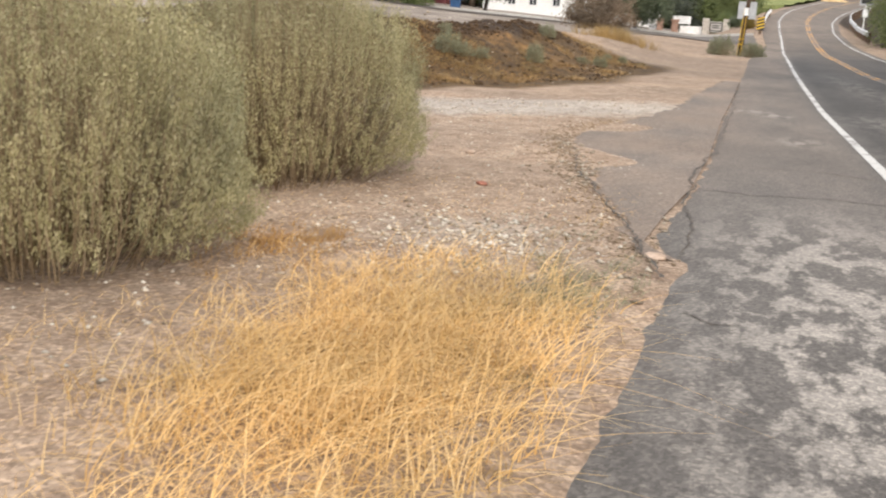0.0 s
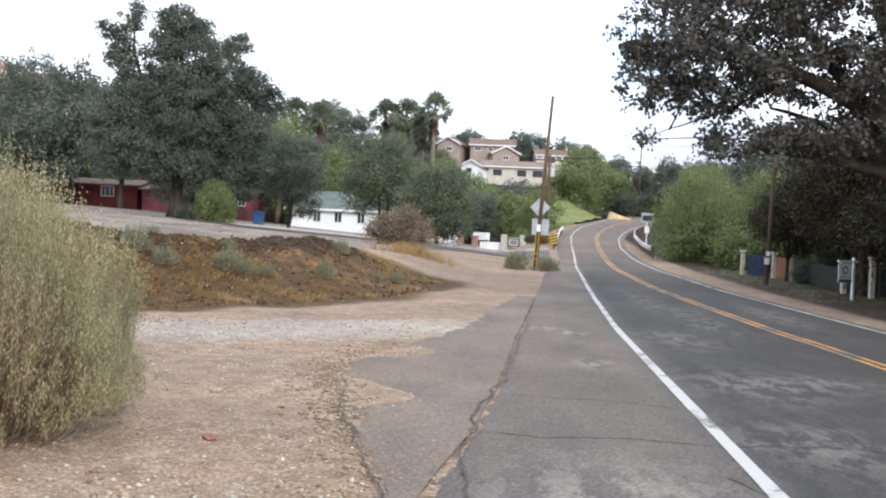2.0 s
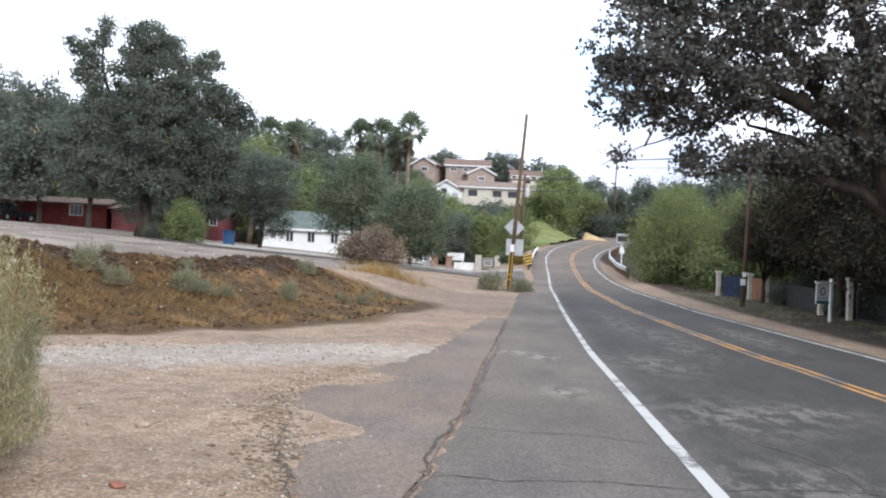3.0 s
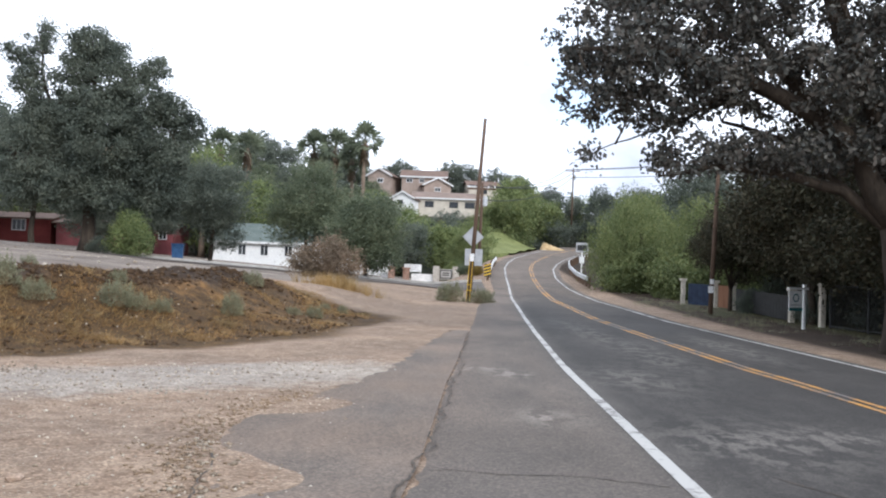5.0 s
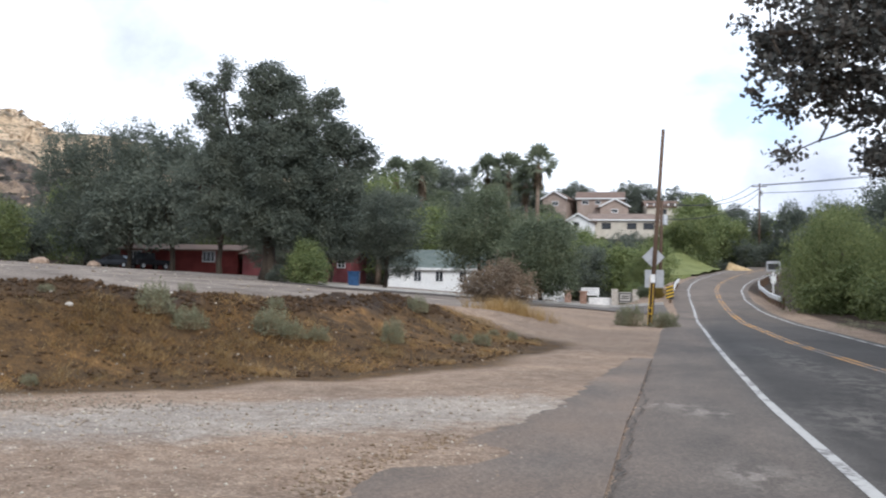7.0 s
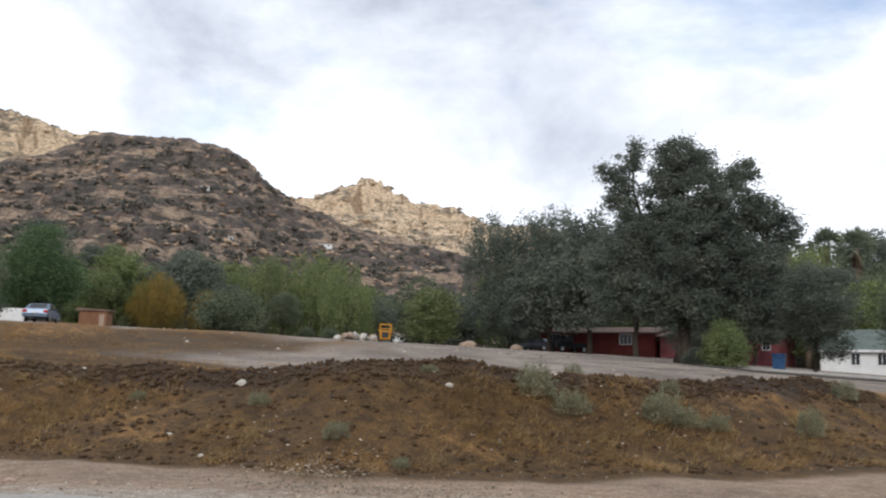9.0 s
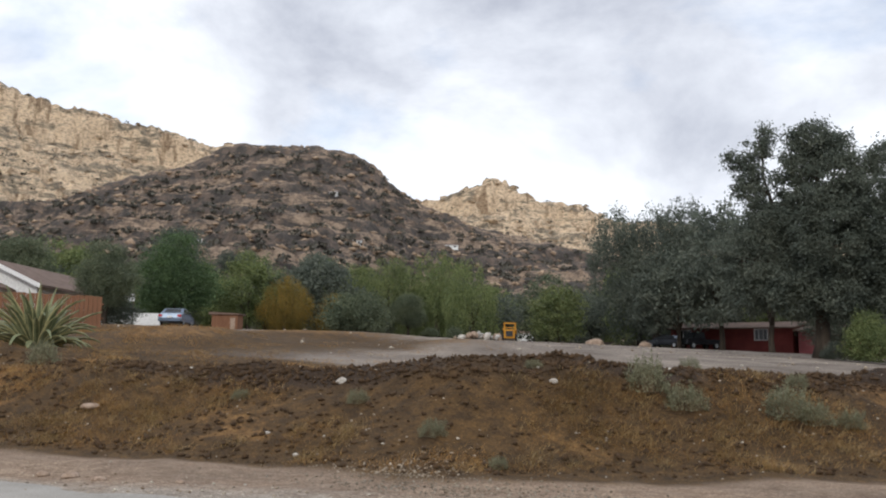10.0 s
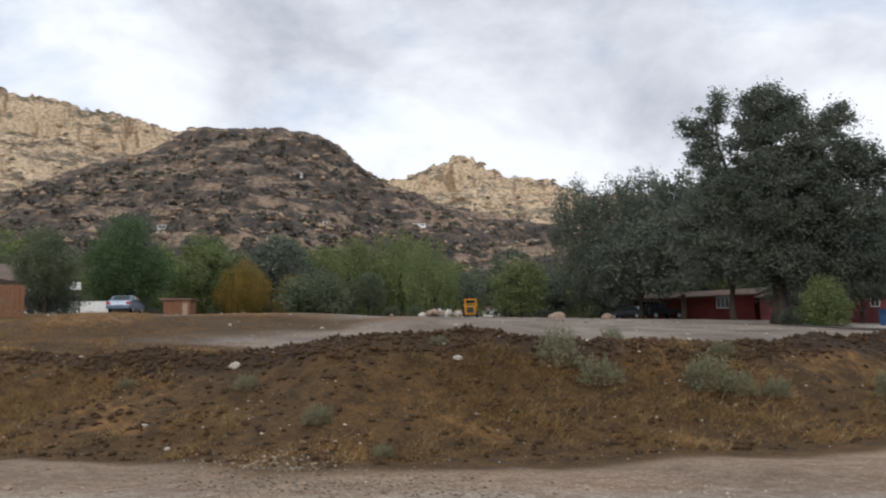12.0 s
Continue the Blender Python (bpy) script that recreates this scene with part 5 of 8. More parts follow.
plant("shrub", LEAF_PEPPER, "pepper_tree", 13.6, 59.5, 1.2, 2, "low light green branches of a young pepper tree", "roadside pepper trees", lift=-0.3)
plant("broad", LEAF_PEPPER, "roadside_tree", 13.5, 74, 0.72, 2, "yellowish green bushy tree behind the guard rail", lift=-0.8)
RD = "dark trees behind the roadside fence"
# the nearest trees, y 22 to 31.5, are added to block the sky
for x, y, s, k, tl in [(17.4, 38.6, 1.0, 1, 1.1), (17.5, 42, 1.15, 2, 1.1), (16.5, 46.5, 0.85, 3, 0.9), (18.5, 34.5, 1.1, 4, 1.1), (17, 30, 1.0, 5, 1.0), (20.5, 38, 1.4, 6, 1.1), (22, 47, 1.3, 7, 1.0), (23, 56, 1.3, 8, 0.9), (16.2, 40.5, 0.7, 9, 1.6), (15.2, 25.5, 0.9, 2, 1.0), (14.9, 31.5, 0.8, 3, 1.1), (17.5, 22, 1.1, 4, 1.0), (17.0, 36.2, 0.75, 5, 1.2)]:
    plant("broad", LEAF_SHADED_BROWN, "roadside_tree", x, y, s, k, "dark dense tree behind the roadside fence", RD, lift=-0.9, tall=tl)
for x, y, s, k in [(14.8, 43.0, 0.5, 1), (13.9, 40.2, 0.42, 2), (15.0, 47.2, 0.55, 3), (15.4, 36.0, 0.6, 4), (13.5, 46.0, 0.35, 5)]:
    plant("shrub", LEAF_DARK, "shrub", x, y, s, k, "dark green shrub inside the fence", "shrubs by the fence", category="shrub")

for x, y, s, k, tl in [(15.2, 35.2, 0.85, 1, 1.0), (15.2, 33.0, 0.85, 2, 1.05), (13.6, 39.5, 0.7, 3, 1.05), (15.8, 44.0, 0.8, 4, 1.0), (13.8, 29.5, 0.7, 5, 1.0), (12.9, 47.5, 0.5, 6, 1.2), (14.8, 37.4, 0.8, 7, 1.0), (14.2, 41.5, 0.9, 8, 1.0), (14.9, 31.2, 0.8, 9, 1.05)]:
    plant("high", LEAF_SHADED_BROWN, "roadside_tree", x, y, s, k, "dark dense tree behind the roadside fence", RD, lift=-0.6, tall=tl)

# trees round the far road bend and on the hill behind the houses
BEND = "trees round the far bend"
for x, y, s, k, mt, tl in [(7.4, 142, 1.15, 1, LEAF_PEPPER, 1.15), (9.5, 150, 1.35, 2, LEAF_MID, 1.1), (13.5, 153, 1.1, 3, LEAF_PEPPER, 0.95), (-7.2, 110, 0.82, 1, LEAF_MID, 0.98), (-4.6, 108.5, 0.8, 2, LEAF_DARK, 1.0), (-2.2, 111, 0.84, 3, LEAF_MID, 1.0), (0.2, 113, 0.86, 4, LEAF_MID, 0.95), (2.4, 116, 0.78, 5, LEAF_PEPPER, 0.95), (-10.2, 115, 0.85, 6, LEAF_DARK, 1.0), (-6, 123, 0.95, 7, LEAF_MID, 0.98), (-1.4, 127, 0.95, 8, LEAF_DARK, 1.0), (2.6, 130, 0.9, 9, LEAF_MID, 1.0), (-9.5, 132, 1.05, 2, LEAF_DARK, 1.0), (-5, 143, 0.8, 3, LEAF_MID, 0.95), (0.5, 148, 0.8, 4, LEAF_DARK, 0.95), (-8, 152, 0.85, 5, LEAF_MID, 0.9), (3.6, 152, 0.8, 6, LEAF_PEPPER, 0.9), (1.4, 104, 0.5, 7, LEAF_PEPPER, 1.3), (5.2, 145, 1.0, 8, LEAF_PEPPER, 1.1), (16, 150, 0.75, 4, LEAF_DARK, 0.8), (20.5, 152, 0.8, 5, LEAF_DARK, 0.8), (25, 148, 1.0, 6, LEAF_DARK, 1.0), (28, 138, 1.0, 7, LEAF_MID, 1.0), (25, 126, 0.9, 1, LEAF_PEPPER, 1.0),
                           (21.5, 114, 0.9, 8, LEAF_MID, 1.0), (18.5, 100, 0.9, 9, LEAF_DARK, 1.0), (17, 90, 0.85, 2, LEAF_PEPPER, 1.0), (16, 82, 0.8, 3, LEAF_MID, 1.0), (24, 96, 1.3, 4, LEAF_DARK, 1.1), (30, 118, 1.4, 5, LEAF_DARK, 1.1), (33, 84, 1.5, 6, LEAF_DARK, 1.1), (27, 72, 1.4, 7, LEAF_OAK, 1.0), (36, 105, 1.5, 7, LEAF_DARK, 1.1), (22.5, 150, 0.7, 3, LEAF_DARK, 1.9), (15.5, 160, 1.0, 1, LEAF_MID, 0.9), (19, 163, 1.1, 2, LEAF_DARK, 0.9), (23.5, 162, 1.1, 3, LEAF_MID, 0.9), (28, 160, 1.1, 4, LEAF_DARK, 0.9), (12, 164, 1.1, 5, LEAF_MID, 0.9)]:
    plant("broad", mt, "bend_tree", x, y, s, k, "green leafy tree by the far bend of the road", BEND, lift=-1.0, tall=tl)
for x, y, s, k, mt in [(3.2, 140, 1.1, 1, LEAF_RUST), (6.4, 141.5, 1.0, 2, LEAF_OLIVE), (0.2, 136, 1.1, 3, LEAF_MID), (12.6, 146, 1.0, 4, LEAF_DARK), (0.6, 96, 0.55, 5, LEAF_MID), (1.4, 84, 0.35, 1, LEAF_OLIVE), (2.2, 79, 0.3, 2, LEAF_YELLOW)]:
    plant("shrub", mt, "shrub", x, y, s, k, "garden shrub on the slope above the road", "shrubs above the road", category="shrub")
HILLT = "trees on the slope behind the houses"
for k, (x, y, s) in enumerate([(-20.5, 199, 1.05), (-11, 200, 1.1), (-1.0, 201, 1.0), (2.4, 203, 1.15), (8.5, 199, 0.95), (12.5, 197, 1.0)]):
    plant("broad", LEAF_DARK, "hill_tree", x, y, s, k, "dark green tree behind the hilltop houses", HILLT, lift=-1.0)
rt = random.Random(12)
n = 0
for y0, x0, x1, step in [(112, -28, -2, 4.6), (122, -64, -8, 5.5), (134, -84, -9, 6.5), (150, -90, -10, 7.5), (160, -20, -11.5, 5.0), (171, -70, -16, 8.0), (198, -60, 22, 6.0), (207, -40, 30, 6.0)]:
    x = x0
    while x < x1:
        n += 1
        mt = (LEAF_OLIVE, LEAF_DARK, LEAF_OLIVE, LEAF_MID)[rt.randrange(4)] if y0 < 180 else LEAF_DARK
        if x > -32 and y0 < 160 or rt.random() < 0.9:
            plant("broad" if y0 > 155 or rt.random() < 0.7 else "olive", mt, "hill_tree", x + rt.uniform(-2, 2), y0 + rt.uniform(-3, 3), rt.uniform(0.75, 1.05) * (1.25 if x < -22 else 0.95 if x < -9 else 0.72), n,
                  "dark green tree on the slope behind the houses", HILLT, lift=-1.4 if y0 > 180 else -0.9, tall=rt.uniform(0.85, 1.25) * (1.1 if x < -22 else 0.9))
        x += step * rt.uniform(0.8, 1.25)

# trees along the far side of the lot
LOTT = "trees along the far edge of the lot"
for kind, mt, x, y, s, k, tl, lb in [
        ("great", LEAF_DARK, -57.6, 103, 1.95, 1, 1.16, "large dark weeping tree at the edge of the lot"), ("high", LEAF_DARK, -52.5, 99, 1.2, 2, 1.05, "dark round tree at the edge of the lot"), ("high", LEAF_DARK, -47, 98, 1.4, 3, 1.1, "dark round tree before the red barn"),
        ("high", LEAF_DARK, -41, 97, 1.45, 4, 1.12, "dark round tree before the red barn"), ("high", LEAF_DARK, -34.5, 99.5, 1.0, 11, 0.9, "dark round tree before the pink shed"), ("high", LEAF_DARK, -30.5, 101, 0.95, 12, 0.9, "dark round tree before the pink shed"), ("weeping", LEAF_DARK, -63, 108, 1.3, 2, 1.1, "dark weeping tree at the edge of the lot"),
        ("weeping", LEAF_MID, -71.6, 87.5, 1.05, 3, 1.05, "green weeping willow-like tree at the edge of the lot"), ("weeping", LEAF_MID, -79.5, 90, 1.2, 4, 1.15, "green weeping willow-like tree at the edge of the lot"), ("weeping", LEAF_PEPPER, -86, 88, 1.25, 5, 1.1, "light green pepper tree at the edge of the lot"),
        ("weeping", LEAF_PEPPER, -92, 84, 1.25, 6, 1.0, "light green pepper tree at the edge of the lot"), ("weeping", LEAF_YELLOW, -80.6, 68.6, 0.85, 5, 0.95, "tree with turning yellow and orange leaves"), ("broad", LEAF_YELLOW, -76, 71.5, 0.5, 6, 1.0, "small tree with turning yellow leaves"), ("broad", LEAF_MID, -85, 67, 0.95, 7, 1.0, "green tree behind the yellow one"),
        ("broad", LEAF_GREEN, -80.9, 56.1, 1.1, 8, 0.97, "dense green tree standing by the parked car"), ("broad", LEAF_DARK, -88, 60, 1.1, 9, 1.0, "dark tree behind the parked car"), ("broad", LEAF_PEPPER, -66.8, 96.8, 0.92, 10, 0.95, "yellowish green round tree at the edge of the lot"),
        ("olive", LEAF_OLIVE, -72.6, 78.5, 0.75, 2, 1.0, "bare greyish small tree at the edge of the lot"), ("olive", LEAF_OLIVE, -55.5, 36.5, 0.78, 5, 1.0, "dusty olive-brown tree beside the white house"), ("shrub", LEAF_DARK, -57.5, 37.5, 0.9, 1, 0.8, "dark hedge shrub beside the white house"),
        ("broad", LEAF_DARK, -118, 42.5, 1.3, 2, 1.25, "dark tree on the rise behind the white house"), ("broad", LEAF_OLIVE, -92, 36, 1.1, 3, 0.9, "olive-coloured tree behind the white house"), ("broad", LEAF_OLIVE, -86, 43, 1.0, 4, 0.9, "olive-coloured tree behind the white house"), ("broad", LEAF_MID, -96, 52, 1.1, 5, 0.9, "green tree behind the white house"),
        ("shrub", LEAF_OLIVE, -72.2, 71.2, 1.75, 3, 0.85, "wide rounded grey-green shrub at the edge of the lot"), ("shrub", LEAF_OLIVE, -67.8, 80.6, 0.5, 4, 0.8, "low grey-green shrub beside the rubble"), ("shrub", LEAF_OLIVE, -69.8, 79.2, 0.45, 5, 0.8, "low grey-green shrub beside the rubble")]:
    plant(kind, mt, "lot_tree" if kind != "shrub" else "lot_shrub", x, y, s, k, lb, LOTT if kind != "shrub" else "shrubs at the edge of the lot", lift=(-1.5 if kind == "high" else -0.7) if kind != "shrub" else 0, tall=tl, category="tree" if kind != "shrub" else "shrub")
n = 0
for r0, a0, a1, step, sz in [(118, 42, 80, 3.0, 1.15), (136, 24, 92, 2.9, 1.28), (160, 22, 96, 2.8, 1.35), (190, 18, 98, 2.8, 1.35), (215, 14, 100, 2.8, 1.3)]:
    a = a0
    while a < a1:
        n += 1
        q, rr = radians(a + rt.uniform(-0.8, 0.8)), r0 + rt.uniform(-6, 6)
        mt = (LEAF_DARK, LEAF_MID, LEAF_PEPPER, LEAF_MID, LEAF_OLIVE, LEAF_DARK)[rt.randrange(6)]
        s = sz * rt.uniform(0.7, 1.1)
        plant(("broad", "weeping", "broad")[rt.randrange(3)], mt, "valley_tree", -math.sin(q) * rr, math.cos(q) * rr, s, n, "green tree in the belt of trees below the hills", "belt of trees below the hills", lift=-1.0, tall=rt.uniform(0.75, 1.05))
        a += step * rt.uniform(0.75, 1.3)

# scattered trees climbing the foot of the hill
for i in range(84):
    row, col = rt.randrange(4, 32), int(900 * rt.uniform(0.2, 0.86))
    px, py, pz = front_pts[row, col]
    plant("broad", (LEAF_DARK, LEAF_MID, LEAF_DARK, LEAF_OLIVE)[i % 4], "foothill_tree", px, py, rt.uniform(0.7, 1.25), i, "dark green tree at the foot of the rocky hill", "trees at the foot of the hill", lift=float(pz) - on_land(px, py) - 1.2, tall=rt.uniform(0.75, 1.0))

# cypress
tree("cypress_tree", stand(-120.5, 50.6, 0, 1.0, 0),
     [(0, 0, 5, 0.75, 0.75, 5), (0, 0, 10, 0.7, 0.7, 6.5), (0, 0, 14.5, 0.4, 0.4, 3.0)], [([(0, 0, -0.2), (0, 0, 12)], 0.25, 0.04)],
     260, 26, 0.25, 0.4, LEAF_DARK, 33, "tall slender dark cypress behind the white house")


def palm(x, y, height, seed, size=1.0, lift=0.0):
    rg = random.Random(seed)
    t = thing("palm_tree", stand(x, y, seed * 40, 1.0, lift), "tall fan palm with shaggy brown skirt", "palm tree", "fan palms on the slope")
    s = Shape()
    s.tube([(0, 0, -0.3), (0.1, 0, height * 0.3), (0.05, 0.1, height * 0.65), (0, 0, height)], [0.38, 0.3, 0.27, 0.22], 9)
    part("trunk", s, TRUNK_PALM, t, smooth=True)
    crown, skirt = Shape(), Shape()
    for i in range(64):
        a, up = rg.uniform(0, 6.28), rg.uniform(-0.75, 1.5)
        ln = rg.uniform(1.2, 1.75) * size
        d = Vector((math.cos(a) * math.cos(up), math.sin(a) * math.cos(up), math.sin(up)))
        o = Vector((0, 0, height))
        hub = o + d * ln * 0.62
        side = d.cross(Vector((0, 0, 1))).normalized()
        crown.tube([o, hub], [0.03, 0.02], 4, False)
        up2 = side.cross(d)
        tilt = rg.uniform(-1.2, 1.2)
        side, up2 = side * math.cos(tilt) + up2 * math.sin(tilt), up2 * math.cos(tilt) - side * math.sin(tilt)
        for k in range(7):
            w = (k - 3) / 3 * 1.05
            e = hub + (d * math.cos(w) + side * math.sin(w)) * ln * 0.62 - Vector((0, 0, 0.22 * ln * abs(w)))
            mid = hub.lerp(e, 0.5)
            n2 = (e - hub).normalized().cross(up2) * 0.075 * size
            crown.add([hub, mid + n2, e, mid - n2], [(0, 1, 2, 3)])
    for i in range(90):
        a, z = rg.uniform(0, 6.28), height - rg.uniform(0.1, 2.6)
        o = Vector((math.cos(a) * 0.25, math.sin(a) * 0.25, z))
        e = o + Vector((math.cos(a) * 0.55, math.sin(a) * 0.55, -rg.uniform(0.7, 1.3)))
        sd = Vector((-math.sin(a), math.cos(a), 0)) * 0.12
        skirt.add([o, o.lerp(e, 0.6) + sd, e, o.lerp(e, 0.6) - sd], [(0, 1, 2, 3)])
    part("crown", crown, LEAF_MID_PALM, t)
    part("skirt", skirt, PALM_SKIRT, t, "dead brown hanging fronds")


TRUNK_PALM = plain("palm_trunk", (0.16, 0.12, 0.09), (0.26, 0.2, 0.15), 1.5, 16, 0.95, 0, 0.5, 0.04, (1, 1, 3))
PALM_SKIRT = leafy("dead_palm_fronds", [(0.09, 0.065, 0.045), (0.15, 0.11, 0.075), (0.19, 0.145, 0.1)], 0.2)
LEAF_MID_PALM = leafy("palm_fronds", [(0.13, 0.155, 0.11), (0.2, 0.23, 0.16)], 0.3)
for i, (x, y, top, lf) in enumerate([(-12.4, 134.6, 20.0, 0), (-16.7, 136.3, 19.2, 0), (-19.9, 138, 19.2, 0), (-14.6, 139, 18.0, 0), (-33, 137, 19.0, 0), (-38.5, 139, 18.6, 0), (-27.5, 108.5, 11.0, 0), (-28.2, 133, 18.2, 0)]):
    palm(x, y, top - on_land(x, y), 4 + i, 1.6)


# ---- buildings ----
def window(parent, m, w, h, frame_mat=None, bars=1):
    """A framed window with a recessed dark pane, on the wall whose plane is y = 0 of m, outside towards -y."""
    fm = frame_mat or TRIM
    s = Shape()
    t = 0.09
    for x0, z0, x1, z1 in ((-w / 2, -h / 2, -w / 2 + t, h / 2), (w / 2 - t, -h / 2, w / 2, h / 2), (-w / 2 + t, h / 2 - t, w / 2 - t, h / 2), (-w / 2 + t, -h / 2, w / 2 - t, -h / 2 + t)):
        s.box(x0, -0.06, z0, x1, 0.02, z1)
    for k in range(bars):
        x = -w / 2 + w * (k + 1) / (bars + 1)
        s.box(x - 0.03, -0.05, -h / 2 + t, x + 0.03, 0.02, h / 2 - t)
    win = part("window", s, fm, parent, "white-framed window", m=m)
    part("pane", Shape().box(-w / 2 + t, -0.02, -h / 2 + t, w / 2 - t, 0.01, h / 2 - t), GLASS_DARK, win)
    return win


def gabled(name, m, w, d, eave, ridge, wall, roof, label, category="house", over=0.4, sink=1.5, ridge_along_x=True, trim=True, group=""):
    """A house with four walls to the gables, a thick pitched roof and trim along its edges. Front faces -y."""
    t = thing(name, m, label, category, group)
    s = Shape()
    if ridge_along_x:
        s.prism([(0, -sink), (d, -sink), (d, eave), (d / 2, ridge), (0, eave)], (-w / 2, w / 2), Matrix(((0, 1, 0, 0), (1, 0, 0, 0), (0, 0, 1, 0), (0, 0, 0, 1))))
    else:
        s.prism([(-w / 2, -sink), (w / 2, -sink), (w / 2, eave), (0, ridge), (-w / 2, eave)], (0, d))
    part("wall", s, wall, t)
    run = d / 2 if ridge_along_x else w / 2
    slope = (ridge - eave) / run
    th = 0.16
    r = Shape()
    lo = eave - slope * over
    outline = [(-run - over, lo), (0, ridge + 0.02), (run + over, lo), (run + over, lo + th), (0, ridge + th + 0.02), (-run - over, lo + th)]
    if ridge_along_x:
        r.prism([(p + d / 2, z) for p, z in outline], (-w / 2 - over, w / 2 + over), Matrix(((0, 1, 0, 0), (1, 0, 0, 0), (0, 0, 1, 0), (0, 0, 0, 1))))
    else:
        r.prism(outline, (-over, d + over))
    part("roof", r, roof, t)
    if trim:
        if ridge_along_x:
            for y0 in (-over - 0.04, d + over):
                part("fascia", Shape().box(-w / 2 - over, y0, lo - 0.06, w / 2 + over, y0 + 0.04, lo + th), TRIM, t, "white fascia board")
        else:
            f = Shape()
            edge = [(-run - over, lo - 0.1), (0, ridge - 0.08), (run + over, lo - 0.1), (run + over, lo + th + 0.01), (0, ridge + th + 0.03), (-run - over, lo + th + 0.01)]
            f.prism(edge, (-over - 0.05, -over - 0.004))
            part("fascia", f, TRIM, t, "white fascia board")
    return t


def front(x, z, y=0.0):
    return pose(x, y, z)


h = gabled("white_house", pose(-19.2, 103.5, 2.3, 0, 0, 3), 11.5, 8, 2.35, 4.25, WHITE_WALL, ROOF_GREEN, "white cottage with grey-green shingle roof behind trees")
for x in (-2.6, -0.3, 2.2, 4.6):
    window(h, front(x, 1.45), 0.9, 1.2)
h = gabled("white_cottage", pose(-9.0, 98.5, 1.75, 0, 0, 0), 5.8, 7, 2.2, 3.6, WHITE_WALL, ROOF_GREEN, "small white cottage with gable facing the street", ridge_along_x=False)
window(h, front(-1.2, 1.3), 0.9, 1.1)
window(h, front(1.3, 1.3), 0.9, 1.1)
h = gabled("red_barn", pose(-50.5, 106.5, 3.7, 0, 0, 4), 14, 8, 2.7, 3.4, RED_WALL, ROOF_BROWN, "dark red wooden barn with white-framed windows", "barn", trim=False)
for x in (-5.2, 3.6):
    window(h, front(x, 2.0), 1.5, 1.25, bars=2)
part("door", Shape().box(4.9, -0.06, -0.2, 6.7, -0.004, 2.3), RED_WALL, h, "plain red barn door")
h = gabled("pink_barn", pose(-36.6, 107.2, 3.45, 0, 0, 2), 12.6, 7, 2.6, 3.2, PINK_WALL, ROOF_BROWN, "faded pink wooden shed beside the red barn", "shed", trim=False)
window(h, front(5.2, 1.7), 0.9, 1.1)
part("door", Shape().box(-0.6, -0.06, -0.3, 0.6, -0.004, 2.0), PINK_WALL, h, "faded pink plank door")
h = gabled("hillside_house", pose(-1.0, 175, 13.0, 0, 0, 2), 12.4, 9, 2.8, 4.1, CREAM_WALL, ROOF_TAN, "long cream stucco house with tan roof on the hill", sink=4)
for x, w in ((-3.4, 1.6), (1.0, 1.6), (3.9, 1.8)):
    window(h, front(x, 1.7), w, 1.1, BLACK)
part("chimney", Shape().box(5.0, 3.6, 3.0, 5.9, 4.5, 5.2, cut=0.05), CREAM_WALL, h, "pale stucco chimney")
h = gabled("hilltop_house", pose(-6.0, 189, 18.6, 0, 0, 0), 8.6, 8, 2.5, 4.0, TAN_WALL, ROOF_BROWN, "brown house with white-trimmed gables on the hilltop", sink=6)
window(h, front(-0.4, 1.7), 1.0, 0.8)
window(h, front(-2.8, 1.7), 1.3, 0.8)
g = gabled("hilltop_wing", pose(-3.2, 186, 17.4, 0, 0, 12), 5.2, 5, 1.9, 3.2, TAN_WALL, ROOF_BROWN, "gabled brown wing of the hilltop house", ridge_along_x=False, sink=6)
window(g, front(0, 1.0), 1.2, 0.8)
h = gabled("hilltop_house", pose(-14.6, 188, 18.4, 0, 0, -12), 4.6, 7, 2.6, 3.9, TAN_WALL, ROOF_BROWN, "brown house with white-trimmed gable above the palms", ridge_along_x=False, sink=6)
window(h, front(0.2, 1.6), 1.2, 0.9)
h = gabled("white_annex", pose(-8.9, 169.5, 13.2, 0, 0, -8), 3.6, 6, 2.1, 3.1, WHITE_WALL, ROOF_BROWN, "small white gabled house below the hilltop", ridge_along_x=False, sink=5)
window(h, front(-0.4, 1.3), 0.9, 0.8, BLACK)
h = gabled("hilltop_house", pose(5.8, 192, 17.2, 0, 0, 8), 6, 7, 2.6, 3.9, CREAM_WALL, ROOF_BROWN, "pale house with brown roof half hidden by trees", sink=7)
window(h, front(0.0, 1.6), 1.4, 0.9, BLACK)

# the white house beside the lot
HW = pose(-60.3, 31.2, 4.0, 0, 0, 42)
h = gabled("white_bungalow", HW, 6.2, 13, 2.15, 3.55, WHITE_WALL, ROOF_BROWN, "white bungalow with brown shingle roof behind a fence", ridge_along_x=False, over=0.5)
window(h, front(1.4, 1.25), 1.1, 1.1)
window(h, front(-1.2, 1.25), 0.9, 1.0)
window(h, pose(3.1, 2.6, 1.35) @ pose(0, 0, 0, 0, 0, 90), 1.0, 1.0)
window(h, pose(3.1, 6.2, 1.35) @ pose(0, 0, 0, 0, 0, 90), 1.2, 1.0)
h = gabled("bungalow_wing", pose(-58.3, 28.2, 3.95, 0, 0, 46), 4.2, 5, 1.85, 2.75, WHITE_WALL, ROOF_BROWN, "low white gabled wing of the bungalow", ridge_along_x=False, over=0.45)
window(h, front(0.3, 1.2), 1.0, 0.95)
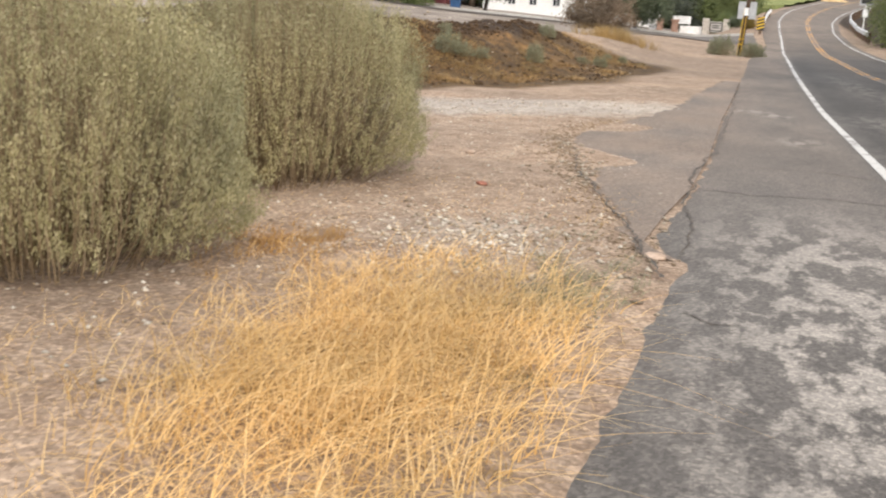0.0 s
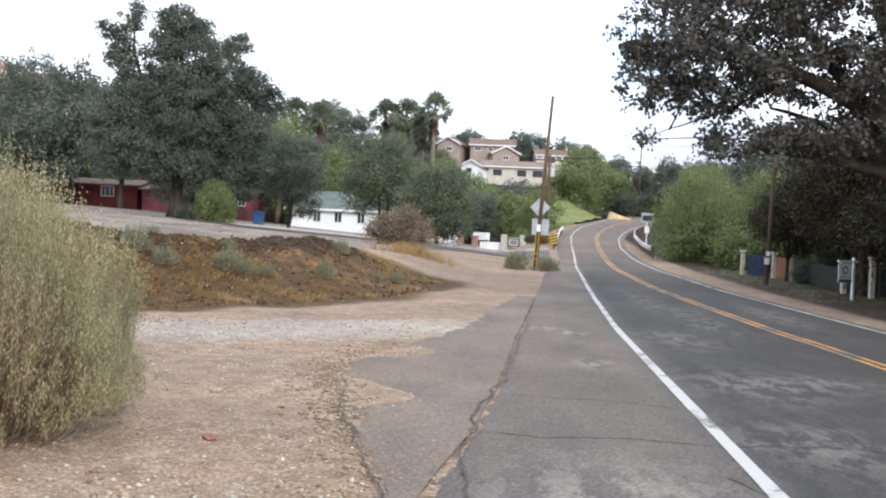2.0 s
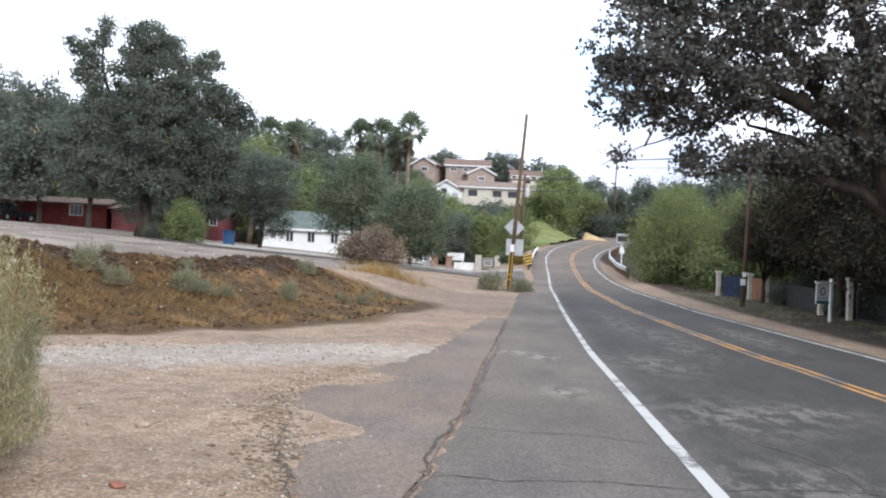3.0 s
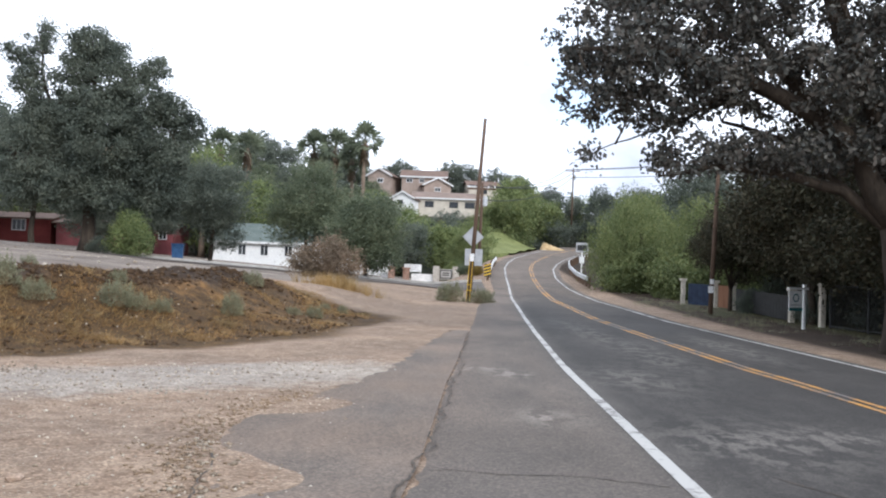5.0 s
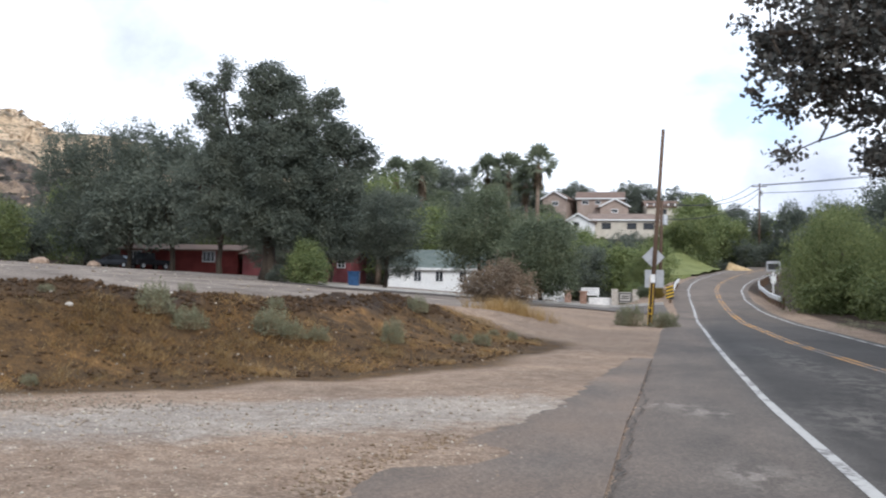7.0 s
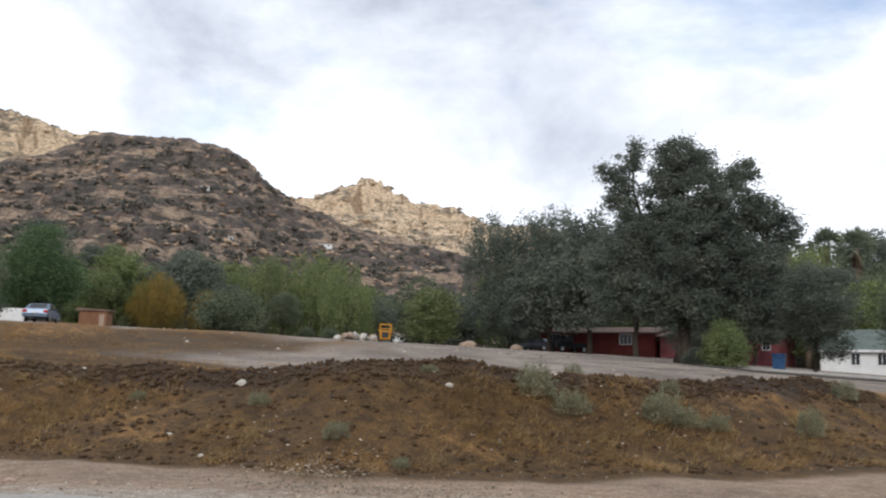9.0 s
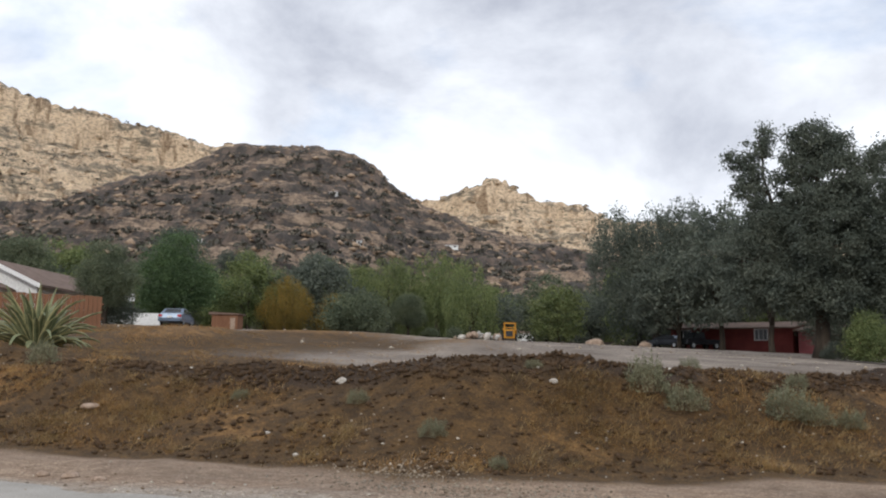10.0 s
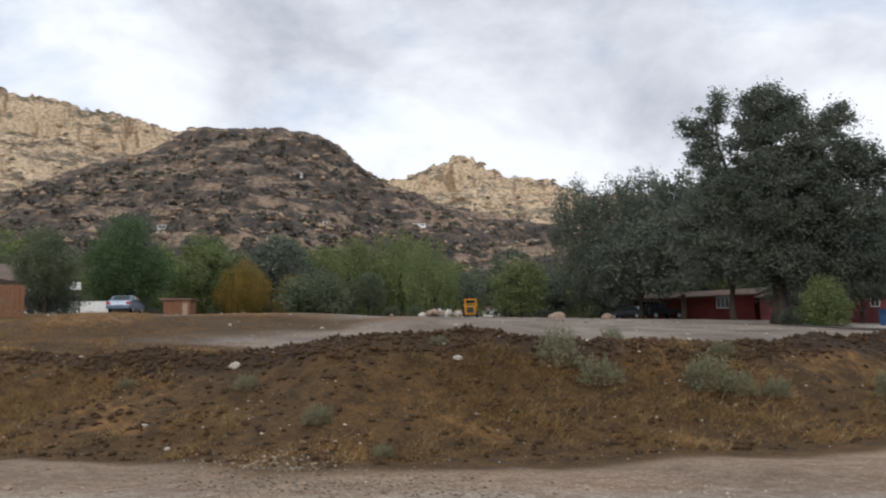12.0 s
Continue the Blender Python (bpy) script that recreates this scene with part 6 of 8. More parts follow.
h = gabled("carport", pose(-60.4, 25.6, 3.8, 0, 0, 48), 5.0, 4, 1.75, 2.0, WHITE_WALL, ROOF_BROWN, "flat-roofed white carport beside the bungalow", "carport", over=0.35)
window(h, front(0.6, 1.1), 1.0, 0.9)


def plank_fence(name, a, b, height, label):
    a, b = Vector((*a, 0)), Vector((*b, 0))
    t = thing(name, pose(a.x, a.y, 0), label, "fence")
    d = b - a
    n = int(d.length / 0.17)
    u = d.normalized()
    board = Shape().box(-0.08, -0.012, -0.35, 0.08, 0.012, height, cut=0.008).mesh("board")
    board.materials.append(FENCE_WOOD)
    rg = random.Random(4)
    ang = math.degrees(math.atan2(u.y, u.x))
    for i in range(n):
        p = u * (i + 0.5) * 0.17
        part("board", board, None, t, m=pose(p.x, p.y, on_land(a.x + p.x, a.y + p.y, rg.uniform(-0.02, 0.02)), 0, 0, ang))
    z0, z1 = on_land(a.x, a.y), on_land(b.x, b.y)
    for hgt in (0.35, height - 0.3):
        s = Shape().tube([(0.0, 0.04, z0 + hgt), (d.x, d.y + 0.04, z1 + hgt)], 0.04, 4)
        part("rail", s, FENCE_WOOD, t)
    return t


plank_fence("wood_fence", (-40.0, 21.0), (-35.4, 26.5), 1.2, "red-brown wooden plank fence before the bungalow")
tagged(part("low_wall", Shape().add([(p[0], p[1], on_land(*p) + dz) for dz in (-0.2, 0.35) for p in ((-40.4, 19.3), (-34.6, 20.2), (-34.6, 20.5), (-40.4, 19.6))],
                                  [(3, 2, 1, 0), (4, 5, 6, 7), (0, 1, 5, 4), (1, 2, 6, 5), (2, 3, 7, 6), (3, 0, 4, 7)]), CONCRETE), "low pale concrete wall before the fence", "wall", kind="structure")


HILL_HOMES = [(50.1, 10.09, 5.6), (39.9, 8.35, 4.9), (37.7, 8.02, 5.4), (48.4, 7.24, 4.0), (43.0, 7.08, 9.0), (57.6, 6.93, 3.6)]          # bearing, elevation, width


def hill_spot(bearing, elevation):
    """The place on the front hill at a bearing left of +y and an elevation, in degrees."""
    az = np.degrees(np.arctan2(-front_pts[0, :, 0], front_pts[0, :, 1]))
    col = front_pts[:120, int(np.argmin(np.abs(az - bearing)))]
    el = np.degrees(np.arctan2(col[:, 2] - 1.5, np.hypot(col[:, 0], col[:, 1])))
    return col[int(np.argmax(el >= elevation))]


for i, (bearing, elevation, w) in enumerate(HILL_HOMES):
    p = hill_spot(bearing, elevation)
    hh = gabled("hill_home", pose(p[0], p[1], p[2] - 0.3, 0, 0, bearing + 12 * (i % 3 - 1)) @ Matrix.Scale(0.7, 4), w, 5, 2.4, 3.5, WHITE_WALL, ROOF_BROWN, "small white house on the distant rocky hillside", sink=1.0, group="houses on the hillside")
    window(hh, front(-w / 4, 1.3), 1.2, 1.0, BLACK)
    window(hh, front(w / 4, 1.3), 1.2, 1.0, BLACK)


# ---- vehicles ----
def wheel(parent, x, y, r, w, axis="x"):
    s = Shape()
    d = Vector((w / 2, 0, 0)) if axis == "x" else Vector((0, w / 2, 0))
    s.tube([-d, -d * 0.8, d * 0.8, d], [r * 0.88, r, r, r * 0.88], 18)
    wh = part("wheel", s, RUBBER, parent, m=pose(x, y, r))
    part("rim", Shape().tube([-d * 1.04, d * 1.04], r * 0.58, 12), STEEL, wh)
    return wh


def sedan(name, m, paint, label):
    """A saloon car 4.5 m long, its tail towards -y."""
    t = thing(name, m, label, "car")
    s = Shape()
    prof = [(-2.2, 0.35), (-2.25, 0.6), (-2.15, 0.92), (-1.5, 0.98), (-0.95, 1.36), (-0.2, 1.43), (0.45, 1.38), (1.15, 0.98), (2.1, 0.8), (2.25, 0.55), (2.2, 0.3)]
    rows = []
    for q, k in ((-1, 0.0), (-0.86, 1), (0.86, 1), (1, 0.0)):
        ring = []
        for y, z in prof:
            top = max(0.0, z - 0.95) / 0.48
            half = 0.88 * (1 - 0.22 * top)
            ring.append((q * half, y, z if k else 0.35 + (z - 0.35) * (0.93 if z < 0.95 else 0.97)))
        rows.append(ring)
    n = len(prof)
    v = [p for ring in rows for p in ring]
    f = [(i * n + j, i * n + (j + 1) % n, (i + 1) * n + (j + 1) % n, (i + 1) * n + j) for i in range(3) for j in range(n)]
    f += [tuple(range(n - 1, -1, -1)), tuple(3 * n + j for j in range(n))]
    s.add(v, f)
    body = part("body", s, paint, t)
    part("rear_window", Shape().add([(-0.62, -1.42, 1.04), (0.62, -1.42, 1.04), (0.55, -0.99, 1.35), (-0.55, -0.99, 1.35)], [(0, 1, 2, 3)]), GLASS_DARK, body)
    part("windscreen", Shape().add([(-0.62, 1.1, 1.03), (0.62, 1.1, 1.03), (0.55, 0.52, 1.36), (-0.55, 0.52, 1.36)], [(3, 2, 1, 0)]), GLASS_DARK, body)
    for q in (-1, 1):
        part("side_window", Shape().add([(q * 0.885, -1.3, 1.0), (q * 0.885, 0.95, 1.0), (q * 0.735, 0.4, 1.33), (q * 0.735, -0.85, 1.33)], [(0, 1, 2, 3)]), GLASS_DARK, body)
        part("tail_lamp", Shape().box(q * 0.72 - 0.14, -2.28, 0.68, q * 0.72 + 0.14, -2.15, 0.85, cut=0.02), RED_LAMP, t, "red tail lamp")
        for y in (-1.35, 1.4):
            wheel(t, q * 0.78, y, 0.31, 0.2)
    part("bumper", Shape().box(-0.84, -2.32, 0.36, 0.84, -2.2, 0.56, cut=0.03), paint, t)
    part("number_plate", Shape().box(-0.17, -2.335, 0.6, 0.17, -2.24, 0.74), TRIM, t, "pale number plate with plain bars")
    return t


sedan("sedan_car", pose(-66.5, 47.8, on_land(-66.5, 47.8), 0, 0, 47), CAR_PAINT, "silver-blue sedan parked beyond the dirt field")
sedan("sedan_car", pose(-55.4, 101.5, on_land(-55.4, 101.5), 0, 0, 95), DARK_CAR, "dark sedan parked by the red barn")
sedan("sedan_car", pose(-44.8, 20.0, on_land(-44.8, 20.0), 0, 0, 50), CAR_PAINT, "silver-blue sedan parked beside the wooden fence")


def pickup(m, paint, label):
    t = thing("pickup_truck", m, label, "truck")
    s = Shape().box(-0.92, -2.5, 0.5, 0.92, 2.5, 1.05, cut=0.08)
    body = part("body", s, paint, t)
    part("cab", Shape().prism([(-0.2, 1.05), (1.6, 1.05), (1.15, 1.8), (0.0, 1.85)], (-0.82, 0.82), Matrix(((0, 1, 0, 0), (1, 0, 0, 0), (0, 0, 1, 0), (0, 0, 0, 1)))), paint, t)
    part("windscreen", Shape().add([(-0.7, 1.57, 1.12), (0.7, 1.57, 1.12), (0.66, 1.2, 1.74), (-0.66, 1.2, 1.74)], [(3, 2, 1, 0)]), GLASS_DARK, body)
    for q in (-1, 1):
        part("side_window", Shape().add([(q * 0.83, 0.0, 1.15), (q * 0.83, 1.4, 1.15), (q * 0.83, 1.1, 1.7), (q * 0.83, 0.1, 1.74)], [(0, 1, 2, 3)]), GLASS_DARK, body)
        for y in (-1.6, 1.6):
            wheel(t, q * 0.82, y, 0.37, 0.24)
    return t


pickup(pose(-52.2, 103.0, on_land(-52.2, 103.0), 0, 0, 160), DARK_CAR, "dark pickup truck parked by the red barn")


def loader(m):
    """A small skid loader seen from its cab end."""
    t = thing("skid_loader", m, "small yellow skid loader standing on the dirt lot", "loader")
    part("body", Shape().box(-0.62, -1.1, 0.3, 0.62, 1.2, 0.95, cut=0.06), LOADER_YELLOW, t)
    part("engine_cover", Shape().box(-0.55, -1.2, 0.95, 0.55, -0.5, 1.3, cut=0.06), LOADER_YELLOW, t)
    part("grille", Shape().box(-0.4, -1.23, 0.5, 0.4, -1.2, 1.15), BLACK, t)
    cage = Shape()
    for x in (-0.62, 0.62):
        for y in (-0.45, 0.75):
            cage.box(x - 0.06, y - 0.06, 0.9, x + 0.06, y + 0.06, 2.0)
    cage.box(-0.7, -0.55, 2.0, 0.7, 0.85, 2.12, cut=0.05)
    cage.box(-0.56, -0.5, 1.5, 0.56, -0.44, 1.58)
    part("cab_frame", cage, LOADER_YELLOW, t)
    part("seat", Shape().box(-0.28, -0.1, 0.95, 0.28, 0.4, 1.05, cut=0.04).box(-0.28, -0.2, 1.05, 0.28, -0.1, 1.6, cut=0.03), BLACK, t, "black seat")
    for q in (-1, 1):
        part("lift_arm", Shape().tube([(q * 0.72, -0.9, 1.35), (q * 0.72, 0.6, 1.25), (q * 0.66, 1.6, 0.55)], [0.08, 0.08, 0.06], 6), LOADER_YELLOW, t)
        for y in (-0.65, 0.65):
            wheel(t, q * 0.74, y, 0.38, 0.26)
    part("bucket", Shape().prism([(1.5, 0.1), (2.15, 0.1), (2.2, 0.16), (1.6, 0.2), (1.58, 0.65), (1.5, 0.65)], (-0.8, 0.8), Matrix(((0, 1, 0, 0), (1, 0, 0, 0), (0, 0, 1, 0), (0, 0, 0, 1)))), STEEL, t, "steel bucket")
    return t


loader(pose(-61.0, 81.5, on_land(-61.0, 81.5), 0, 0, 38) @ Matrix.Scale(0.85, 4))


# ---- poles, signs, rails ----
def lean_pole(name, x, y, dx, height, r, label, category="utility pole"):
    t = thing(name, pose(x, y, on_land(x, y)), label, category)
    part("pole", Shape().tube([(0, 0, -0.4), (dx * 0.5, 0, height * 0.5), (dx, 0, height)], [r, r * 0.85, r * 0.7], 12), POLE_WOOD, t, smooth=True)
    return t


p = lean_pole("utility_pole", 1.06, 48, 0.5, 8.45, 0.11, "leaning weathered wooden utility pole with yellow guard strips")
for a in (200, 290):
    q = radians(a)
    part("guard_strip", Shape().tube([(math.cos(q) * 0.118, math.sin(q) * 0.118, -0.2), (math.cos(q) * 0.112 + 0.12, math.sin(q) * 0.112, 2.2)], 0.017, 6), YELLOW, p, "yellow painted guard strip")
for z in (0.5, 0.75):
    part("band", Shape().tube([(0.03 * z, 0, z), (0.03 * z, 0, z + 0.04)], 0.13, 12), YELLOW, p, "yellow band")
part("notice", Shape().box(0.0, -0.2, 1.85, 0.2, -0.17, 2.2), TRIM, p, "small white notice")
p = lean_pole("utility_pole", 10.9, 43.5, 0.2, 6.2, 0.105, "dark wooden utility pole in the oak's shade")
part("notice", Shape().box(-0.14, -0.2, 0.92, 0.07, -0.165, 1.2), TRIM, p, "white notice sheet")
part("meter_box", Shape().box(-0.07, -0.22, 1.28, 0.08, -0.15, 1.48, cut=0.02), TRIM, p, "small white box")


def line_pole(x, y, height, label):
    t = lean_pole("power_pole", x, y, 0.1, height, 0.15, label)
    part("crossarm", Shape().box(-1.1, -0.06, height - 0.55, 1.2, 0.06, height - 0.43), POLE_WOOD, t)
    for q in (-1.0, -0.5, 0.6, 1.1):
        part("insulator", Shape().tube([(q, 0, height - 0.43), (q, 0, height - 0.36), (q, 0, height - 0.22)], [0.03, 0.06, 0.03], 8), TRIM, t, "pale insulator")
    part("transformer", Shape().tube([(0.34, 0, height - 1.9), (0.34, 0, height - 1.85), (0.34, 0, height - 1.15), (0.34, 0, height - 1.1)], [0.18, 0.21, 0.21, 0.16], 12), STEEL, t, "grey transformer can")
    return t


PA, PB = (2.35, 81.0), (19.0, 157.0)
ha, hb = 9.3 - on_land(*PA), 19.9 - on_land(*PB)
line_pole(*PA, ha, "weathered power pole with crossarm beyond the sign")
line_pole(*PB, hb, "distant power pole with crossarm above the trees")


def cable(a, b, sag, label):
    pts = []
    for i in range(17):
        q = i / 16
        w = Vector(a).lerp(Vector(b), q)
        w.z -= sag * 4 * q * (1 - q)
        pts.append(w)
    ob = part("cable", Shape().tube(pts, 0.045, 5, False), CABLE)
    tagged(ob, label, "cable", "power cables along the road")


for q, dz in ((-1.0, 0), (0.6, 0), (0.0, -1.2)):
    cable((PA[0] + q, PA[1], 9.1 + dz), (PB[0] + q, PB[1], 19.6 + dz), 1.2, "black power cable between two poles")
    cable((PB[0] + q, PB[1], 19.6 + dz), (70 + q, 120, 24 + dz * 2), 1.5, "black power cable leading off over the trees")

sg = thing("road_sign", pose(1.5, 64, on_land(1.5, 64)), "back of a diamond road sign on a steel post", "road sign")
zg = on_land(1.5, 64)
part("post", Shape().box(-0.03, -0.03, -0.3, 0.03, 0.03, 3.5), STEEL, sg)
part("diamond_plate", Shape().box(-0.47, -0.06, -0.47, 0.47, -0.035, 0.47, cut=0.004), SIGN_BACK, sg, "bare grey diamond plate", m=pose(0, 0, 4.15 - zg, 0, 45, 0))
part("square_plate", Shape().box(-0.48, -0.06, 2.35 - zg, 0.62, -0.035, 3.4 - zg), SIGN_BACK, sg, "bare grey square plate")


def guard_rail(points, label, facing):
    t = thing("guard_rail", pose(points[0][0], points[0][1], 0), label, "guard rail", "guard rails by the bridge")
    ox, oy = points[0]
    pts = np.array(points)
    tt = np.concatenate([[0], np.cumsum(np.hypot(*np.diff(pts, axis=0).T))])
    q = np.arange(0, tt[-1], 1.0)
    x, y = np.interp(q, tt, pts[:, 0]), np.interp(q, tt, pts[:, 1])
    z = road_z(y)
    prof = [(0.0, 0.40), (0.07, 0.46), (0.07, 0.52), (0.0, 0.56), (0.07, 0.6), (0.07, 0.67), (0.0, 0.73), (-0.03, 0.73), (-0.03, 0.4)]
    n = len(prof)
    s = Shape()
    v = [(x[i] - ox + p * facing, y[i] - oy, z[i] + h2) for i in range(len(q)) for p, h2 in prof]
    f = [(i * n + j, i * n + (j + 1) % n, (i + 1) * n + (j + 1) % n, (i + 1) * n + j) for i in range(len(q) - 1) for j in range(n)]
    part("beam", s.add(v, f), RAIL, t, "white-painted steel beam")
    for i in range(0, len(q), 2):
        part("post", Shape().box(-0.08 - 0.1 * facing, -0.08, -0.3, 0.08 - 0.1 * facing, 0.08, 0.72), POLE_WOOD, t, m=pose(x[i] - ox, y[i] - oy, z[i]))


RAIL = plain("white_rail_paint", (0.55, 0.55, 0.54), (0.7, 0.7, 0.68), 1.5, 20, 0.6, 0.1)
guard_rail([(2.9, 72.5), (3.2, 78), (3.9, 90), (4.5, 97)], "white guard rail along the near side of the bend", 1)
guard_rail([(9.2, 67), (9.5, 75), (10.2, 85.5), (11.4, 95.5), (13.4, 105), (16, 114)], "white guard rail along the far side of the bend", -1)
sg = thing("speed_sign", pose(10.9, 83, float(road_z(83))), "small dark sign board on a white post", "road sign")
part("post", Shape().box(-0.05, -0.05, -0.3, 0.05, 0.05, 2.0), TRIM, sg)
part("board", Shape().box(-0.5, -0.1, 1.9, 0.5, -0.05, 2.7), SIGN_BACK, sg, "grey board with dark panel")
part("panel", Shape().box(-0.4, -0.12, 2.05, 0.4, -0.1, 2.5), BLACK, sg)
part("plate", Shape().box(-0.2, -0.09, 1.0, 0.2, -0.06, 1.55), TRIM, sg, "small white plate")
# hazard board at the rail's end
hz = thing("hazard_board", pose(2.75, 71.6, on_land(2.75, 71.6)), "striped hazard board at the rail's end", "hazard board")
part("board", Shape().box(-0.25, -0.03, 0.3, 0.25, 0.0, 1.2), BLACK, hz)
for k in range(4):
    part("stripe", Shape().add([(-0.25, -0.035, 0.34 + k * 0.22), (0.25, -0.035, 0.5 + k * 0.22), (0.25, -0.035, 0.6 + k * 0.22), (-0.25, -0.035, 0.44 + k * 0.22)], [(0, 1, 2, 3)]), YELLOW, hz)


def pillar(x, y, w, hgt, mat, label, group, cap=0.08, capmat=None):
    t = thing("pillar", pose(x, y, on_land(x, y)), label, "pillar", group)
    rows = int(hgt / 0.24)
    rg = random.Random(int(x * 10))
    for i in range(rows):
        o = rg.uniform(-0.012, 0.012)
        part("block", Shape().box(-w / 2 + o, -w / 2 - o, -0.3 if i == 0 else i * 0.24 + 0.008, w / 2 + o, w / 2 - o, (i + 1) * 0.24, cut=0.03), mat, t)
    part("cap", Shape().box(-w / 2 - cap, -w / 2 - cap, rows * 0.24 + 0.005, w / 2 + cap, w / 2 + cap, rows * 0.24 + 0.13, cut=0.04), capmat or mat, t)
    return t


GP = "brick pillars by the entrance"
pillar(-4.95, 85.6, 0.55, 1.0, BRICK, "rough brick entrance pillar", GP)
pillar(-3.7, 85.7, 0.55, 1.0, BRICK, "rough brick entrance pillar", GP)
z = on_land(-2.6, 86.6)
tagged(part("garden_wall", Shape().box(-3.3, 86.6, z - 0.4, -0.9, 86.85, z + 0.62, cut=0.02).box(-5.9, 86.4, z - 0.4, -5.2, 86.65, z + 0.62, cut=0.02), WHITE_WALL), "low white garden wall by the entrance", "wall", kind="structure")
sg = thing("banner_sign", pose(-3.2, 87.2, on_land(-3.2, 87.2)), "white banner with unreadable grey lettering on posts", "sign")
part("board", Shape().box(-0.75, -0.03, 0.75, 0.75, 0.0, 1.4), TRIM, sg)
for q in (-0.65, 0.65):
    part("post", Shape().box(q - 0.04, 0.0, -0.3, q + 0.04, 0.06, 1.4), TRIM, sg)
for z0, x0, x1 in ((1.22, -0.6, 0.55), (1.06, -0.62, 0.4), (0.9, -0.5, 0.5)):
    part("lettering", Shape().box(x0, -0.036, z0, x1, -0.03, z0 + 0.06), STEEL, sg)
mn = thing("monument_sign", pose(-0.3, 86.5, on_land(-0.3, 86.5)), "stone monument sign with dark panel between pillars", "monument sign")
for q in (-0.85, 0.85):
    part("pillar", Shape().box(q - 0.28, -0.25, -0.4, q + 0.28, 0.25, 1.25, cut=0.05), STONE, mn)
part("panel", Shape().box(-0.56, -0.08, 0.1, 0.56, 0.08, 1.0, cut=0.02), CONCRETE, mn)
part("frame", Shape().box(-0.5, -0.1, 0.85, 0.5, -0.08, 0.92).box(-0.5, -0.1, 0.2, 0.5, -0.08, 0.27).box(-0.5, -0.1, 0.27, -0.43, -0.08, 0.85).box(0.43, -0.1, 0.27, 0.5, -0.08, 0.85), BLACK, mn)
for z0 in (0.62, 0.45):
    part("lettering", Shape().box(-0.3, -0.092, z0, 0.3, -0.08, z0 + 0.08), BLACK, mn)

# roadside fence under the oak
RP = "cream pillars of the roadside fence"
for x, y, hh in ((12.0, 52.7, 1.25), (13.1, 50.7, 1.3), (13.4, 48.8, 1.25), (13.2, 40.6, 1.25), (13.5, 38.4, 1.5)):
    t = pillar(x, y, 0.21, hh, CREAM_WALL, "cream stucco gate pillar beside the road", RP, 0.06)


def panel(name, a, b, hgt, mat, label, ribs=8):
    za, zb = on_land(*a), on_land(*b)
    t = thing(name, pose(a[0], a[1], za), label, "gate")
    d = Vector((b[0] - a[0], b[1] - a[1], zb - za))
    u, nrm = d.normalized(), Vector((d.y, -d.x, 0)).normalized() * 0.02
    for i in range(ribs):
        p0, p1 = d * (i / ribs), d * ((i + 0.94) / ribs)
        v = [p0 - nrm, p1 - nrm, p1 + nrm, p0 + nrm]
        part("slat", Shape().add([(q.x, q.y, q.z + e) for e in (0.05, hgt) for q in v], [(3, 2, 1, 0), (4, 5, 6, 7), (0, 1, 5, 4), (1, 2, 6, 5), (2, 3, 7, 6), (3, 0, 4, 7)]), mat, t)
    return t


panel("sheet_fence", (12.2, 52.4), (12.95, 51.0), 1.1, NAVY, "dark blue sheet fence between cream pillars")
panel("plank_gate", (13.15, 50.4), (13.35, 49.1), 1.1, FENCE_WOOD, "orange-brown plank gate between cream pillars", 7)
panel("sheet_fence", (13.42, 48.4), (13.25, 41.0), 1.0, BLACK, "dark sheet fence behind the shrubs", 20)


def mesh_gate(a, b, hgt):
    t = thing("mesh_gate", pose(a[0], a[1], on_land(*a)), "dark chain-link gate beside the road", "gate")
    d = Vector((b[0] - a[0], b[1] - a[1], on_land(*b) - on_land(*a)))
    up = Vector((0, 0, hgt))
    for q in (0, 0.33, 0.66, 1):
        part("post", Shape().tube([d * q - Vector((0, 0, 0.2)), d * q + up], 0.04, 8), BLACK, t)
    part("rail", Shape().tube([up, d + up], 0.025, 6), BLACK, t)
    part("rail", Shape().tube([up * 0.05, d + up * 0.05], 0.025, 6), BLACK, t)
    wires = Shape()
    n = int(d.length / 0.1)
    for i in range(-12, n):
        for sgn in (1, -1):
            q0 = max(0, i) / n
            q1 = min(n, i + 12) / n
            z0, z1 = (max(0, i) - i) / 12, (min(n, i + 12) - i) / 12
            if sgn < 0:
                z0, z1 = 1 - z0, 1 - z1
            wires.tube([d * q0 + up * z0, d * q1 + up * z1], 0.006, 3, False)
    part("mesh", wires, BLACK, t, "black wire mesh")


mesh_gate((13.6, 37.9), (14.4, 30.5), 1.5)
sg = thing("estate_sign", pose(12.0, 36.7, on_land(12.0, 36.7), 0, 0, 28), "white hanging property sign with grey ring on a white post", "sign")
part("post", Shape().box(0.26, -0.05, -0.3, 0.36, 0.05, 1.52, cut=0.01), TRIM, sg)
part("arm", Shape().box(-0.45, -0.035, 1.34, 0.5, 0.035, 1.42, cut=0.01), TRIM, sg)
bd = part("board", Shape().box(-0.4, -0.015, 0.62, 0.22, 0.015, 1.3), TRIM, sg)
ring = Shape()
for k in range(20):
    a0, a1 = 2 * math.pi * k / 20, 2 * math.pi * (k + 1) / 20
    ring.add([(-0.09 + math.cos(a) * r2, -0.019, 1.06 + math.sin(a) * r2) for a, r2 in ((a0, 0.1), (a1, 0.1), (a1, 0.145), (a0, 0.145))], [(3, 2, 1, 0)])
part("emblem", ring, TEAL, bd, "dark ring emblem")
part("lettering", Shape().box(-0.34, -0.02, 0.8, 0.16, -0.016, 0.84), STEEL, bd)
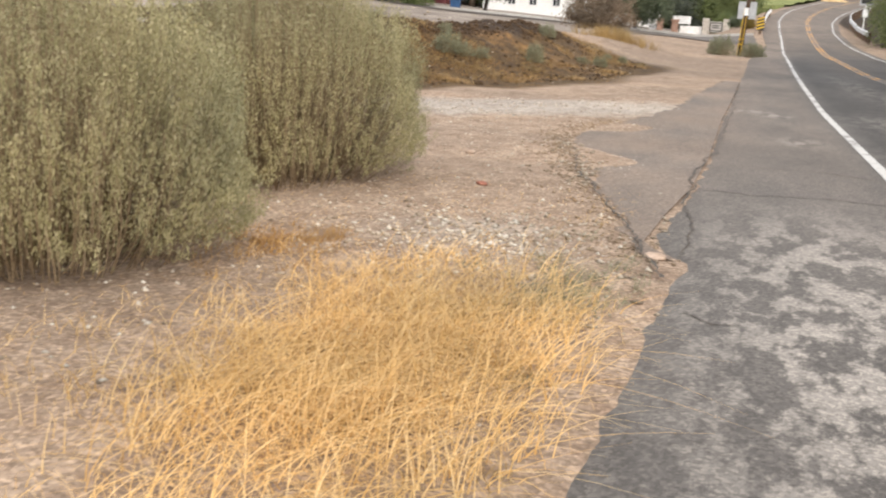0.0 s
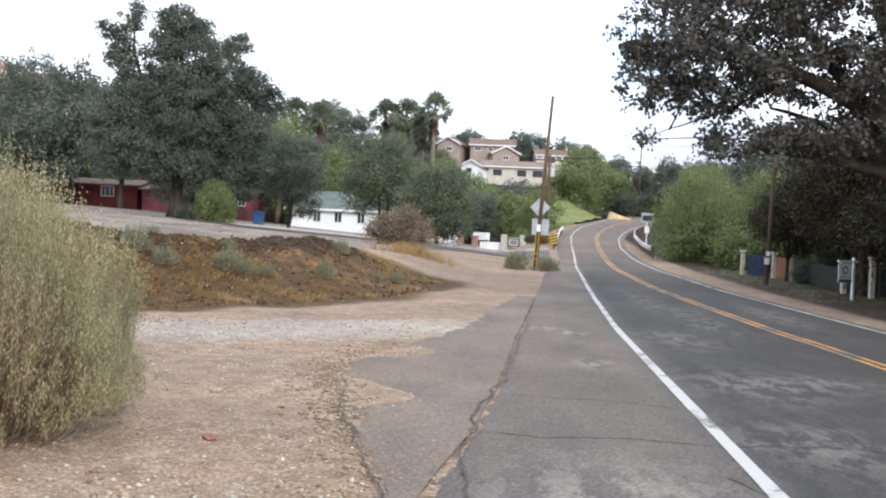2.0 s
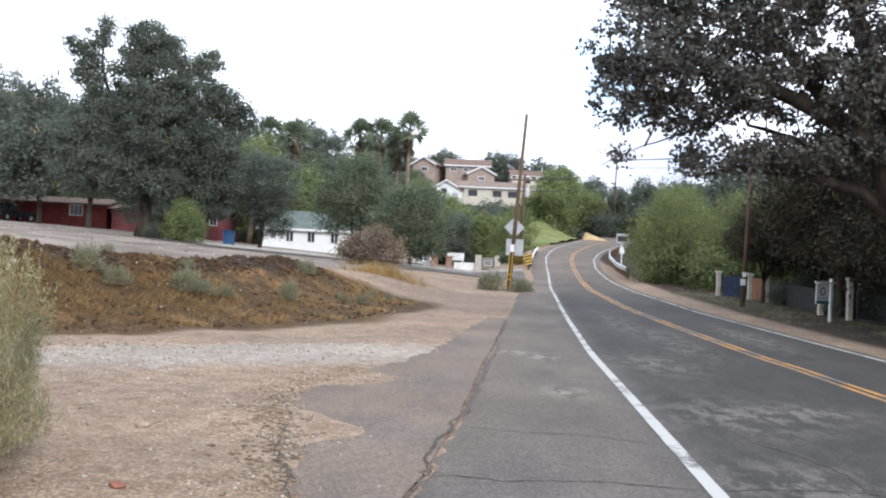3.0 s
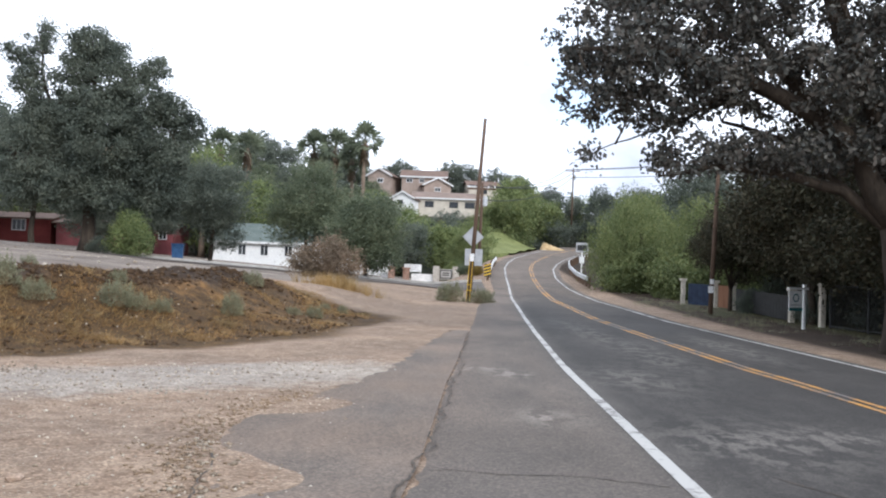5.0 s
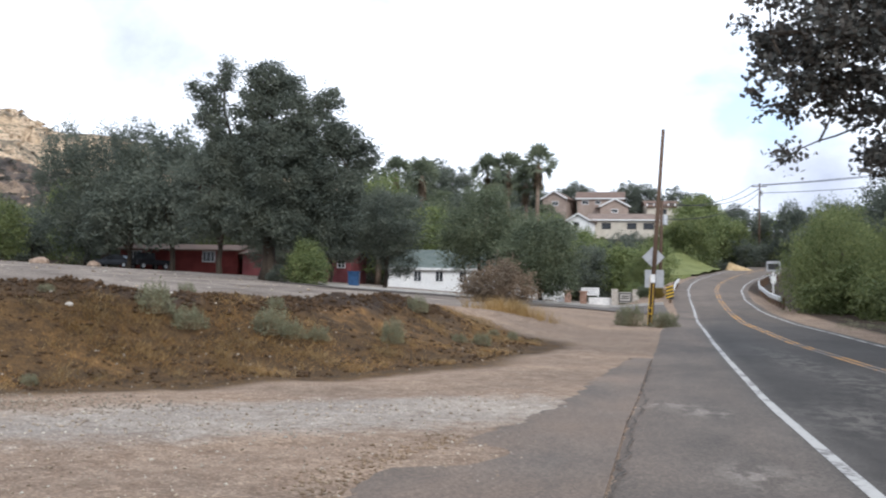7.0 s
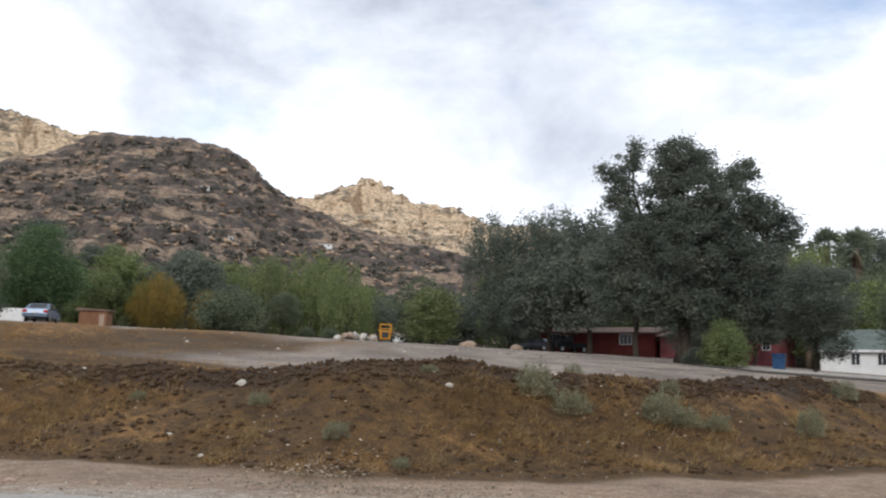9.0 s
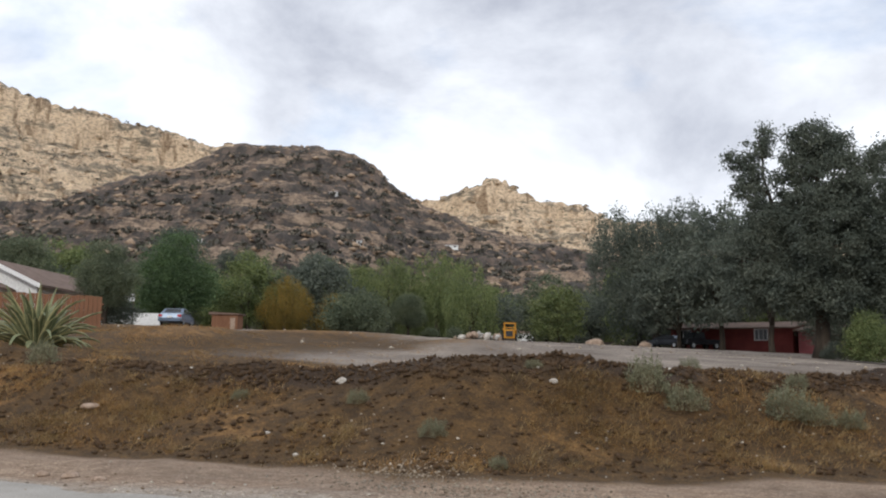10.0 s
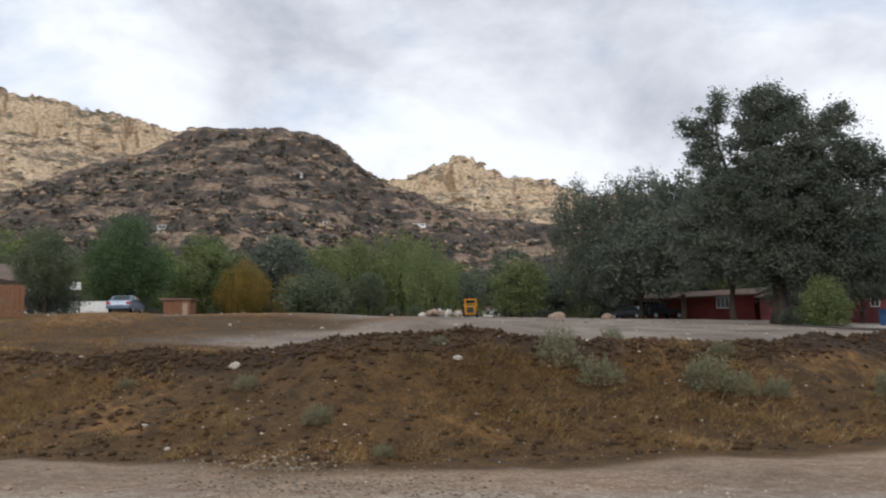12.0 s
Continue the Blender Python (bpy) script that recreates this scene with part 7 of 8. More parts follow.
part("footer", Shape().box(-0.4, -0.02, 0.62, 0.22, -0.016, 0.73), TEAL, bd, "teal printed strip")

bb = thing("blue_bin", pose(-21.6, 79.6, on_land(-21.6, 79.6), 0, 0, 10), "blue plastic bin beside the trees", "bin")
part("body", Shape().prism([(-0.4, 0.05), (0.4, 0.05), (0.46, 1.1), (-0.46, 1.1)], (-0.4, 0.4)), BLUE, bb)
part("lid", Shape().box(-0.49, -0.46, 1.1, 0.49, 0.46, 1.2, cut=0.05), BLUE, bb)
for q in (-0.3, 0.3):
    wheel(bb, q, 0.36, 0.1, 0.06)

sh = thing("garden_shed", pose(-67.5, 52.8, on_land(-67.5, 52.8), 0, 0, 40), "small weathered brown shed beside the parked car", "shed")
part("wall", Shape().box(-1.1, 0, -0.3, 1.1, 1.6, 1.2, cut=0.03), FENCE_WOOD, sh)
part("roof", Shape().prism([(-1.3, 1.2), (1.3, 1.2), (1.3, 1.3), (-1.3, 1.42)], (-0.15, 1.75)), ROOF_BROWN, sh)
part("door", Shape().box(0.5, -0.05, 0.0, 0.9, -0.004, 0.95), BRICK_PALE, sh, "pale door")
z = on_land(-69, 46.5)
tagged(part("yard_wall", Shape().box(-1.6, 0, -0.4, 1.6, 0.2, 1.0, cut=0.02), WHITE_WALL, m=pose(-70, 46.6, z, 0, 0, 48)), "white yard wall behind the parked car", "wall", kind="structure")
sg = thing("board_sign", pose(-66.5, 43.6, on_land(-66.5, 43.6), 0, 0, 50), "plain white board on two dark posts", "sign")
part("board", Shape().box(-0.55, -0.03, 1.75, 0.55, 0, 2.3), TRIM, sg)
for q in (-0.45, 0.45):
    part("post", Shape().box(q - 0.04, 0.0, -0.3, q + 0.04, 0.06, 2.3), POLE_WOOD, sg)
for i, (a, r0, z) in enumerate([(55.2, 300, 62), (45.2, 262, 33), (38.5, 330, 52), (42.6, 240, 26), (34.6, 250, 27)]):
    q = radians(a)
    x, y = -math.sin(q) * r0, math.cos(q) * r0
    col = front_pts.reshape(-1, 3)
    k = int(np.argmin((col[:, 0] - x) ** 2 + (col[:, 1] - y) ** 2))
    h = gabled("far_house", pose(x, y, float(col[k, 2]), 0, 0, a), 7, 6, 2.6, 3.6, WHITE_WALL, ROOF_BROWN, "distant pale house on the rocky hillside", sink=5, group="houses on the hillside")
    window(h, front(-1.5, 1.4), 1.2, 1.0, BLACK)
    window(h, front(1.5, 1.4), 1.2, 1.0, BLACK)


# ---- shrubs and grasses near the camera ----
def bushy(name, m, rx, ry, h, stems, per, leaf, width, seed, leaf_mat, label, category="bush", group="", plumes=0, wild=0.12):
    """A dense shrub of many thin upright stems that carry small leaves to the outside."""
    rg = np.random.default_rng(seed)
    t = thing(name, m, label, category, group)
    a = rg.uniform(0, 2 * np.pi, stems)
    el = np.arcsin(rg.uniform(0.0, 1.0, stems) ** 0.85)
    bulge = 1 + 0.10 * np.sin(a * 3 + seed) + 0.07 * np.sin(a * 7 + 2 * seed) + 0.06 * np.sin(el * 9 + a * 4)
    low = np.cos(el) * (0.86 + 0.14 * np.sin(el * 2.2))
    tip = np.stack([np.cos(a) * low * rx * bulge, np.sin(a) * low * ry * bulge, (0.08 + 0.92 * np.sin(el)) * h * (0.93 + 0.09 * bulge)], 1)
    tip += rg.normal(0, 0.045, tip.shape)
    root = np.stack([np.cos(a) * rx * 0.72 * np.cos(el), np.sin(a) * ry * 0.72 * np.cos(el), np.zeros(stems)], 1) * rg.uniform(0.45, 1.12, (stems, 1))
    mid = (root + tip) / 2 + np.stack([np.cos(a) * rx * 0.14, np.sin(a) * ry * 0.14, np.zeros(stems)], 1)
    rings = []
    side = np.stack([-np.sin(a), np.cos(a), np.zeros(stems)], 1)
    qs = np.linspace(0, 1, 5)
    for q in qs:
        c = root * (1 - q) ** 2 + 2 * mid * q * (1 - q) + tip * q * q
        w = width * (1 - 0.75 * q)
        rings += [c - side * w, c + side * w]
    v = np.stack(rings, 1).reshape(-1, 3)
    base = np.arange(stems)[:, None] * 10
    f = np.concatenate([base + np.array([2 * k, 2 * k + 1, 2 * k + 3, 2 * k + 2]) for k in range(4)])
    part("branchwork", array_mesh("branchwork", v, f), TWIG, t)
    q = 1 - np.abs(rg.normal(0, 0.26, (stems, per)))
    q = np.clip(q, 0.12, 1.05)[..., None]
    p = root[:, None] * (1 - q) ** 2 + 2 * mid[:, None] * q * (1 - q) + tip[:, None] * q * q
    p = (p + rg.normal(0, 0.014 + 0.03 * wild, p.shape)).reshape(-1, 3)
    p[:, 2] = np.maximum(p[:, 2], 0.02)
    arrays = [leaf_arrays(p, leaf, rg, 0.2 if leaf < 0.035 else 0.38, -1.8 if leaf < 0.035 else -1.0)]
    if plumes:
        k = rg.choice(stems, plumes)
        k = k[np.sin(el[k]) > 0.45]
        up = tip[k]
        pv = []
        for j in range(14):
            pv.append(up + np.array([0, 0, 1]) * (j / 14 * 0.2 * rg.uniform(0.5, 1.2, (len(k), 1))) + rg.normal(0, 0.012, up.shape))
        arrays.append(leaf_arrays(np.concatenate(pv), leaf * 0.8, rg, 0.5, -1.2))
    v, f = joined(*arrays)
    part("foliage", array_mesh("foliage", v, f), leaf_mat, t)
    return t


SB = "saltbushes beside the dirt verge"
bushy("saltbush", stand(-4.2, 5.0), 1.5, 1.45, 1.82, 2600, 72, 0.026, 0.005, 1, SALTBUSH, "dense grey-green saltbush with fine twiggy stems", group=SB, plumes=800)
bushy("saltbush", stand(-4.15, 8.75), 1.5, 1.8, 2.1, 2800, 72, 0.026, 0.005, 2, SALTBUSH, "tall rounded saltbush browning along one side", group=SB, plumes=900)
bushy("saltbush", stand(-6.6, 7.0), 1.4, 1.5, 1.7, 900, 36, 0.036, 0.005, 3, SALTBUSH, "dense grey-green saltbush behind the others", group=SB, plumes=300)
bushy("saltbush", stand(-5.6, 3.4), 1.3, 1.2, 1.5, 800, 36, 0.036, 0.005, 4, SALTBUSH, "dense grey-green saltbush behind the others", group=SB, plumes=200)

SG = "sagebrush tufts on the bank"
first = bushy("sagebrush", stand(-8.67, 23.25), 0.36, 0.33, 0.52, 150, 12, 0.045, 0.004, 7, SAGE, "pale grey-green sagebrush tuft on the dirt bank", group=SG, plumes=60, wild=0.8)
data = [(c.name.split(".")[0], c.data) for c in first.children]


def sage(x, y, size, turn, tall=1.0, label="pale grey-green sagebrush tuft on the dirt bank", group=SG):
    t = thing("sagebrush", pose(x, y, on_land(x, y, -0.02), 0, 0, turn) @ Matrix.Diagonal((size, size, size * tall, 1)), label, "bush", group)
    for nm, me in data:
        part(nm, me, None, t)


for x, y, s, k, tl in [(-8.05, 23.4, 0.95, 40, 0.75), (-4.95, 27.15, 0.85, 90, 1.0), (-6.85, 24.6, 1.2, 130, 0.75), (-6.5, 24.9, 0.8, 10, 0.8), (-3.55, 31.0, 0.75, 170, 0.7), (-4.0, 30.3, 0.6, 20, 0.6), (-6.1, 25.35, 0.65, 220, 0.8), (-9.95, 19.35, 0.6, 260, 0.7), (-8.6, 19.3, 0.45, 300, 0.6), (-5.4, 31.6, 0.9, 60, 0.8),
                       (-3.1, 34.0, 0.55, 100, 0.8), (-3.6, 33.6, 0.5, 150, 0.7), (-12.3, 19.9, 0.55, 33, 0.7), (-9.2, 25.6, 0.6, 73, 0.8), (-14.8, 19.2, 0.5, 210, 0.6), (-10.4, 22.3, 0.5, 110, 0.5), (-7.4, 26.2, 0.6, 190, 0.7)]:
    sage(x, y, s, k, tl)
for x, y, s, k, tl in [(0.35, 47.6, 1.5, 20, 1.0), (-0.05, 47.9, 1.3, 80, 0.9), (1.5, 46.8, 1.4, 140, 0.8), (1.8, 47.1, 1.2, 200, 0.8)]:
    sage(x, y, s, k, tl, "dusty green weeds round the pole's foot", "weeds round the pole")
for x, y, s, k, tl in [(-20.6, 18.0, 0.95, 20, 0.9), (-22.3, 17.1, 1.0, 80, 0.55), (-23.4, 16.9, 0.7, 110, 0.6)]:
    sage(x, y, s, k, tl, "dry grey-green shrub in front of the agave", "shrubs by the agave")


def grass(name, roots, height, lean, width, seed, material, label, joints=3):
    rg = np.random.default_rng(seed)
    v, f = blade_arrays(roots, height, lean, width, rg, joints)
    tagged(part(name, array_mesh(name, v, f), material), label, "grass", kind="stuff")


def on_surface(x, y, lift=-0.01):
    return np.stack([x, y, land_z(x, y) + lift], 1)


rg = np.random.default_rng(77)


def clustered(cx, cy, sx, sy, clusters, per, tight):
    x = rg.normal(cx, sx, clusters)
    y = rg.normal(cy, sy, clusters)
    return np.repeat(x, per) + rg.normal(0, tight, clusters * per), np.repeat(y, per) + rg.normal(0, tight, clusters * per)


x, y = clustered(-1.22, 3.75, 0.42, 0.85, 190, 20, 0.08)
keep = (x < np.interp(y, EDGE_Y, EDGE_X) - 0.02) & (x > -2.9)
grass("straw_grass", on_surface(x[keep], y[keep]), 0.2, 2.1, 0.006, 5, STRAW, "golden dry grass bent over beside the asphalt", 4)
x, y = clustered(-1.25, 3.7, 0.45, 0.9, 260, 6, 0.12)
keep = (x < np.interp(y, EDGE_Y, EDGE_X) - 0.02) & (x > -2.9)
grass("straw_stalks", on_surface(x[keep], y[keep]), 0.24, 2.7, 0.008, 25, STRAW, "long bent straw stalks lying over the grass", 6)
x, y = clustered(-2.5, 3.6, 0.6, 0.9, 60, 9, 0.08)
grass("straw_grass", on_surface(x, y), 0.16, 1.3, 0.005, 6, STRAW, "short golden dry grass on the dirt verge")
x, y = clustered(-2.75, 5.75, 0.3, 0.35, 60, 22, 0.05)
grass("dead_weeds", on_surface(x, y), 0.1, 1.4, 0.006, 7, DEAD, "flattened orange-brown weeds at the bush's foot")
x, y = clustered(-0.75, 5.5, 0.22, 0.5, 50, 22, 0.05)
keep = x < np.interp(y, EDGE_Y, EDGE_X) - 0.02
grass("dead_weeds", on_surface(x[keep], y[keep]), 0.13, 1.2, 0.005, 8, SAGE, "thin greenish weeds at the asphalt's edge")
x = rg.uniform(-4, -0.5, 1500)
y = rg.uniform(2, 9, 1500)
grass("straw_litter", on_surface(x, y, 0.005), 0.05, 2.6, 0.004, 9, STRAW, "scattered straw on the dirt verge", 2)

# long bent straws lying over the tuft
x, y = clustered(-1.25, 3.75, 0.45, 1.0, 110, 14, 0.16)
keep = x < np.interp(y, EDGE_Y, EDGE_X) + 0.05
grass("straw_stems", on_surface(x[keep], y[keep]), 0.36, 2.0, 0.006, 21, STRAW, "long bent golden straws on the verge", 5)
x, y = clustered(-0.85, 4.2, 0.22, 1.1, 40, 10, 0.08)
keep = x < np.interp(y, EDGE_Y, EDGE_X) + 0.12
grass("straw_stems", on_surface(x[keep], y[keep]), 0.24, 2.2, 0.005, 22, STRAW_DULL, "thin straws hanging over the asphalt's edge", 4)

# dead grass over the bank, in drifts
n = 15000
x, y = rg.uniform(-27, -2.4, n), rg.uniform(13, 37, n)
sd = border_distance(x, y)
drift = fractal(x, y, 1.7, 11, 4) + 0.25 * fractal(x, y, 5.0, 3, 2)
keep = (sd > 0.4) & (sd < 6.5) & (drift > 0.1 + 0.2 * (np.abs(sd - 4.6) < 0.9))
cx, cy = x[keep], y[keep]


def matted(share, per, spread_r, height, lean, width, seed, material, label):
    pick = rg.uniform(0, 1, len(cx)) < share
    bx = np.repeat(cx[pick], per) + rg.normal(0, spread_r, pick.sum() * per)
    by = np.repeat(cy[pick], per) + rg.normal(0, spread_r, pick.sum() * per)
    grass("dead_grass", on_surface(bx, by), height, lean, width, seed, material, label, 2)


matted(0.65, 30, 0.15, 0.12, 2.0, 0.009, 10, DEAD, "rust-brown dead grass matted over the dirt bank")
matted(0.5, 14, 0.2, 0.09, 2.8, 0.007, 17, STRAW_BROWN, "dull brown straw lying over the dirt bank")
matted(0.16, 44, 0.13, 0.18, 2.0, 0.009, 12, STRAW_DULL, "taller straw tufts among the dead grass")
# thin dull straw and weeds strewn over the rest of the face
x, y = rg.uniform(-27, -2.4, 30000), rg.uniform(13, 37, 30000)
sd = border_distance(x, y)
keep = (sd > -0.3) & (sd < 6.0) & (fractal(x, y, 2.5, 21, 3) > -0.25)
grass("straw_litter", on_surface(x[keep], y[keep], 0.0), 0.06, 2.8, 0.008, 18, STRAW_BROWN, "thin dull straw strewn over the bank", 2)
# grass over the left end of the lot and round the dirt corner
x, y = clustered(-30, 24, 5.5, 2.6, 420, 26, 0.2)
grass("dry_grass", on_surface(x, y), 0.12, 1.8, 0.012, 13, DEAD, "orange-brown dry grass on the lot's edge")
x, y = clustered(-23, 21, 4.0, 1.6, 160, 24, 0.2)
grass("dry_grass", on_surface(x, y), 0.1, 1.8, 0.012, 14, DEAD, "orange-brown dry grass on the lot's edge")
x, y = clustered(-4.3, 43.6, 0.75, 0.35, 60, 30, 0.1)
grass("dry_grass", on_surface(x, y), 0.6, 0.7, 0.014, 15, STRAW_DULL, "tall straw-coloured grass clump on the dirt corner")
x, y = clustered(11.4, 46, 0.9, 8.0, 200, 26, 0.16)
grass("verge_grass", on_surface(x, y), 0.16, 1.0, 0.012, 16, SAGE, "thin weeds along the far verge")

# ---- stones and clods ----
def stones(name, x, y, lo, hi, material, seed, label, power=2.5, flat=0.7, category="stones"):
    rs = np.random.default_rng(seed)
    size = lo + (hi - lo) * rs.uniform(0, 1, len(x)) ** power
    c = on_surface(x, y, 0.0)
    c[:, 2] += size * 0.2
    v, f = pebble_arrays(c, size, rs, flat)
    tagged(part(name, array_mesh(name, v, f), material), label, category, kind="stuff")


GRAVEL = leafy("mixed_gravel", [(0.16, 0.12, 0.09), (0.34, 0.28, 0.22), (0.42, 0.37, 0.32), (0.52, 0.48, 0.43)], 0.0, 0.9)
GRAVEL_DULL = leafy("dull_gravel", [(0.14, 0.11, 0.085), (0.24, 0.2, 0.16), (0.36, 0.32, 0.27)], 0.0, 0.9)
x, y = rg.normal(-1.5, 0.62, 1500), rg.normal(6.5, 0.7, 1500)
keep = x < np.interp(y, EDGE_Y, EDGE_X) - 0.05
stones("gravel", x[keep], y[keep], 0.004, 0.032, GRAVEL, 1, "loose pale gravel on the verge")
x, y = rg.uniform(-5, -0.6, 3600), rg.uniform(3, 17, 3600)
keep = x < np.interp(y, EDGE_Y, EDGE_X) - 0.3
stones("gravel", x[keep], y[keep], 0.003, 0.022, GRAVEL, 2, "loose gravel scattered over the dirt")
x = np.concatenate([rg.normal(-7.9, 1.3, 2200), rg.normal(-9.3, 0.3, 700)])
y = np.concatenate([rg.normal(17.6, 0.6, 2200), 17.8 + np.abs(rg.normal(0, 0.7, 700))])
stones("gravel", x, y, 0.004, 0.026, GRAVEL_DULL, 3, "pale gravel washed down at the bank's foot")
t = rg.uniform(0, 1, 3000)
x = -14 + 13 * t + rg.normal(0, 0.5, 3000)
y = np.interp(x, DRIVE[:, 0], DRIVE[:, 1]) + rg.normal(0, 1.3, 3000)
stones("gravel", x, y, 0.004, 0.03, GRAVEL, 4, "pale gravel on the drive")
n = 60000
x, y = rg.uniform(-22, -2.4, n), rg.uniform(14, 36, n)
sd = border_distance(x, y)
ok = (np.abs(sd - 4.5) < 1.5 * rg.uniform(0.2, 1, n)) & (x > -19) & (0.5 + 0.5 * wave(x, y, 0.9, 7) > rg.uniform(0, 0.9, n))
stones("soil_clods", x[ok], y[ok], 0.015, 0.09, CLOD, 5, "dark clods of turned soil along the bank's crest", 3.0, 0.8, "soil")
x2, y2 = rg.uniform(-20, -2.4, 60000), rg.uniform(15, 36, 60000)
sd2 = border_distance(x2, y2)
ok2 = (np.abs(sd2 - 4.5) < 0.95 + 0.35 * wave(x2, y2, 0.8, 5)) & (wave(x2, y2, 0.9, 7) > rg.uniform(-1.1, 0.2, 60000))
stones("soil_clods", x2[ok2], y2[ok2], 0.015, 0.075, CLOD, 15, "dense dark clods heaped along the bank's crest", 2.6, 0.85, "soil")
ok = (sd > 0.2) & (sd < 5) & (rg.uniform(0, 1, n) < 0.2 + 0.35 * fractal(x, y, 2.0, 14, 3))
stones("soil_clods", x[ok], y[ok], 0.012, 0.075, CLOD, 6, "small clods of soil over the bank's face", 3.0, 0.8, "soil")
ok = (sd > 0.0) & (sd < 5) & (rg.uniform(0, 1, n) < 0.035)
stones("bank_stones", x[ok], y[ok], 0.007, 0.035, GRAVEL, 7, "pale stones scattered over the bank's face", 2.0)
x, y = rg.uniform(-60, -10, 900), rg.uniform(26, 90, 900)
stones("lot_stones", x, y, 0.02, 0.12, GRAVEL, 8, "stones scattered over the grey lot", 3.0)
x = rg.normal(-0.35, 0.16, 90)
y = rg.uniform(4.6, 9.6, 90)
stones("asphalt_chips", x, y, 0.008, 0.04, GRAVEL_DULL, 9, "broken asphalt chips along the road's edge", 2.0, 0.5)
x, y = rg.normal(-1.25, 0.22, 260), rg.uniform(9.3, 13.2, 260)
x = np.interp(y, OUTER[:, 0], OUTER[:, 1]) + rg.normal(-0.05, 0.12, 260)
stones("asphalt_chips", x, y, 0.006, 0.035, GRAVEL_DULL, 10, "crumbled asphalt and grit along the apron's edge", 2.0, 0.6)


DIRT_LUMP = leafy("loose_dirt", [(0.17, 0.12, 0.08), (0.23, 0.17, 0.122), (0.3, 0.235, 0.175)], 0.0, 1.0)
y = rg.uniform(6.4, 16.5, 2600)
x = np.interp(y, OUTER[:, 0], OUTER[:, 1]) + rg.normal(-0.1, 0.2, 2600) + 0.12 * wave(y, y, 2.3, 3)
stones("loose_dirt", x, y, 0.005, 0.032, DIRT_LUMP, 23, "loose brown dirt and crumbs along the apron's broken edge", 3.0, 0.45, "soil")


def rock(name, x, y, size, material, seed, label, flat=0.7, group="", category="rock", lift=0.15):
    """A single rounded, faceted stone."""
    rr = random.Random(seed)
    bm = bmesh.new()
    bmesh.ops.create_icosphere(bm, subdivisions=2, radius=size)
    off = Vector((rr.uniform(-9, 9), rr.uniform(-9, 9), rr.uniform(-9, 9)))
    for v in bm.verts:
        k = 1 + 0.35 * noise.noise(v.co / size * 0.9 + off) + 0.15 * noise.noise(v.co / size * 2.3 + off)
        v.co = Vector((v.co.x * k * 1.15, v.co.y * k * 0.9, v.co.z * k * flat))
    me = bpy.data.meshes.new(name)
    bm.to_mesh(me)
    bm.free()
    ob = part(name, me, material, m=pose(x, y, on_land(x, y, size * lift), 0, 0, rr.uniform(0, 360)))
    return tagged(ob, label, category, group)


WR = "white stones on the bank"
for i, (x, y, s) in enumerate([(-13.35, 20.4, 0.1), (-9.68, 21.95, 0.075), (-9.1, 24.6, 0.08), (-12.8, 18.4, 0.05), (-7.05, 30.2, 0.1), (-10.3, 22.3, 0.05), (-15.3, 20.6, 0.05), (-11.5, 18.0, 0.045), (-17.2, 19.6, 0.06)]):
    rock("stone", x, y, s, STONE, i, "small whitish stone on the dirt bank", group=WR)
rock("stone", -16.8, 17.3, 0.16, BRICK_PALE, 31, "flat pinkish-tan stone on the dirt bank", 0.4)
rock("brick_chip", -2.03, 8.78, 0.055, TERRACOTTA, 32, "rounded red brick fragment on the dirt", 0.55)
rock("clay_lump", -2.75, 11.15, 0.07, BRICK_PALE, 33, "brown clay lump on the dirt", 0.45)
rock("pale_stone", -1.36, 6.3, 0.035, STONE, 34, "pale round stone among the gravel", 0.8)
rock("asphalt_chunk", -0.2, 6.55, 0.085, BRICK_PALE, 35, "pale broken chunk at the asphalt's edge", 0.3)
for i, (x, y, s) in enumerate([(-12.0, 14.4, 0.09), (-11.6, 14.6, 0.12), (-11.1, 14.7, 0.08), (-14.2, 13.5, 0.1), (-13.7, 13.6, 0.07), (-10.2, 15.3, 0.06)]):
    rock("stone", x, y, s, BRICK_PALE, 60 + i, "dusty stone at the edge of the drive", 0.55, "stones at the drive's edge")
pile = thing("rubble_pile", pose(-62.8, 79.2, on_land(-62.8, 79.2), 0, 0, 45), "heap of pale broken concrete and rocks", "rubble")
rr = random.Random(8)
for i in range(34):
    q = rr.gauss(0, 1.1)
    ob = rock("rock", 0, 0, rr.uniform(0.15, 0.4), (STONE, BRICK_PALE, CONCRETE)[i % 3], 80 + i, "", 0.75)
    ob.parent = pile
    ob.matrix_basis = pose(q, rr.gauss(0, 0.35), 0.1 + max(0, 0.55 - 0.25 * abs(q)) * rr.random(), rr.uniform(0, 90), rr.uniform(0, 90), rr.uniform(0, 360))
    for key in ("category", "label"):
        if key in ob:
            del ob[key]
rock("gravel_mound", -58.6, 92.5, 0.95, BRICK_PALE, 71, "grey gravel mound at the edge of the lot", 0.62, category="mound", lift=0.1)
rock("gravel_mound", -55.0, 96.6, 0.8, BRICK_PALE, 72, "pale gravel mound at the edge of the lot", 0.6, category="mound", lift=0.1)
gu, gv = np.meshgrid(np.linspace(0, 1, 26), np.linspace(0, 1, 14))
crest = 0.85 * smooth(0.0, 0.2, gu) * (1 - 0.85 * gu)
cz = crest * gv * 1.75 + 0.3 * fractal(gu * 5, gv * 3, 0.9, 3) * np.sin(np.pi * gv) - 0.25 * (gv < 0.05)
cy = 0.9 * gv + 0.35 * np.abs(fractal(gu * 6, gv * 2, 0.7, 6)) + 1.2 * np.abs(gu - 0.5)
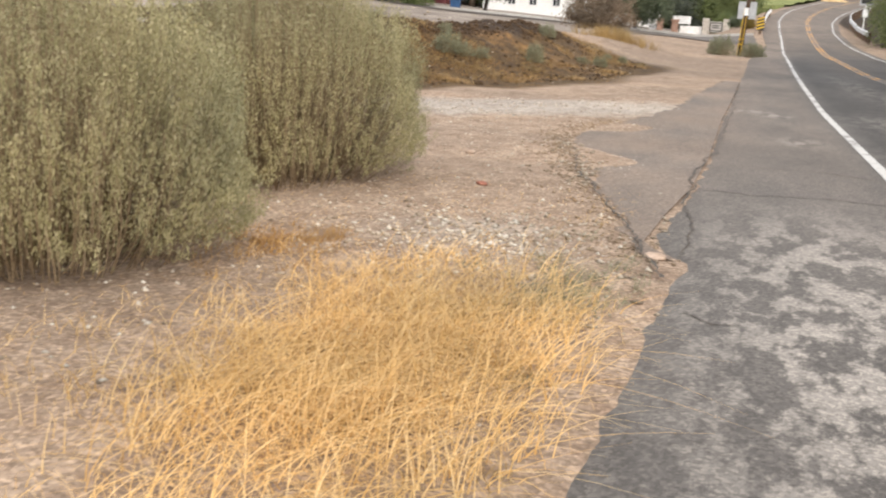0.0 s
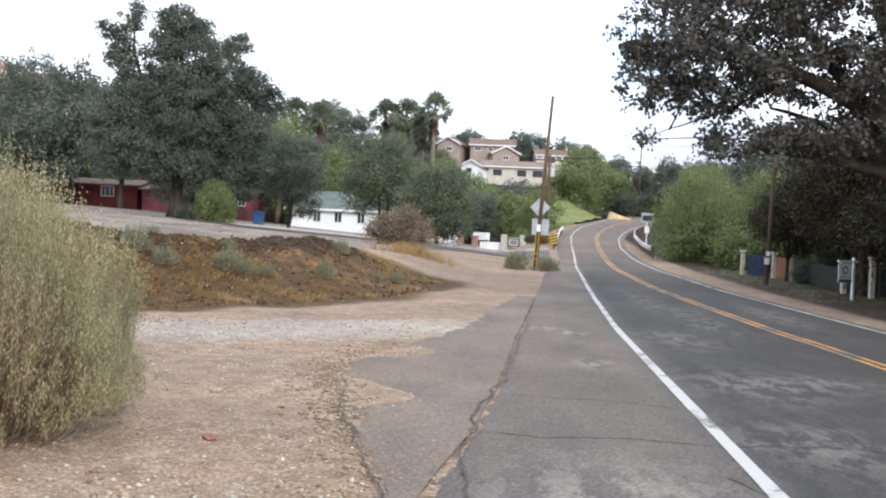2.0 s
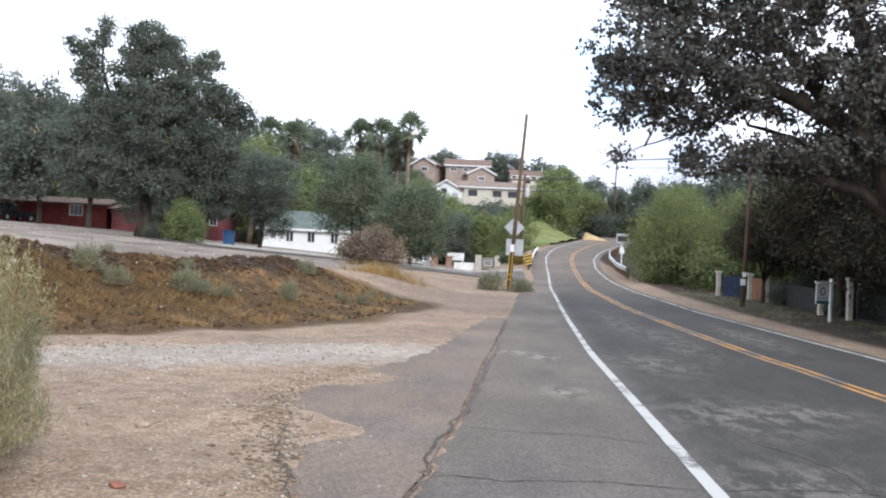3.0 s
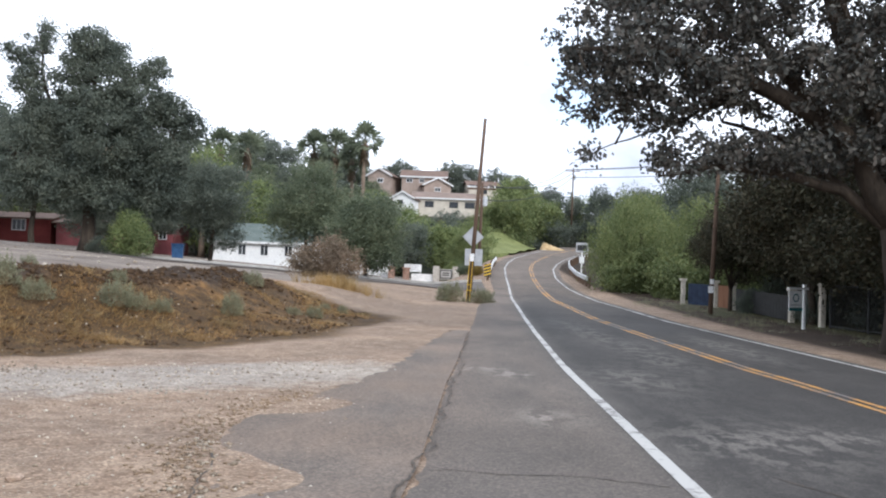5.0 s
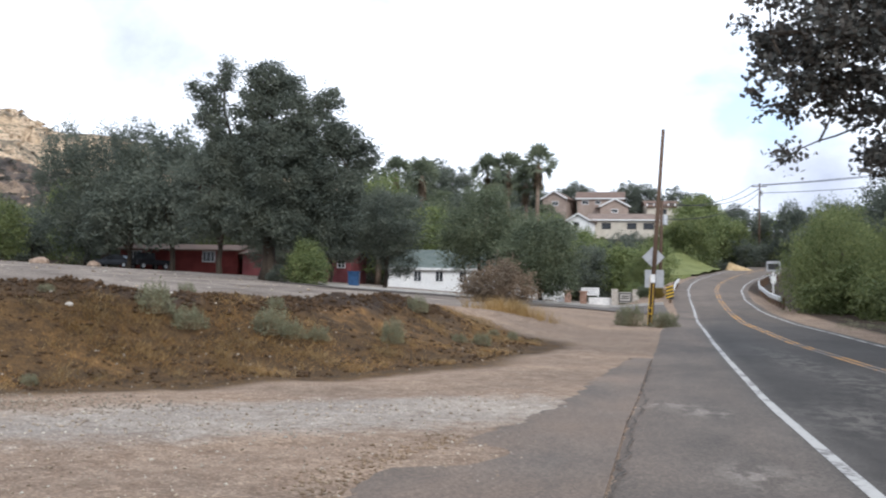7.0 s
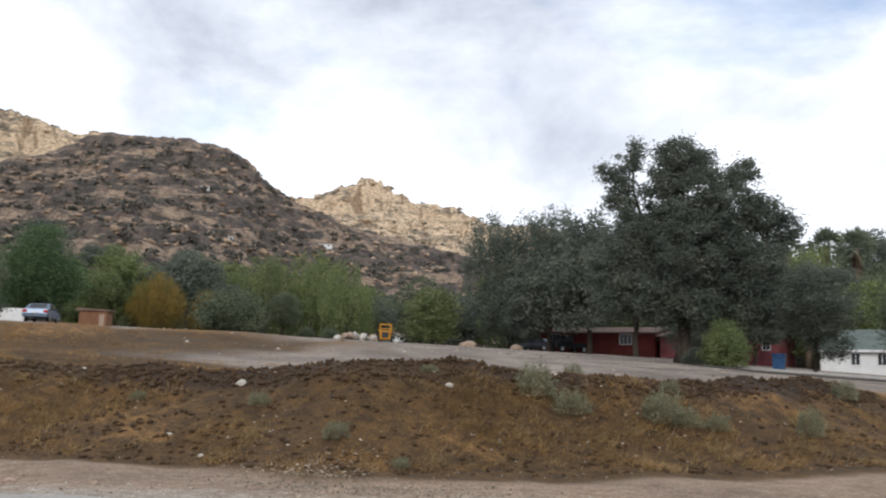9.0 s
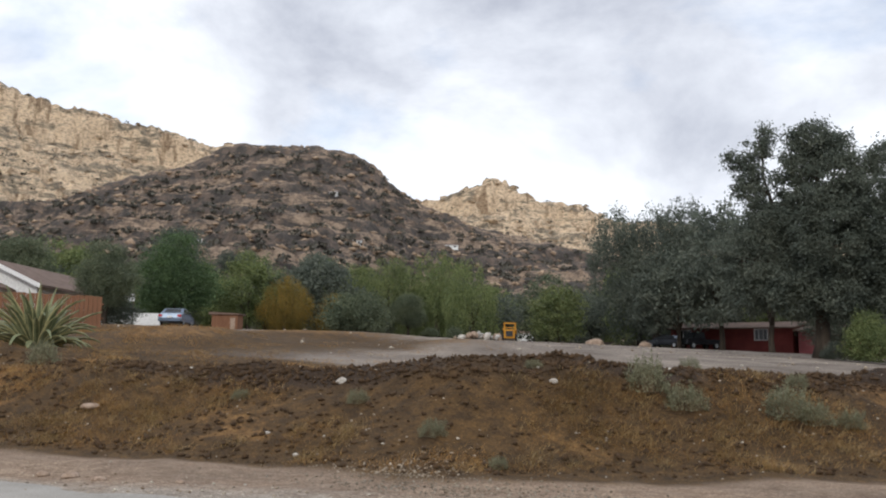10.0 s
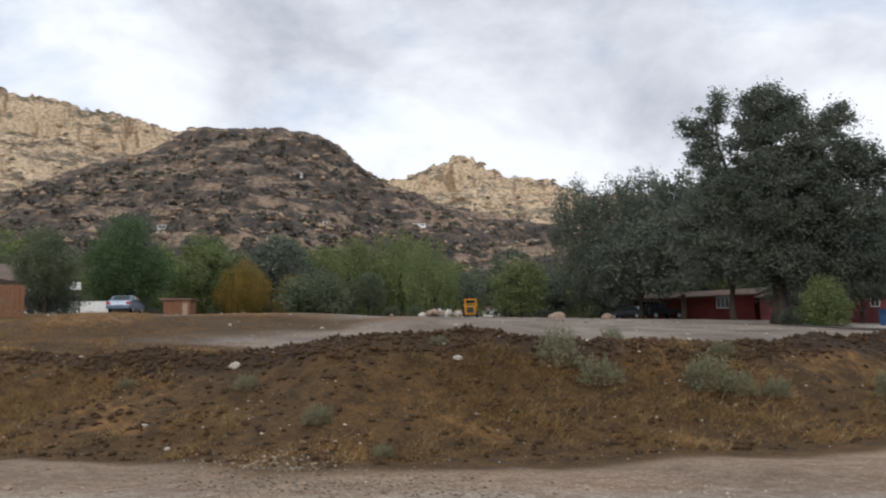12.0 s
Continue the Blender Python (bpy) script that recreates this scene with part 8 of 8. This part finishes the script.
cut = array_mesh("rock_cut", np.stack([(gu - 0.5) * 3.6, cy, cz], -1).reshape(-1, 3), grid_faces(26, 14))
tagged(part("rock_cut", cut, CLIFF_NEAR, m=pose(13.6, 134.2, float(road_z(134.2)) - 0.1, 0, 0, -8)), "tan eroded earth cut above the road's bend", "rock")


def agave(m, size, count, seed, label):
    rq = random.Random(seed)
    t = thing("agave", m, label, "agave", "agaves before the bungalow")
    for i in range(count):
        a = i * 2.39996
        up = radians(12 + 68 * ((i + 0.5) / count) ** 0.8) + rq.uniform(-0.12, 0.12)
        ln = size * rq.uniform(0.8, 1.15)
        bend = rq.uniform(0.2, 2.1) * (1.3 - up / 1.6)
        wid = size * rq.uniform(0.034, 0.05)
        pts = []
        for k in range(8):
            q = k / 7
            e = up - bend * q * q * 1.2
            pts.append((q, e))
        d, pos, rows = Vector((math.cos(a), math.sin(a), 0)), Vector((math.cos(a), math.sin(a), 0)) * 0.1 * size, []
        sd2 = Vector((-math.sin(a), math.cos(a), 0))
        for q, e in pts:
            dirn = d * math.cos(e) + Vector((0, 0, 1)) * math.sin(e)
            nrm = sd2.cross(dirn)
            w = wid * (0.75 + 0.6 * math.sin(q * 2.2)) * (1 - q ** 3)
            rows.append([pos - sd2 * w + nrm * w * 0.35 * -1, pos - sd2 * w * 0.72 + nrm * 0.0, pos - nrm * -0.02 * size, pos + sd2 * w * 0.72, pos + sd2 * w - nrm * w * 0.35, pos - nrm * w * 0.6])
            pos = pos + dirn * ln / 7
        blade, edge = Shape(), Shape()
        v = [p for row in rows for p in row]
        blade.add(v, [(j * 6 + c, j * 6 + c + 1, j * 6 + 7 + c, j * 6 + 6 + c) for j in range(7) for c in (1, 2)] + [(j * 6 + 4, j * 6 + 5, j * 6 + 11, j * 6 + 10) for j in range(7)] + [(j * 6 + 5, j * 6, j * 6 + 6, j * 6 + 11) for j in range(7)])
        edge.add(v, [(j * 6 + c, j * 6 + c + 1, j * 6 + 7 + c, j * 6 + 6 + c) for j in range(7) for c in (0, 3)])
        lf = part("leaf", blade, AGAVE, t)
        part("margin", edge, AGAVE_EDGE, lf, "yellow leaf margin")


agave(stand(-24.4, 19.4), 1.6, 84, 3, "large variegated agave with yellow-edged drooping leaves")
agave(stand(-31.6, 19.9), 0.7, 22, 4, "small agave before the concrete wall")
agave(stand(-30.2, 20.0), 0.55, 20, 5, "small agave before the concrete wall")
